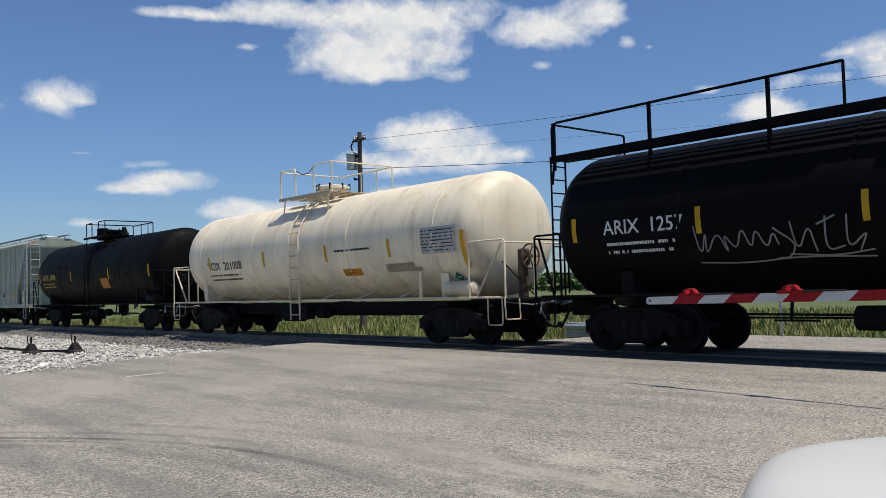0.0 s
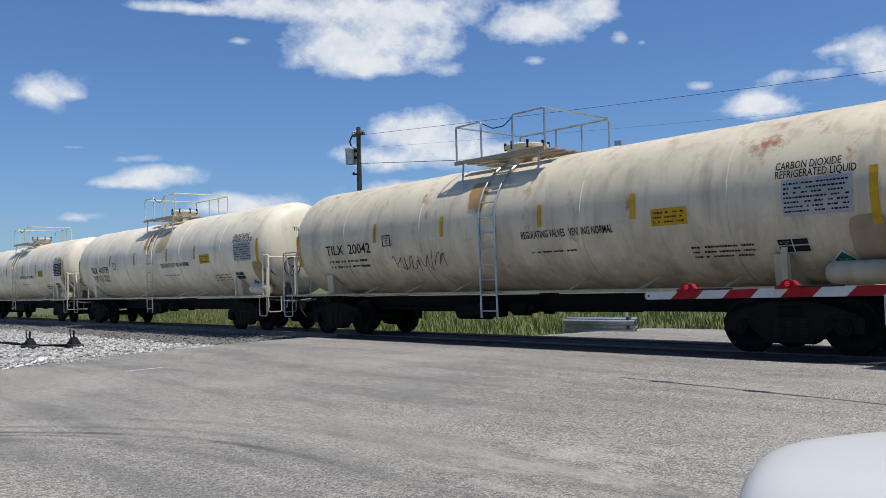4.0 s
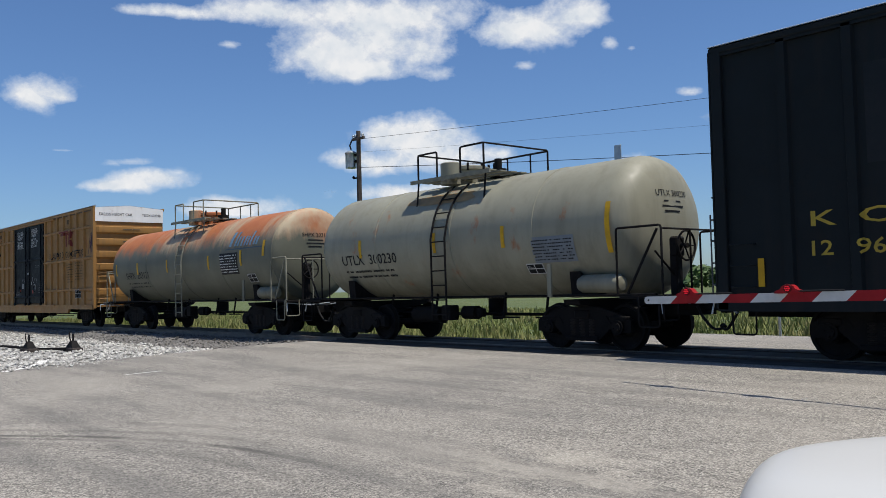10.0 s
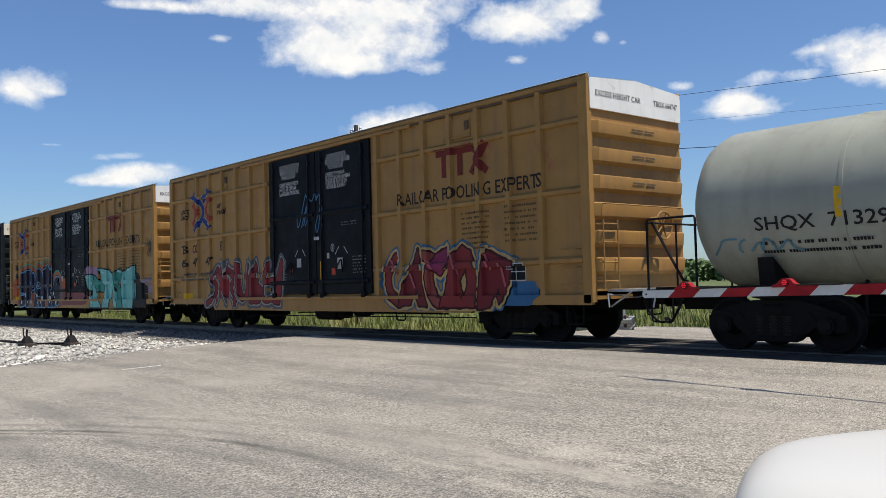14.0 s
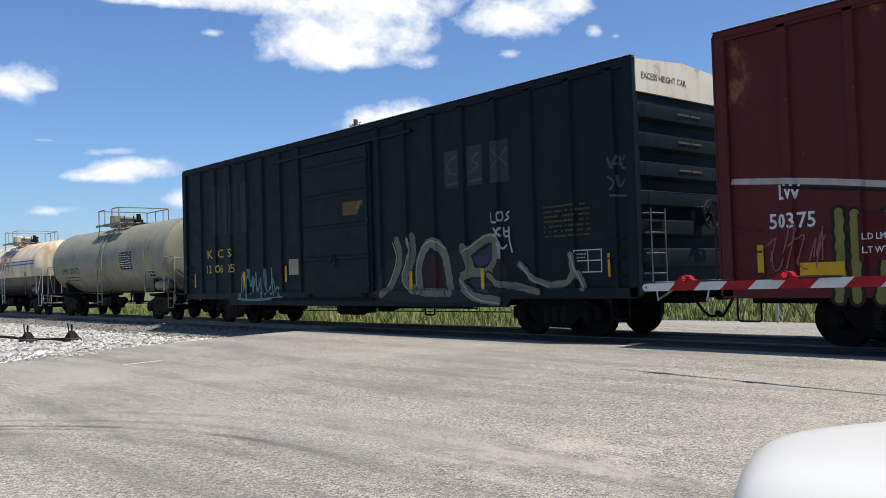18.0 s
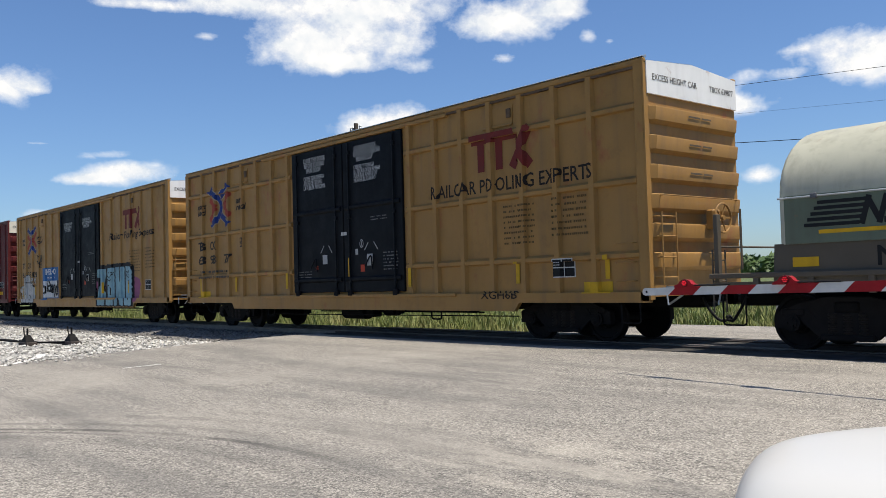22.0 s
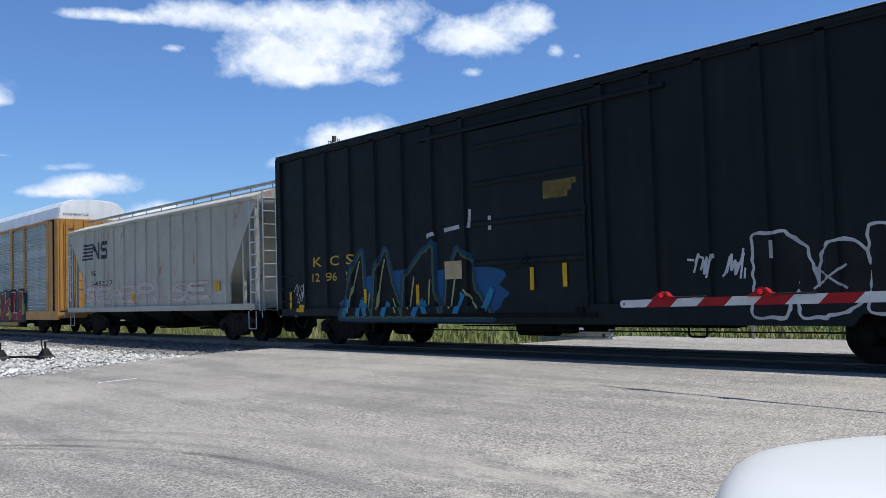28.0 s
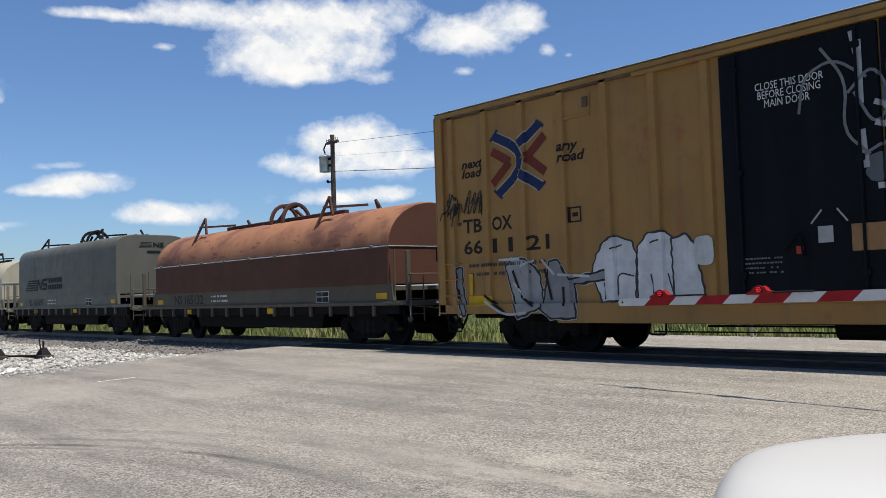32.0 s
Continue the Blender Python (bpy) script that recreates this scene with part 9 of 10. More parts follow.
for k in range(30):
    x, z, q = dots.uniform(-7.4, -1.7), dots.uniform(0.85, 1.35), dots.uniform(0.03, 0.11)
    n = len(ring_pts)
    ring_pts += [(x + q * math.cos(a * 0.785), z + q * math.sin(a * 0.785)) for a in range(8)]
    ring_faces.append(tuple(range(n, n + 8)))
decal(car, "graffiti_tag", (ring_pts, ring_faces), (0.6, 0.6, 0.56), wall, 9, "white sprayed dots")
piece(car, wall, 2.05, 7.7, 0.62, 2.3, "p 0085 1684 2080 2242 3505 3302 1202 1645 0850; p 1684 4162 3840 3342 2842 2055; p 3099 4993 5680 6280 7602 6202 5648 5002 3702 4655 3470; p 6083 6693 7692 7985 7060 7802 6802 6445; p 7985 8393 9999 9602 7902 7560 7880; p 9999 9990 9702 9940", ((0.05, (0.010, 0.012, 0.012)),), ((0.16, 0.46, 0.43), (0.035, 0.27, 0.22), (0.17, 0.48, 0.45), (0.035, 0.25, 0.20), (0.16, 0.46, 0.43)), 3)
swoops(car, wall, 2.05, 7.7, 0.62, 2.3, "0280 1078; 2560 2545; 3392 4086; 4870 5555; 7088 7286; 8590 9593; 4030 4512; 1230 1812; 6690 7188", (0.42, 0.62, 0.58), 0.07, 8)
swoops(car, wall, 5.85, 6.6, 1.3, 1.65, "0070 3090 6070; 2040 5050 8040; 4010 6020", BLACK, 0.03, 8)
decal(car, "graffiti", blob(1.95, 3.6, 1.9, 2.45, rng, 0.3), (0.32, 0.20, 0.30), wall, 1, "lilac sprayed cloud")
decal(car, "graffiti", blob(8.3, 9.4, 1.1, 1.85, rng, 0.3), (0.26, 0.20, 0.26), wall, 1, "lilac sprayed cloud")
piece(car, wall, 7.4, 8.85, 0.66, 2.1, "p 0099 3592 6070 9955 9902 0002", ((0.02, (0.012, 0.012, 0.013)),), ((0.011, 0.011, 0.012),), 2.4)
scrawl(car, wall, 8.7, 9.4, 2.5, 3.4, (0.03, 0.03, 0.03), rng, 7, 0.03)

car, wall, rng = boxcar(190.95, 211.68, "tan", TAN_BOX + " and red sprayed letters", True, mark=("TBOX", "664747"), seed=115)
bar_logo(car, wall, 5.06, 6.82, 3.72, 4.38, MAROON)
write(car, wall, "RAILCAR POOLING EXPERTS", 3.66, 8.42, 3.2, 3.5, DARK, 0.014)
piece(car, wall, -6.9, -1.7, 0.76, 2.15, "s06 1585 0860 1545 1015 0305; p 1605 1850 1680 2299 2470 2555 2899 3055 2905 2340; s06 3080 4068 3140 4112 4005; s07 4290 4425 5212 5690; p 5805 5860 6498 6680 6650 7530 7005; s06 8088 7340 7510 8515,s05 7550 8555; p 8605 8850 9599 9790 9550 9302", ((0.15, (0.09, 0.11, 0.12)), (0.07, (0.36, 0.31, 0.28)), (0.03, (0.025, 0.012, 0.012))), ((0.20, 0.025, 0.03), (0.24, 0.03, 0.035)), 0)
piece(car, wall, 2.75, 7.55, 0.68, 2.12, "s07 1588 0865 0830 1812; p 1805 2245 2870 3299 3465 4005 3408 3135 2810; s07 3888 4582 4055 4512 5510; p 4070 4688 5599 5575 4955; p 5005 5450 5885 6599 7090 7550 7405 6605,h 6245 6765 6840 6515; p 7602 7850 8190 8880 9870 9640 9010 8835 8405", ((0.16, (0.05, 0.13, 0.22)), (0.11, (0.50, 0.34, 0.14)), (0.05, (0.05, 0.012, 0.012))), ((0.22, 0.03, 0.03), (0.17, 0.02, 0.025), (0.27, 0.06, 0.05), (0.24, 0.03, 0.09)), 0)
swoops(car, wall, 2.75, 7.55, 0.68, 2.12, "1085 1860; 2660 3035; 4080 4565; 5890 6255; 8085 8460; 9070 9335", (0.42, 0.10, 0.12), 0.06, 10)
decal(car, "graffiti", blob(6.6, 8.3, 0.75, 1.35, rng, 0.35), (0.04, 0.13, 0.26), wall, 0, "blue sprayed cloud")
scrawl(car, wall, -1.0, 0.3, 2.7, 4.0, (0.06, 0.16, 0.30), rng, 7, 0.05, 4)

car, drum, rng = tank_car(211.68, 225.5, "tank_pale", "pale grey tank car with worn lettering and a diamond placard", 1.43, 3.9, (-5.8, 5.75), 116, "pipe", hand="iron", rings=(-2.9, 0, 2.9))
tank_marks(car, drum, "SHQX", "71329", -4.35, -2.2, 1.97, BLACK, rng, (-3.0, -1.0, 1.6, 3.6), (4.9, 5.4, 2.2, 2.8, (0.35, 0.36, 0.36)), (4.45, 1.45, (0.72, 0.72, 0.70)))
decal(car, "emblem", bars([(3.07 + 0.4 * k, 3.38 + 0.4 * k, 3.08, 3.66 if k in (0, 1, 4) else 3.45) for k in range(6)]), (0.08, 0.12, 0.18), drum, 1, "dark blue blocks of the owner's name")
decal(car, "emblem", bars([(2.2, 5.3, 2.96, 2.99)]), (0.08, 0.12, 0.18), drum, 1)
write(car, drum, "SANDERSVILLE, GEORGIA", 3.6, 4.8, 2.76, 2.9, (0.1, 0.12, 0.15), 0.012)
scrawl(car, drum, -5.2, -3.6, 1.6, 1.9, (0.10, 0.22, 0.28), rng, 6, 0.05)

car, drum, rng = tank_car(225.5, 239.97, "tank_rock", "cream tank car with a black belly and blue bands", 1.43, 3.86, (-6.05, 6.1), 117, "pipe", hand="galv", rings=(-3.0, 3.0))
tank_marks(car, drum, "ROCK", "4923", -4.22, -2.1, 2.12, (0.03, 0.05, 0.10), rng, ())
decal(car, "stripe", bars([(-5.4, 5.4, 2.62, 2.68), (-5.4, 5.4, 2.78, 2.84)]), (0.05, 0.10, 0.22), drum, 1, "thin blue band")
decal(car, "rust_run", blob(-1.2, 0.1, 2.3, 3.7, rng, 0.4), (0.36, 0.20, 0.08), drum, 0, "rust run below the manway deck")
decal(car, "rust_run", blob(0.6, 1.0, 2.2, 3.5, rng, 0.4), (0.40, 0.26, 0.13), drum, 0, "rust run below the manway deck")
warning_plate(car, drum, 3.6, 4.0, 2.0, 2.25, rng)

car, drum, rng = tank_car(239.97, 255.6, "tank_olive", "olive-grey tank car with a faded owner's name", 1.45, 3.94, (-6.75, 6.75), 118, "pipe", head=0.26, hand="hand_olive", rings=(-6.46, -3.1, 0, 3.1, 6.46), dome="tank_grey")
tank_marks(car, drum, "SHPX", "203172", -5.26, -2.9, 1.96, BLACK, rng, (1.9,), (2.15, 3.3, 2.03, 2.66, BLACK))
decal(car, "emblem", bars([(2.7 + 0.44 * k, 3.0 + 0.44 * k, 2.72, 3.2 if k in (0, 1, 4) else 3.05) for k in range(6)]), (0.20, 0.20, 0.155), drum, 1, "ghostly blocks of the owner's name")
warning_plate(car, drum, 4.75, 5.28, 1.6, 1.9, rng)
scrawl(car, drum, -0.75, 0.2, 1.75, 2.2, (0.45, 0.36, 0.05), rng, 6, 0.04)
scrawl(car, drum, -2.3, -1.1, 1.7, 1.95, (0.16, 0.24, 0.28), rng, 6, 0.04)
decal(car, "reflector_strip", bars([(4.6, 4.72, 2.2, 2.85)]), YELLOW, drum, 1)
round_end_mark(car, 6.75, 2.49, 1.45, "SHPX 203172", BLACK, 3.0, 0.26)

car, wall, rng = boxcar(255.6, 276.36, "kcs_teal", "deep teal high-cube boxcar with grey and green sprayed lettering", doors="single", seed=119, header="cream_end")
GOLD = (0.50, 0.36, 0.05)
write(car, wall, "K  C  S", -7.94, -6.14, 2.15, 2.43, GOLD, 0.014)
write(car, wall, "12   06   05", -8.0, -6.04, 1.66, 1.93, GOLD, 0.014)
decal(car, "graffiti", blob(1.55, 6.3, 0.68, 1.9, rng, 0.15, 60), (0.020, 0.022, 0.028), wall, 0, "dark sprayed ground")
piece(car, wall, 1.5, 8.3, 0.68, 2.4, "p 2916 2951 3366 3755 3826 3616;p 4825 5339 6125 6111,p 5258 6275 6252 5645", ((0.02, (0.012, 0.014, 0.016)),), ((0.045, 0.012, 0.014), (0.045, 0.038, 0.075)), 0.3)
piece(car, wall, 1.5, 8.3, 0.68, 2.4, "s06 1389 1663 1027 0514,s06 2293 2367 1732 2516 4115; s07 2619 2552 2979 3484 3970 4140 4216; s06 4973 5341 4632 5309 6504,s06 5065 5983 6483 6456 6039 5241; s04 6036 6524 7322 8215,s04 7448 7932 8522 9324 9635 9556,s04 9735 9919", ((0.035, (0.012, 0.016, 0.018)),), ((0.15, 0.165, 0.115), (0.17, 0.18, 0.13)), 1.5)
swoops(car, wall, 1.5, 8.3, 0.68, 2.4, "1187 1463 0825;2092 2167 1632 2314;2424 2452 2881 3487 4073;4967 5987 6686 6656;4735 5406 6601;7448 8028 8620;9556 9733 9919", (0.36, 0.37, 0.32), 0.035, 6)
swoops(car, wall, -5.7, -2.3, 0.72, 1.85, "0210 0590 1030 1495 1605; 1890 2030 2680 2420; 3080 3215 4070 4410; 4888 5010 5540; 5890 6010 6845 7512; 0008 3004 8012", (0.10, 0.25, 0.25), 0.075, 1, "pale teal sprayed strokes")
swoops(car, wall, -5.7, -2.3, 0.72, 1.85, "0510 0975 1325 1985; 2525 2970 3330; 4520 4265; 5530 6070 6515", (0.30, 0.36, 0.34), 0.03, 2)
decal(car, "board", bars([(-2.7, -2.07, 1.5, 1.95)]), (0.34, 0.27, 0.20), wall, 3, "bare plywood patch")
decal(car, "faded_patch", bars([(-7.45, -6.95, 2.9, 4.5), (-6.8, -6.35, 2.9, 4.5), (-6.2, -5.75, 2.9, 4.5), (-5.55, -5.05, 2.9, 4.5)]), (0.017, 0.025, 0.031), wall, 0, "faded patches of old lettering")
decal(car, "faded_patch", bars([(4.26, 4.76, 3.32, 4.17), (5.02, 5.52, 3.32, 4.2), (5.83, 6.33, 3.3, 4.2)]), (0.034, 0.043, 0.05), wall, 0, "faded patches of old lettering")
swoops(car, wall, 4.26, 6.33, 3.3, 4.2, "2080 0670 0640 2035; 5580 4265 5848 4135; 7880 8855 9835; 9880 8860 7835; 0412 2214; 4012 6015", (0.07, 0.08, 0.085), 0.05, 1)
write(car, wall, "CLOSE AND LOCK\nDOORS BEFORE\nMOVING CAR", 0.2, 1.1, 3.0, 3.35, (0.4, 0.28, 0.06), 0.012)
warning_plate(car, wall, 8.1, 8.75, 1.3, 1.75, rng)
swoops(car, wall, 5.8, 6.4, 1.75, 2.7, "0595 0572 3072; 3592 5596 5575 3575 3592; 9094 7088 9080 6574; 1560 4540; 4560 1540; 6060 6038 8540; 6550 8550; 8560 8530 9902; 3025 5010 7520", (0.42, 0.42, 0.40), 0.045, 8, "white sprayed letters")
swoops(car, wall, 8.95, 9.45, 2.65, 3.55, "1090 3060 5092; 6090 6565 9062; 9090 7080; 1050 4535 1520; 5050 5520 8545 9015; 1510 9006; 3075 7572", (0.07, 0.085, 0.09), 0.045, 1)
decal(car, "weight_table", small_print(7.3, 8.5, 2.0, 2.7, 7, rng), (0.11, 0.085, 0.03), wall, 1)
yellow_strips(car, wall, [(-8.9, 1.2), (-5.3, 1.2), (-2.9, 1.3), (2.9, 1.0), (5.4, 1.0), (8.9, 1.2)])

car, wall, rng = boxcar(276.36, 297.5, "red_box", "oxide-red high-cube boxcar with silver sprayed lettering", doors="wide", seed=120, header="cream_end")
write(car, wall, "LW", -8.6, -8.24, 2.36, 2.6, WHITE, 0.03)
write(car, wall, "50375", -8.78, -8.02, 1.9, 2.15, WHITE, 0.02)
swoops(car, wall, -9.4, -5.0, 2.05, 2.85, "0085 3070 5550 9915", (0.42, 0.39, 0.36), 0.10, 1, "grey sprayed streak")
swoops(car, wall, -9.4, -5.0, 1.95, 2.75, "2075 5055 9915", BLACK, 0.05, 1.5)
decal(car, "graffiti", blob(-4.4, -0.2, 2.1, 3.25, rng, 0.12, 40), (0.006, 0.006, 0.007), wall, 0.4, "black sprayed cloud over the letters")
decal(car, "graffiti", blob(-1.2, 0.35, 1.5, 3.05, rng, 0.1, 40), (0.007, 0.007, 0.008), wall, 0.6)
piece(car, wall, -5.2, -1.3, 0.8, 2.65, "p 0812 0560 1575 2898 5099 6490 6505 3002", ((0.06, (0.010, 0.010, 0.011)),), ((0.40, 0.39, 0.36),), 2, (0.13, 0.135, 0.14), 0.62)
swoops(car, wall, -5.2, -1.3, 0.8, 2.65, "1068 1075 2075 2250 1240 1015 2512; 2512 2575 3275 3240; 3575 3530 4025 4570; 4515 4575 5278 5240; 5575 5515 6220; 6070 6575 6540", (0.010, 0.010, 0.011), 0.055, 6)
piece(car, wall, -2.3, -1.2, 1.35, 2.6, "s16 2080 2040; s16 6075 6020", ((0.12, (0.010, 0.010, 0.011)),), ((0.48, 0.46, 0.42), (0.34, 0.14, 0.06)), 7)
piece(car, wall, 2.4, 7.35, 0.72, 2.45, "p 0220 0545 2099 3565 4340 3002 1402; p 3258 4092 5299 6099 7699 8180 7812 6502 4502 5045", ((0.15, (0.34, 0.32, 0.31)), (0.12, (0.010, 0.010, 0.011)), (0.07, (0.010, 0.010, 0.011))), ((0.155, 0.15, 0.155), (0.17, 0.165, 0.17), (0.14, 0.135, 0.14)))
piece(car, wall, 2.4, 7.35, 0.72, 2.45, "p 1062 2080 2668 2640 1820 1545 2055; s09 5550 6072 7060 6835 5830", ((0.02, (0.010, 0.010, 0.011)),), ((0.012, 0.012, 0.013),), 4)
swoops(car, wall, 6.3, 7.4, 1.1, 1.5, "0060 5030 9980", (0.13, 0.125, 0.13), 0.2, 1)
swoops(car, wall, 2.4, 7.35, 0.72, 2.45, "1060 2072; 1845 2460; 5545 6055 6530; 5840 6235; 2299 3570 4645; 3050 4098", (0.30, 0.29, 0.28), 0.035, 7)
decal(car, "faded_patch", blob(7.35, 7.6, 1.3, 2.3, rng, 0.12), (0.24, 0.21, 0.19), wall, 4, "grey sprayed column")
piece(car, wall, 1.15, 2.4, 1.1, 2.42, "p 0098 3099 3510 1505; p 4030 5590 8080 9805 4505", ((0.07, (0.34, 0.32, 0.31)), (0.03, (0.012, 0.012, 0.013))), ((0.012, 0.012, 0.014), (0.15, 0.145, 0.15)))
swoops(car, wall, 1.9, 4.4, 2.0, 2.5, "0040 2080 5085 9960", (0.30, 0.28, 0.27), 0.07, 0.5)
piece(car, wall, -7.75, -6.0, 0.72, 2.1, "s05 0505 0599; s05 2005 2095; s05 3580 5099 9095,s06 4005 4560 9090", ((0.05, (0.02, 0.016, 0.012)),), ((0.19, 0.18, 0.05),), 0)
decal(car, "data_panel", bars([(-7.35, -6.3, 1.35, 2.05)]), (0.085, 0.0105, 0.0105), wall, 5, "clean red stencil panel")
write(car, wall, "LD LMT 204700 LB", -7.3, -6.35, 1.66, 1.76, WHITE, 0.02, 0, 6)
write(car, wall, "LT WT    81300 LB", -7.3, -6.35, 1.46, 1.56, WHITE, 0.02, 0, 6)
write(car, wall, "CLOSE AND LOCK\nBOTH DOORS BEFORE\n  MOVING CAR", 0.39, 1.6, 4.3, 4.74, WHITE, 0.0)
write(car, wall, "OPEN THIS DOOR FIRST", 0.5, 1.5, 2.45, 2.52, WHITE, 0.0)
decal(car, "door_notice", small_print(-0.15, 2.1, 2.72, 2.95, 2, rng), WHITE, wall, 1)
decal(car, "weight_table", small_print(6.5, 8.0, 2.55, 2.95, 6, rng), (0.17, 0.13, 0.125), wall, 1)
warning_plate(car, wall, 7.9, 8.43, 1.62, 1.96, rng)
decal(car, "yellow_plate", bars([(-8.3, -7.6, 1.15, 1.35), (7.9, 8.3, 1.25, 1.42), (-2.3, -1.9, 0.63, 0.72), (1.1, 1.6, 0.63, 0.72)]), YELLOW, wall, 2, "yellow plate")
yellow_strips(car, wall, [(-9.0, 1.2), (-5.9, 1.15), (-2.6, 1.25), (-0.4, 1.3), (2.2, 1.35), (4.7, 1.3), (7.3, 1.35)])
scrawl(car, wall, -8.9, -7.9, 1.2, 2.0, (0.3, 0.1, 0.1), rng, 7, 0.03, 4)
scrawl(car, wall, 6.8, 7.2, 1.7, 2.2, (0.5, 0.45, 0.45), rng, 4, 0.03, 4)

car, wall, rng = boxcar(297.5, 318.34, "tan", TAN_BOX + " and painted blue badge", mark=("TBOX", "662508"), seed=121)
bar_logo(car, wall, 5.11, 6.97, 3.74, 4.5, MAROON)
write(car, wall, "Railcar Pooling Experts", 3.76, 8.2, 3.28, 3.66, DARK, 0.03, 0.2)
decal(car, "graffiti", bars([(-5.48, -2.87, 0.94, 2.5)]), (0.03, 0.13, 0.33), wall, 1, "painted blue name badge")
decal(car, "graffiti", bars([(-5.4, -2.93, 1.06, 1.86)]), (0.62, 0.63, 0.63), wall, 2, "white field of the badge")
write(car, wall, "HELLO", -4.85, -3.45, 2.16, 2.44, WHITE, 0.03, 0, 3)
write(car, wall, "my name is", -4.7, -3.6, 1.94, 2.08, WHITE, 0.02, 0, 3)
swoops(car, wall, -5.4, -2.93, 1.06, 1.86, "1524 0830 0847 0862 1569 2362 2447 2332 1524; 2699 2860 3034; 4137 3342 3356 3368 4173 4668 4756 4642 4137; 3699 4585 4869; 5837 5342 5356 5370 5875 6570 6656 6542 5837; 6669 6626; 6645 7075 7670 7640 7204; 9699 9739 9220 8715 8122 8143 8260 8765 9360", BLACK, 0.11, 4, "black sprayed loops")
piece(car, wall, -9.1, -6.7, 0.75, 2.2, "p 0805 0055 0562 2062 2005; p 2005 2090 3095 4092 4599 5899 6290 6570 7505; p 7305 7068 8568 9555 9930 9405", ((0.03, (0.015, 0.015, 0.016)),), ((0.50, 0.50, 0.48), (0.46, 0.46, 0.45)), 0)
swoops(car, wall, -9.1, -6.7, 0.75, 2.2, "4095 4240 3835 4430 4405; 5095 4880; 5830 6530 7010; 7568 7040 7218; 1240 1525", BLACK, 0.045, 4)
scrawl(car, wall, -7.3, -6.5, 1.7, 2.2, (0.6, 0.6, 0.58), rng, 6, 0.04, 8)
scrawl(car, wall, -6.3, -5.6, 2.7, 3.2, (0.03, 0.03, 0.03), rng, 6, 0.04, 4)
decal(car, "graffiti", blob(1.9, 7.1, 0.75, 1.9, rng, 0.2, 30), (0.30, 0.09, 0.18), wall, 0, "pink sprayed cloud")
piece(car, wall, 2.3, 6.05, 0.67, 2.25, "p 0097 2397 2380 1440 2235 2202 0002 0022 1075 0075; p 2702 2798 4898 4802,h 3428 3448 4248 4228; p 5102 5199 6099 6860 6899 7799 7702 6802 6040 6002; p 8002 8099 9599 9990 9902,h 8830 9052 9332 9010", ((0.16, (0.010, 0.010, 0.012)), (0.05, (0.010, 0.010, 0.012))), ((0.22, 0.38, 0.43), (0.25, 0.41, 0.46)), 1)
swoops(car, wall, 2.3, 6.05, 0.67, 2.25, "2878 3470 4278 4788; 2870 3562 4268; 3085 3388; 4088 4485; 3052 3354; 8280 8870 9378; 8286 8984 9488; 8865 9060 8855", (0.010, 0.010, 0.012), 0.04, 6)
yellow_strips(car, wall, [(-8.8, 1.1), (-6.7, 1.2), (-3.2, 1.2), (2.85, 1.2), (5.6, 1.2)])

car, wall, rng = boxcar(318.34, 339.06, "tan", TAN_BOX + " and clean ribbed sides", True, mark=("TBOX", "639877"), seed=122)
bar_logo(car, wall, 4.96, 6.79, 3.66, 4.48, MAROON)
write(car, wall, "RAILCAR POOLING EXPERTS", 3.58, 8.39, 3.2, 3.5, DARK, 0.014)
write(car, wall, "XGH6B", 5.2, 6.3, 0.88, 1.05, DARK, 0.012)
yellow_strips(car, wall, [(-8.7, 1.15), (-6.2, 1.15), (2.72, 1.18), (6.24, 1.2), (8.6, 1.25), (-2.95, 1.2)])
decal(car, "yellow_plate", bars([(8.05, 8.75, 0.98, 1.2)]), YELLOW, wall, 1)

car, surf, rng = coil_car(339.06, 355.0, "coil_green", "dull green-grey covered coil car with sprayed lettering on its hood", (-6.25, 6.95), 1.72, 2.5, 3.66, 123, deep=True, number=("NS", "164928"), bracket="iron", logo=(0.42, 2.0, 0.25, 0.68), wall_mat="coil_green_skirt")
pts, faces = fitted(letters("INR", 0.05), -1.05, 0.75, 2.62, 3.25)
tag_ = Shape()
tag_.v, tag_.f = [(6.975, y, z) for y, z in pts], [tuple(reversed(f)) for f in faces]
patch_, patch_faces = blob(-1.35, 1.3, 2.3, 3.4, rng, 0.12, 60)
dark_ = Shape()
dark_.v, dark_.f = [(6.968, y, z) for y, z in patch_], [tuple(reversed(f)) for f in patch_faces]
part("hood_end_graffiti", dark_, flat((0.06, 0.08, 0.068)), car, "dark sprayed ground of the letters", smooth=0)
part("hood_end_graffiti", tag_, flat((0.17, 0.22, 0.19)), car, "dull green sprayed letters", smooth=0)["kind"] = "stuff"
hood_side = HoodSide(1.5, 2.5, 3.66)
piece(car, hood_side, -3.5, 3.0, 1.74, 3.45, "p 0361 0685 1088 1688 2073 2036 1703 0601 0330; p 2070 2795 3597 4491 4446 4300 2001 2325 2043; p 4475 4993 5795 6490 6260 6949 7102 4401 4730; p 6490 7395 8099 7752 7140 6853", ((0.035, (0.03, 0.05, 0.045)),), ((0.43, 0.43, 0.40), (0.40, 0.41, 0.38)), 2, floor=None)
piece(car, hood_side, -3.5, 3.0, 1.74, 3.45, "p 1028 1055 1176 1476 1440 1222; p 2656 3058 4056 3922 3020 2630; p 4715 5243 6239 6211; p 6872 7579 7263; p 4750 4872 5470 5060", ((0.06, (0.02, 0.03, 0.03)),), ((0.035, 0.135, 0.10),), 6, floor=None)
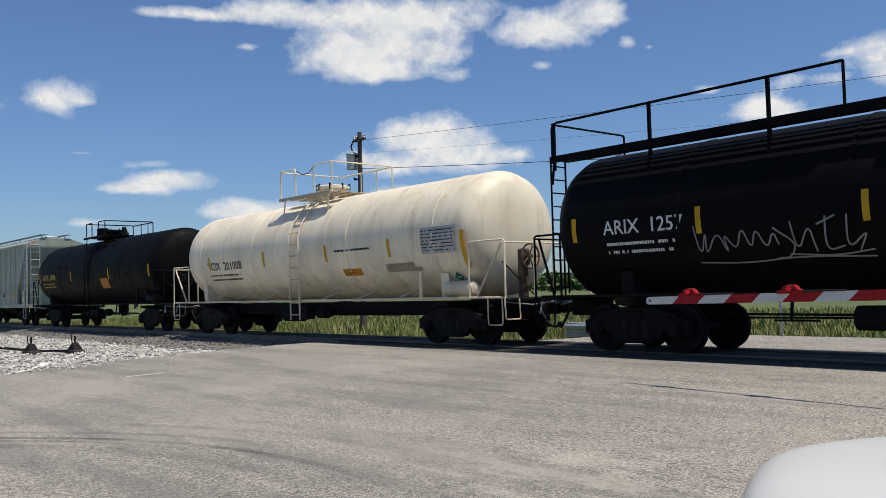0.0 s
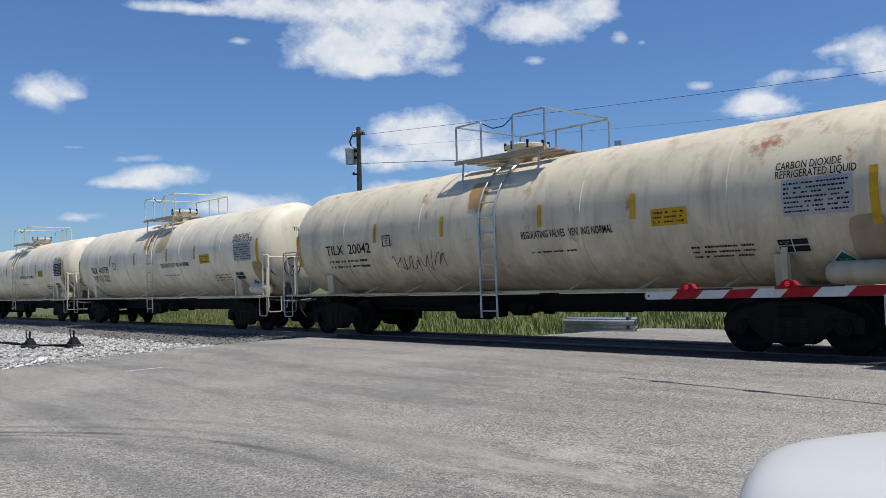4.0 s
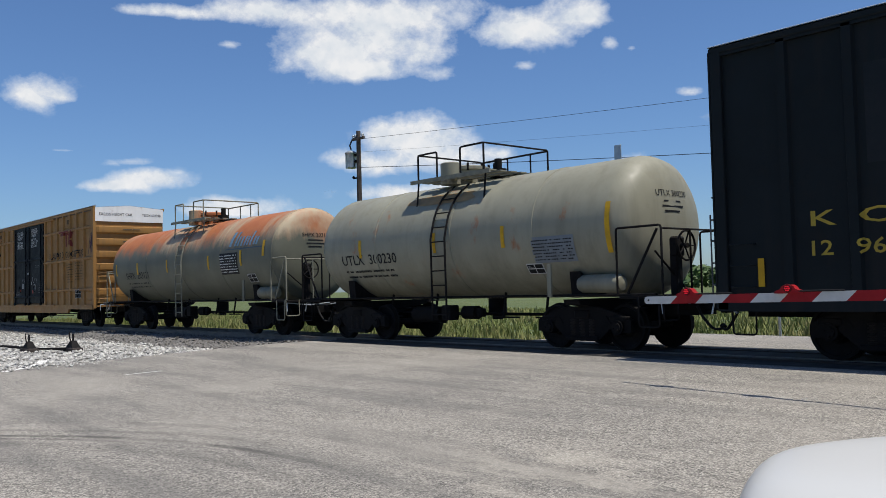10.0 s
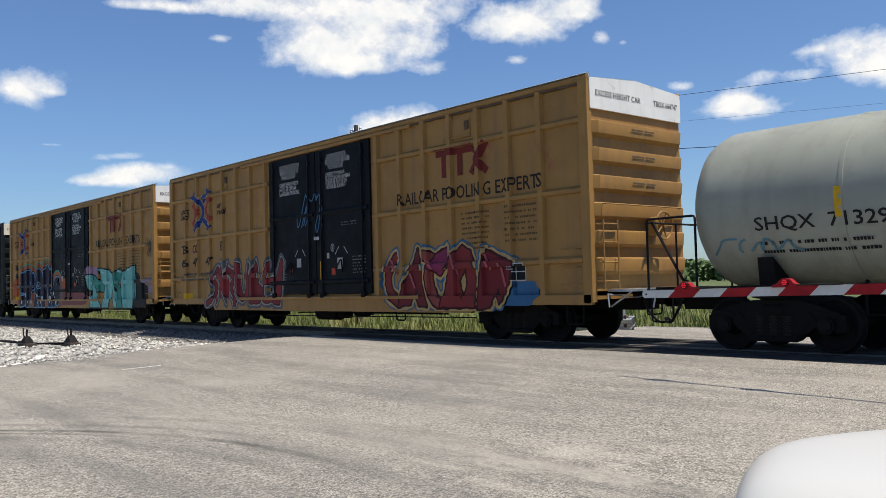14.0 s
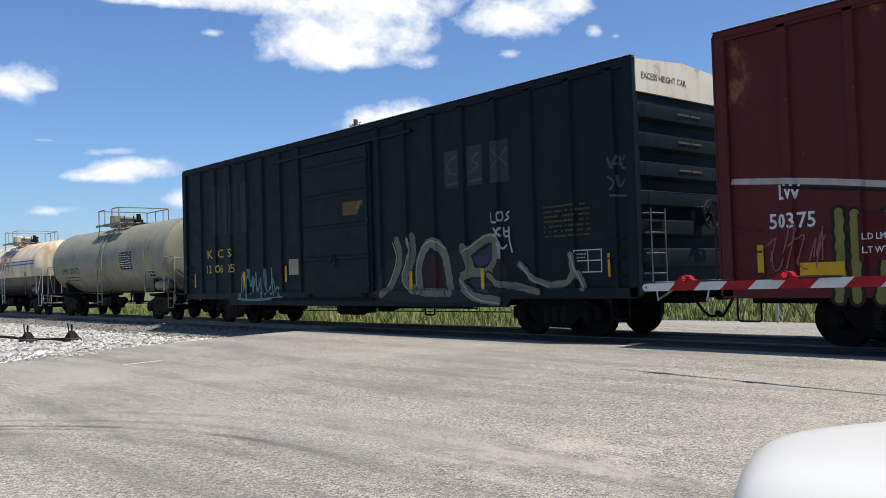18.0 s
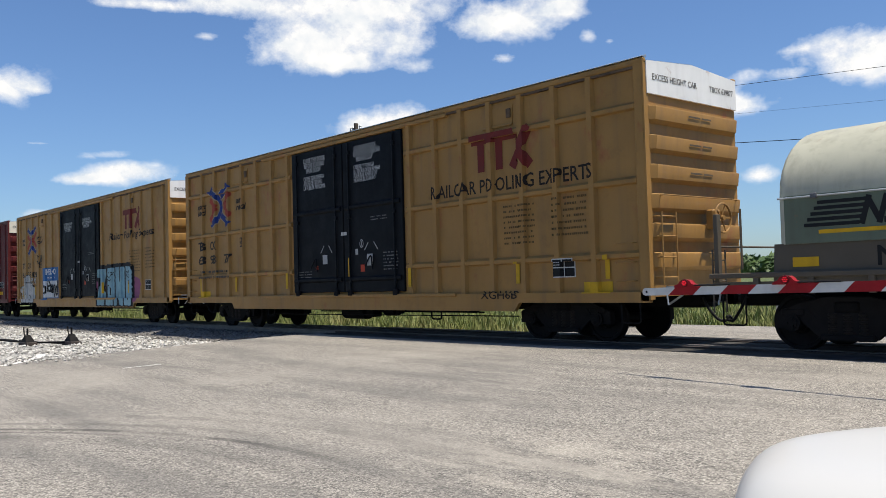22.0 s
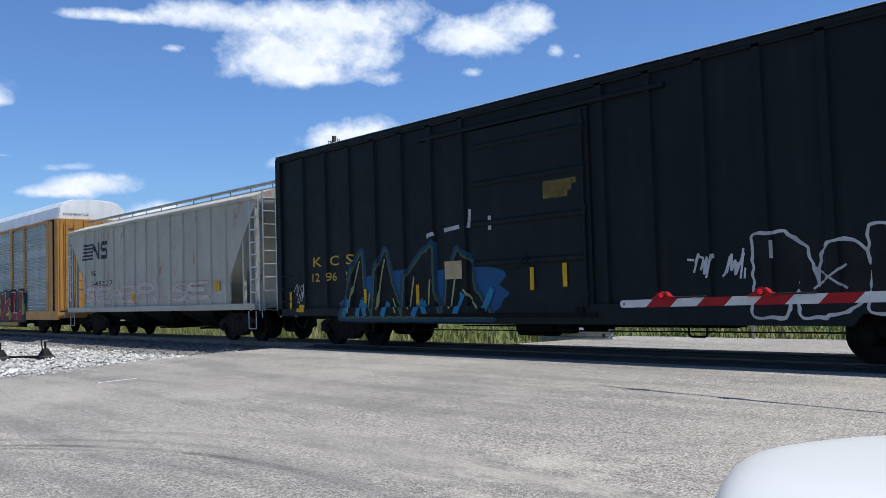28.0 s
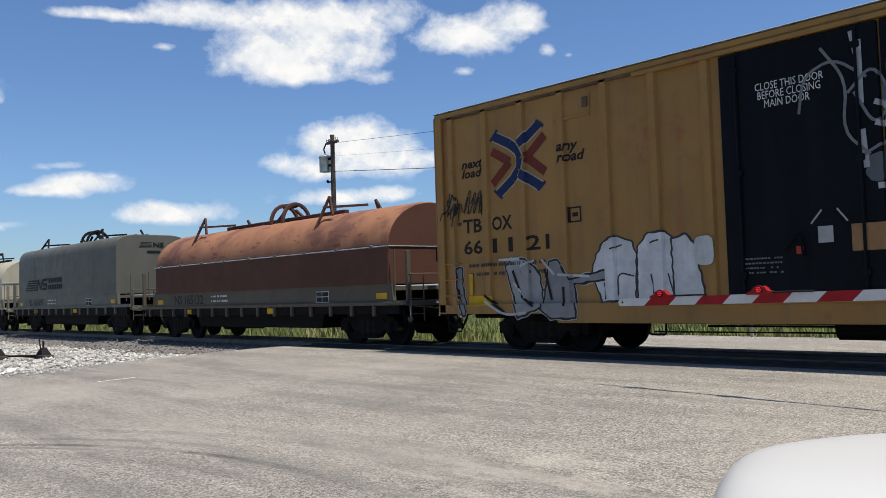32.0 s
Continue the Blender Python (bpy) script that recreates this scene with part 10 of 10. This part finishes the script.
swoops(car, hood_side, -3.5, 3.0, 1.74, 3.45, "2752 3348 3526; 1060 1345 1232", (0.42, 0.43, 0.40), 0.07, 9)
swoops(car, hood_side, -3.5, 3.0, 1.74, 3.45, "0520 0640; 1010 1118; 2420 2840; 4020 4140; 4815 5012; 6620 6740; 5580 5890; 3375 3690; 0970 1080", (0.55, 0.56, 0.53), 0.09, 6)
decal(car, "faded_patch", blob(1.4, 5.4, 1.78, 2.55, rng, 0.4, 60), (0.115, 0.175, 0.13), hood_side, 0.4, "old green paint worn through")
decal(car, "orange_plate", bars([(-5.6, -4.5, 1.86, 1.92)]), YELLOW, surf, 2)

car, drum, rng = tank_car(355.0, 372.5, "tank_black_old", "weathered black tank car with white lettering", 1.56, 4.17, (-7.65, 7.65), 124, "pipe", hand="tank_black", rings=(-5.4, -2.2, 2.2, 5.4), dome="tank_black")
tank_marks(car, drum, "WCHX", "23324", -6.2, -4.1, 2.24, WHITE, rng, (-7.2,), (6.0, 7.05, 2.3, 2.8, None))
warning_plate(car, drum, 4.7, 5.2, 1.55, 1.88, rng)
decal(car, "reflector_strip", bars([(7.05, 7.2, 3.05, 3.2), (6.95, 7.08, 1.5, 1.95)]), YELLOW, drum, 1)
write(car, drum, "DOT 111A100W1", 6.2, 6.9, 2.86, 2.94, WHITE, 0.0)
decal(car, "small_lettering", small_print(5.3, 6.1, 1.6, 1.8, 2, rng), WHITE, drum)
round_end_mark(car, 7.65, 2.61, 1.56, "WCHX 23324", WHITE, 3.2)

car, wall, rng = autorack(372.5, 401.6, "tan and grey enclosed auto rack with huge sprayed lettering", 125)
decal(car, "emblem", strokes([((-6.35, 3.35), (-6.35, 4.0)), ((-6.35, 4.0), (-6.2, 4.0)), ((-6.35, 3.35), (-6.2, 3.35)), ((-4.92, 3.35), (-4.92, 4.0)), ((-4.92, 4.0), (-5.07, 4.0)), ((-4.92, 3.35), (-5.07, 3.35))], 0.09), (0.03, 0.04, 0.06), wall, 1, "dark bracketed owner's emblem")
decal(car, "emblem", bars([(-6.1, -5.8, 3.5, 3.85), (-5.76, -5.5, 3.5, 3.85), (-5.46, -5.16, 3.5, 3.85), (-6.15, -6.03, 3.08, 3.18), (-5.98, -5.86, 3.08, 3.18), (-5.3, -5.18, 3.08, 3.18), (-5.13, -5.01, 3.08, 3.18)]), (0.03, 0.04, 0.06), wall, 1)
piece(car, wall, -10.2, -1.0, 0.56, 2.1, "p 0008 0245 0878 1492 2385 3060 3105 0005; p 3105 3055 3678 4385 5070 5205; p 5205 5270 6088 6888 7565 7350 7005; p 7420 7465 8297 9295 9980 9945 8705 7805", ((0.13, (0.30, 0.075, 0.06)), (0.08, (0.014, 0.018, 0.022))), ((0.30, 0.50, 0.48), (0.27, 0.46, 0.45)), 4, (0.02, 0.12, 0.25), 0.36, floor=0.4)
swoops(car, wall, -10.2, -1.0, 0.56, 2.1, "0310 0845 1570 2360; 1820 2045 2550; 3260 3858 4150 4520; 3750 4565 4940; 5060 5858 6045 5925; 5855 6565 6805; 7655 8475 9070 9545; 8040 8850 8735; 9015 9340 9748", (0.016, 0.018, 0.012), 0.30, 9, "dark edge of the swooshes")
swoops(car, wall, -10.2, -1.0, 0.56, 2.1, "0310 0845 1570 2360; 1820 2045 2550; 3260 3858 4150 4520; 3750 4565 4940; 5060 5858 6045 5925; 5855 6565 6805; 7655 8475 9070 9545; 8040 8850 8735; 9015 9340 9748", (0.10, 0.12, 0.03), 0.22, 10, "olive swooshes")
for x in (-8.9, -6.3, -4.4, -3.0):
    decal(car, "graffiti", blob(x - 0.25, x + 0.25, 1.02, 1.3, rng, 0.2), (0.42, 0.10, 0.08), wall, 11, "pink sprayed spot")
swoops(car, wall, -4.2, -3.5, 0.75, 1.45, "0090 4095; 2090 2060; 5090 5050; 9090 5070 9050; 0040 0005 4010; 5040 5010 9015", BLACK, 0.05, 11.5)
piece(car, wall, 1.5, 9.5, 0.56, 2.1, "p 0060 0690 2099 4080 6095 8590 9985 9902 0202", ((0.05, (0.012, 0.02, 0.03)),), ((0.02, 0.045, 0.06),), 1, floor=0.4)
swoops(car, wall, 1.5, 9.5, 0.62, 2.05, "0585 0930; 2088 2560; 3190 3565; 4692 4850; 6888 7250; 8595 8830; 9590 9720; 2215 2805; 5035 5212; 7035 7412", (0.24, 0.25, 0.07), 0.26, 3, "yellow-green sprayed flashes")
piece(car, wall, 1.9, 9.3, 0.58, 2.06, "p 0480 1398 1698 2258 2197 2897 2705 2005 1550 1405 0405 0860; p 3097 4297 5005 4105 3930 3530 3305 2905 3660; p 4890 5999 5860 6880 7290 6450 7205 6205 5640 5605 4805 5270; p 7497 8097 7830 8628 8605 7305; p 8797 9997 9880 9475 9460 9858 9440 9838 9605 8705", ((0.09, (0.012, 0.012, 0.014)),), ((0.20, 0.012, 0.018),), 4, edge=(0.55, 0.53, 0.5), floor=0.4)
heart = [(-0.05 + 0.034 * 16 * math.sin(q) ** 3, 1.56 + 0.03 * (13 * math.cos(q) - 5 * math.cos(2 * q) - 2 * math.cos(3 * q) - math.cos(4 * q))) for q in np.linspace(0.0, 6.0, 25)]
decal(car, "graffiti", ([(-0.05, 1.5)] + heart, [(0, i + 1, (i + 1) % 25 + 1) for i in range(25)]), (0.40, 0.08, 0.22), wall, 3, "pink sprayed heart")
decal(car, "graffiti", blob(8.55, 9.4, 1.2, 1.8, rng, 0.15), (0.24, 0.27, 0.07), wall, 3, "yellow-green sprayed patch")
scrawl(car, wall, -11.6, -10.5, 1.25, 1.7, BLACK, rng, 7, 0.06, 3)
write(car, wall, "NKCR", -6.5, -5.68, 0.64, 0.82, WHITE, 0.03, 0, 12)
write(car, wall, "7592", -5.36, -4.68, 0.64, 0.82, WHITE, 0.03, 0, 12)
write(car, wall, "NKCR\n7792", -13.2, -12.8, 2.2, 2.5, (0.05, 0.04, 0.03), 0.01)
decal(car, "reflector_strip", bars([(-7.9, -7.3, 0.7, 0.8), (-3.8, -3.1, 0.7, 0.8), (2.4, 2.9, 0.85, 0.97), (6.6, 7.2, 0.85, 0.97), (-12.5, -12.0, 0.75, 0.95)]), YELLOW, wall, 12, "yellow reflective strip")

car, wall, rng = hopper_car(401.6, 418.15, "hopper", "light grey covered hopper car with pink tags and rust stains", 126, ("NS", "245227"))
graffiti(car, wall, "SEABRISE", -6.0, 4.8, 1.25, 2.05, (0.46, 0.44, 0.41), (0.45, 0.22, 0.16), rng, shine=None, fat=0.015)

car, wall, rng = boxcar(418.15, 438.9, "kcs", "black-green high-cube boxcar with blue-green and black sprayed lettering", doors="single", seed=127, header="cream_end")
write(car, wall, "K  C  S", -7.94, -6.1, 2.1, 2.36, GOLD, 0.014)
write(car, wall, "12   96   37", -8.0, -6.07, 1.7, 1.93, GOLD, 0.014)
decal(car, "graffiti", blob(-6.7, -0.6, 0.68, 1.9, rng, 0.25, 40), (0.018, 0.085, 0.20), wall, 0, "deep blue sprayed cloud")
piece(car, wall, -6.6, -1.0, 0.7, 2.35, "p 0005 0440 0980 1499 1545 2205; p 2305 2570 3199 3550 4205; p 4305 4560 5590 6299 6240 6605; p 6805 7055 7690 8475 8640 9505", ((0.14, (0.012, 0.055, 0.11)), (0.05, (0.07, 0.11, 0.05))), ((0.006, 0.008, 0.010),), 1)
swoops(car, wall, -6.6, -1.0, 0.7, 2.35, "0510 0955 1388; 1810 2040; 2615 2860 3188; 3630 3910; 4715 5060; 6020 6155; 7215 7560; 8040 8815", (0.30, 0.34, 0.15), 0.05, 6)
swoops(car, wall, -6.6, -1.0, 0.7, 2.35, "0205 0630; 1205 1535 1805; 3005 3325; 5005 5530 5805; 7505 8035; 9005 9640", (0.03, 0.20, 0.34), 0.16, 6.5)
piece(car, wall, 4.7, 8.6, 0.74, 2.05, "p 0005 0098 1298 2080 2805 2005 1850 1205; s12 3020 3275 4070 4030 3220; p 4610 4699 5899 5850 6590 7205 6505; s12 7520 7785 8575 8540; s10 9885 9190 8960 9635 9020", ((0.085, (0.54, 0.54, 0.52)), (0.03, (0.011, 0.012, 0.013))), ((0.011, 0.012, 0.013),), 0)
swoops(car, wall, 4.35, 8.55, 0.68, 2.1, "3060 4235; 4260 3035; 7062 8038; 8062 7038; 1590 1570; 5899 6280", (0.5, 0.5, 0.48), 0.035, 6)
scrawl(car, wall, 3.45, 3.95, 1.35, 1.9, (0.6, 0.6, 0.58), rng, 5, 0.05, 4)
scrawl(car, wall, 4.1, 4.5, 1.35, 1.9, (0.6, 0.6, 0.58), rng, 5, 0.05, 4)
scrawl(car, wall, -8.9, -8.3, 1.1, 1.7, (0.5, 0.5, 0.48), rng, 6, 0.03, 4)
decal(car, "board", bars([(-2.7, -2.08, 1.6, 2.0)]), (0.45, 0.34, 0.20), wall, 8, "bare plywood patch")
decal(car, "graffiti_tag", strokes([((-3.3, 2.6), (-3.0, 2.65)), ((-2.7, 2.7), (-2.2, 2.75)), ((-1.9, 2.7), (-1.85, 3.1)), ((-1.2, 2.6), (-1.2, 2.9))], 0.09), (0.5, 0.5, 0.5), wall, 3)
write(car, wall, "CLOSE AND LOCK\nDOORS BEFORE\nMOVING CAR", 0.3, 1.15, 3.1, 3.45, (0.4, 0.28, 0.06), 0.012)
yellow_strips(car, wall, [(-9.1, 1.0), (-5.7, 1.0), (-3.7, 1.05), (-0.1, 1.3), (0.75, 1.35)])
decal(car, "yellow_plate", bars([(-8.65, -8.3, 0.9, 1.1), (8.2, 8.5, 0.9, 1.1)]), YELLOW, wall, 6)

car, surf, rng = coil_car(438.9, 455.1, "coil_pale", "pale grey covered coil car with red sprayed words", (-6.3, 6.85), 1.62, 2.5, 3.7, 128, number=("NS", "165039"), bracket="iron", loop="box", frame_mat="coil_sill", logo=(1.2, 3.0, 0.31, 0.73))
drum = Drum(2.12, 1.51)
write(car, surf, "SAVE\n THE", 3.03, 3.83, 1.9, 2.5, (0.33, 0.04, 0.04), 0.02, 0, 1)
graffiti(car, surf, "BEES", 4.0, 5.9, 1.8, 2.5, (0.44, 0.41, 0.33), (0.36, 0.05, 0.05), rng, shine=None, fat=0.015)
decal(car, "orange_plate", bars([(-6.0, -5.4, 1.8, 1.9)]), YELLOW, surf, 2)

car, surf, rng = coil_car(455.1, 470.2, "coil_grey", "grey square-shouldered covered coil car", (-6.05, 5.75), 1.63, 2.9, 3.93, 129, square=True, deep=False, number=("NS", "163697"), bracket="iron", frame_mat="coil_grey", logo=(1.15, 4.1, 0.32, 0.84))
decal(car, "owner_name", bars([(-1.73 + 0.25 * k, -1.54 + 0.25 * k, 2.26, 2.47) for k in range(7)] + [(-1.76 + 0.22 * k, -1.59 + 0.22 * k, 1.97, 2.17) for k in range(8)]), BLACK, surf, 1, "dark blocks of the owner's name")

pts, faces = fitted(letters("NS", 0.06), 0.0, 0.45, 3.42, 3.62)
stripes = bars([(-0.5 - 0.02 * k, -0.06, 3.585 - 0.05 * k, 3.615 - 0.05 * k) for k in range(4)] + [(-0.25, 0.3, 3.2, 3.29)])
end_mark = Shape()
end_mark.v = [(5.765, y, z) for y, z in pts + stripes[0]]
end_mark.f = [tuple(reversed(f)) for f in list(faces) + [tuple(k + len(pts) for k in f) for f in stripes[1]]]
part("end_lettering", end_mark, flat(BLACK), car, "black striped mark on the hood end", smooth=0)["kind"] = "stuff"
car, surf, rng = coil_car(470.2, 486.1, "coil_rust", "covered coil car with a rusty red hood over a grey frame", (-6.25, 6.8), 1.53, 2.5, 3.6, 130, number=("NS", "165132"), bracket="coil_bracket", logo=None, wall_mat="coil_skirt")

car, wall, rng = boxcar(486.1, 506.9, "tan", TAN_BOX + " and silver sprayed letters", mark=("TBOX", "661121"), seed=131, old=True)
piece(car, wall, -9.0, -5.1, 0.7, 1.92, "s04 0085 0050 0410; p 3588 4099 5096 5870 6020 4402 4040; p 6015 6590 7092 7860 9972 9960 8055 8202 6602", ((0.06, (0.40, 0.40, 0.39)), (0.04, (0.03, 0.03, 0.03))), ((0.25, 0.25, 0.25), (0.32, 0.32, 0.315)))
swoops(car, wall, -9.0, -5.1, 0.7, 1.92, "3099 4599; 4585 5595; 4060 5030; 6095 6870; 7070 9065; 2030 3505 5010", (0.5, 0.5, 0.49), 0.05, 5)
swoops(car, wall, -9.0, -5.1, 0.7, 1.92, "4080 4540 5520; 6280 6630; 2040 3510; 7550 7520", BLACK, 0.06, 5.5)
piece(car, wall, -5.4, -3.05, 1.0, 2.22, "p 0045 0570 1290 2598 3888 4270 4005 1002; p 4305 4480 5499 6898 7490 7405; p 7502 7488 8592 9280 9905", ((0.035, (0.05, 0.05, 0.05)),), ((0.62, 0.62, 0.61), (0.66, 0.66, 0.65)))
swoops(car, wall, -5.4, -3.05, 1.0, 2.22, "2510 2545 4038; 1230 1505; 5540 6005; 7040 7505; 2080 3085; 5585 6588", (0.06, 0.06, 0.06), 0.028, 5)
decal(car, "graffiti", blob(-3.2, -2.8, 1.6, 2.1, rng, 0.03), (0.6, 0.6, 0.58), wall, 8, "white sprayed disc")
scrawl(car, wall, -9.5, -8.9, 2.7, 3.5, (0.03, 0.03, 0.03), rng, 7, 0.035, 4)
scrawl(car, wall, -8.9, -8.2, 2.9, 3.6, (0.03, 0.03, 0.03), rng, 7, 0.035, 4)
swoops(car, wall, -1.25, 0.6, 1.2, 4.95, "0070 0585 3090 5580; 2095 4080 3560 5550; 4075 6085 7570 6060 4575; 7599 7080 7560 8540; 8095 9585 9060 8055; 5050 7055 8045 6540; 6535 8538 9920 8010; 9599 9060 9930", (0.20, 0.205, 0.21), 0.045, 3, "pale grey sprayed loops")
swoops(car, wall, -1.25, 0.6, 1.2, 4.95, "5095 5070; 5060 5245; 8850 9245; 6070 7068 7060 6062; 8030 9510; 4599 4890", (0.42, 0.42, 0.42), 0.085, 3.5, "white sprayed smears")
for x, z in ((0.12, 3.9), (0.3, 3.1), (-0.15, 2.9)):
    decal(car, "graffiti", blob(x - 0.16, x + 0.16, z - 0.22, z + 0.22, rng, 0.3), (0.12, 0.13, 0.14), wall, 2.5, "grey sprayed haze")
decal(car, "board", bars([(-0.55, 0.1, 1.7, 2.1)]), (0.34, 0.19, 0.08), wall, 3, "bare plywood patch")
yellow_strips(car, wall, [(-8.7, 1.2)])


# ---- motions ----
def run_at(t):
    for (t0, s0), (t1, s1) in zip(RUN, RUN[1:]):
        if t <= t1:
            return s0 + (s1 - s0) * (t - t0) / (t1 - t0)
    return RUN[-1][1]


def motions():
    for car, c in CARS:
        walk(car, [(t, pose(c + s, TRACK_Y, 0)) for t, s in RUN])
    centre = {car.name: c for car, c in CARS}
    for wheel, car, dx in WHEELS:
        c = centre[car.name]
        rows, t0, t1 = [], None, None
        k = 0
        while k <= 30 * SECONDS:
            if -30 < c + run_at(k / 30) < 6:
                t0 = k if t0 is None else t0
                t1 = k
            k += 3
        if t0 is None:
            continue
        first = run_at(t0 / 30)
        if t0 > 0:
            rows.append((0.0, pose(dx, 0, 0.457)))
        for k in range(t0, t1 + 1):
            rows.append((k / 30, pose(dx, 0, 0.457, 0, math.degrees((run_at(k / 30) - first) / 0.457), 0)))
        if t1 < 30 * SECONDS:
            rows.append((SECONDS, pose(dx, 0, 0.457, 0, math.degrees((run_at(t1 / 30) - first) / 0.457), 0)))
        walk(wheel, rows)
    for ob, mid in SKY:
        a = math.atan2(-mid.x, mid.y)
        drift = Vector((-math.cos(a), -math.sin(a), 0)) * 4.6
        walk(ob, [(0.0, pose(*mid)), (SECONDS, pose(*(mid + drift * SECONDS)))])


motions()
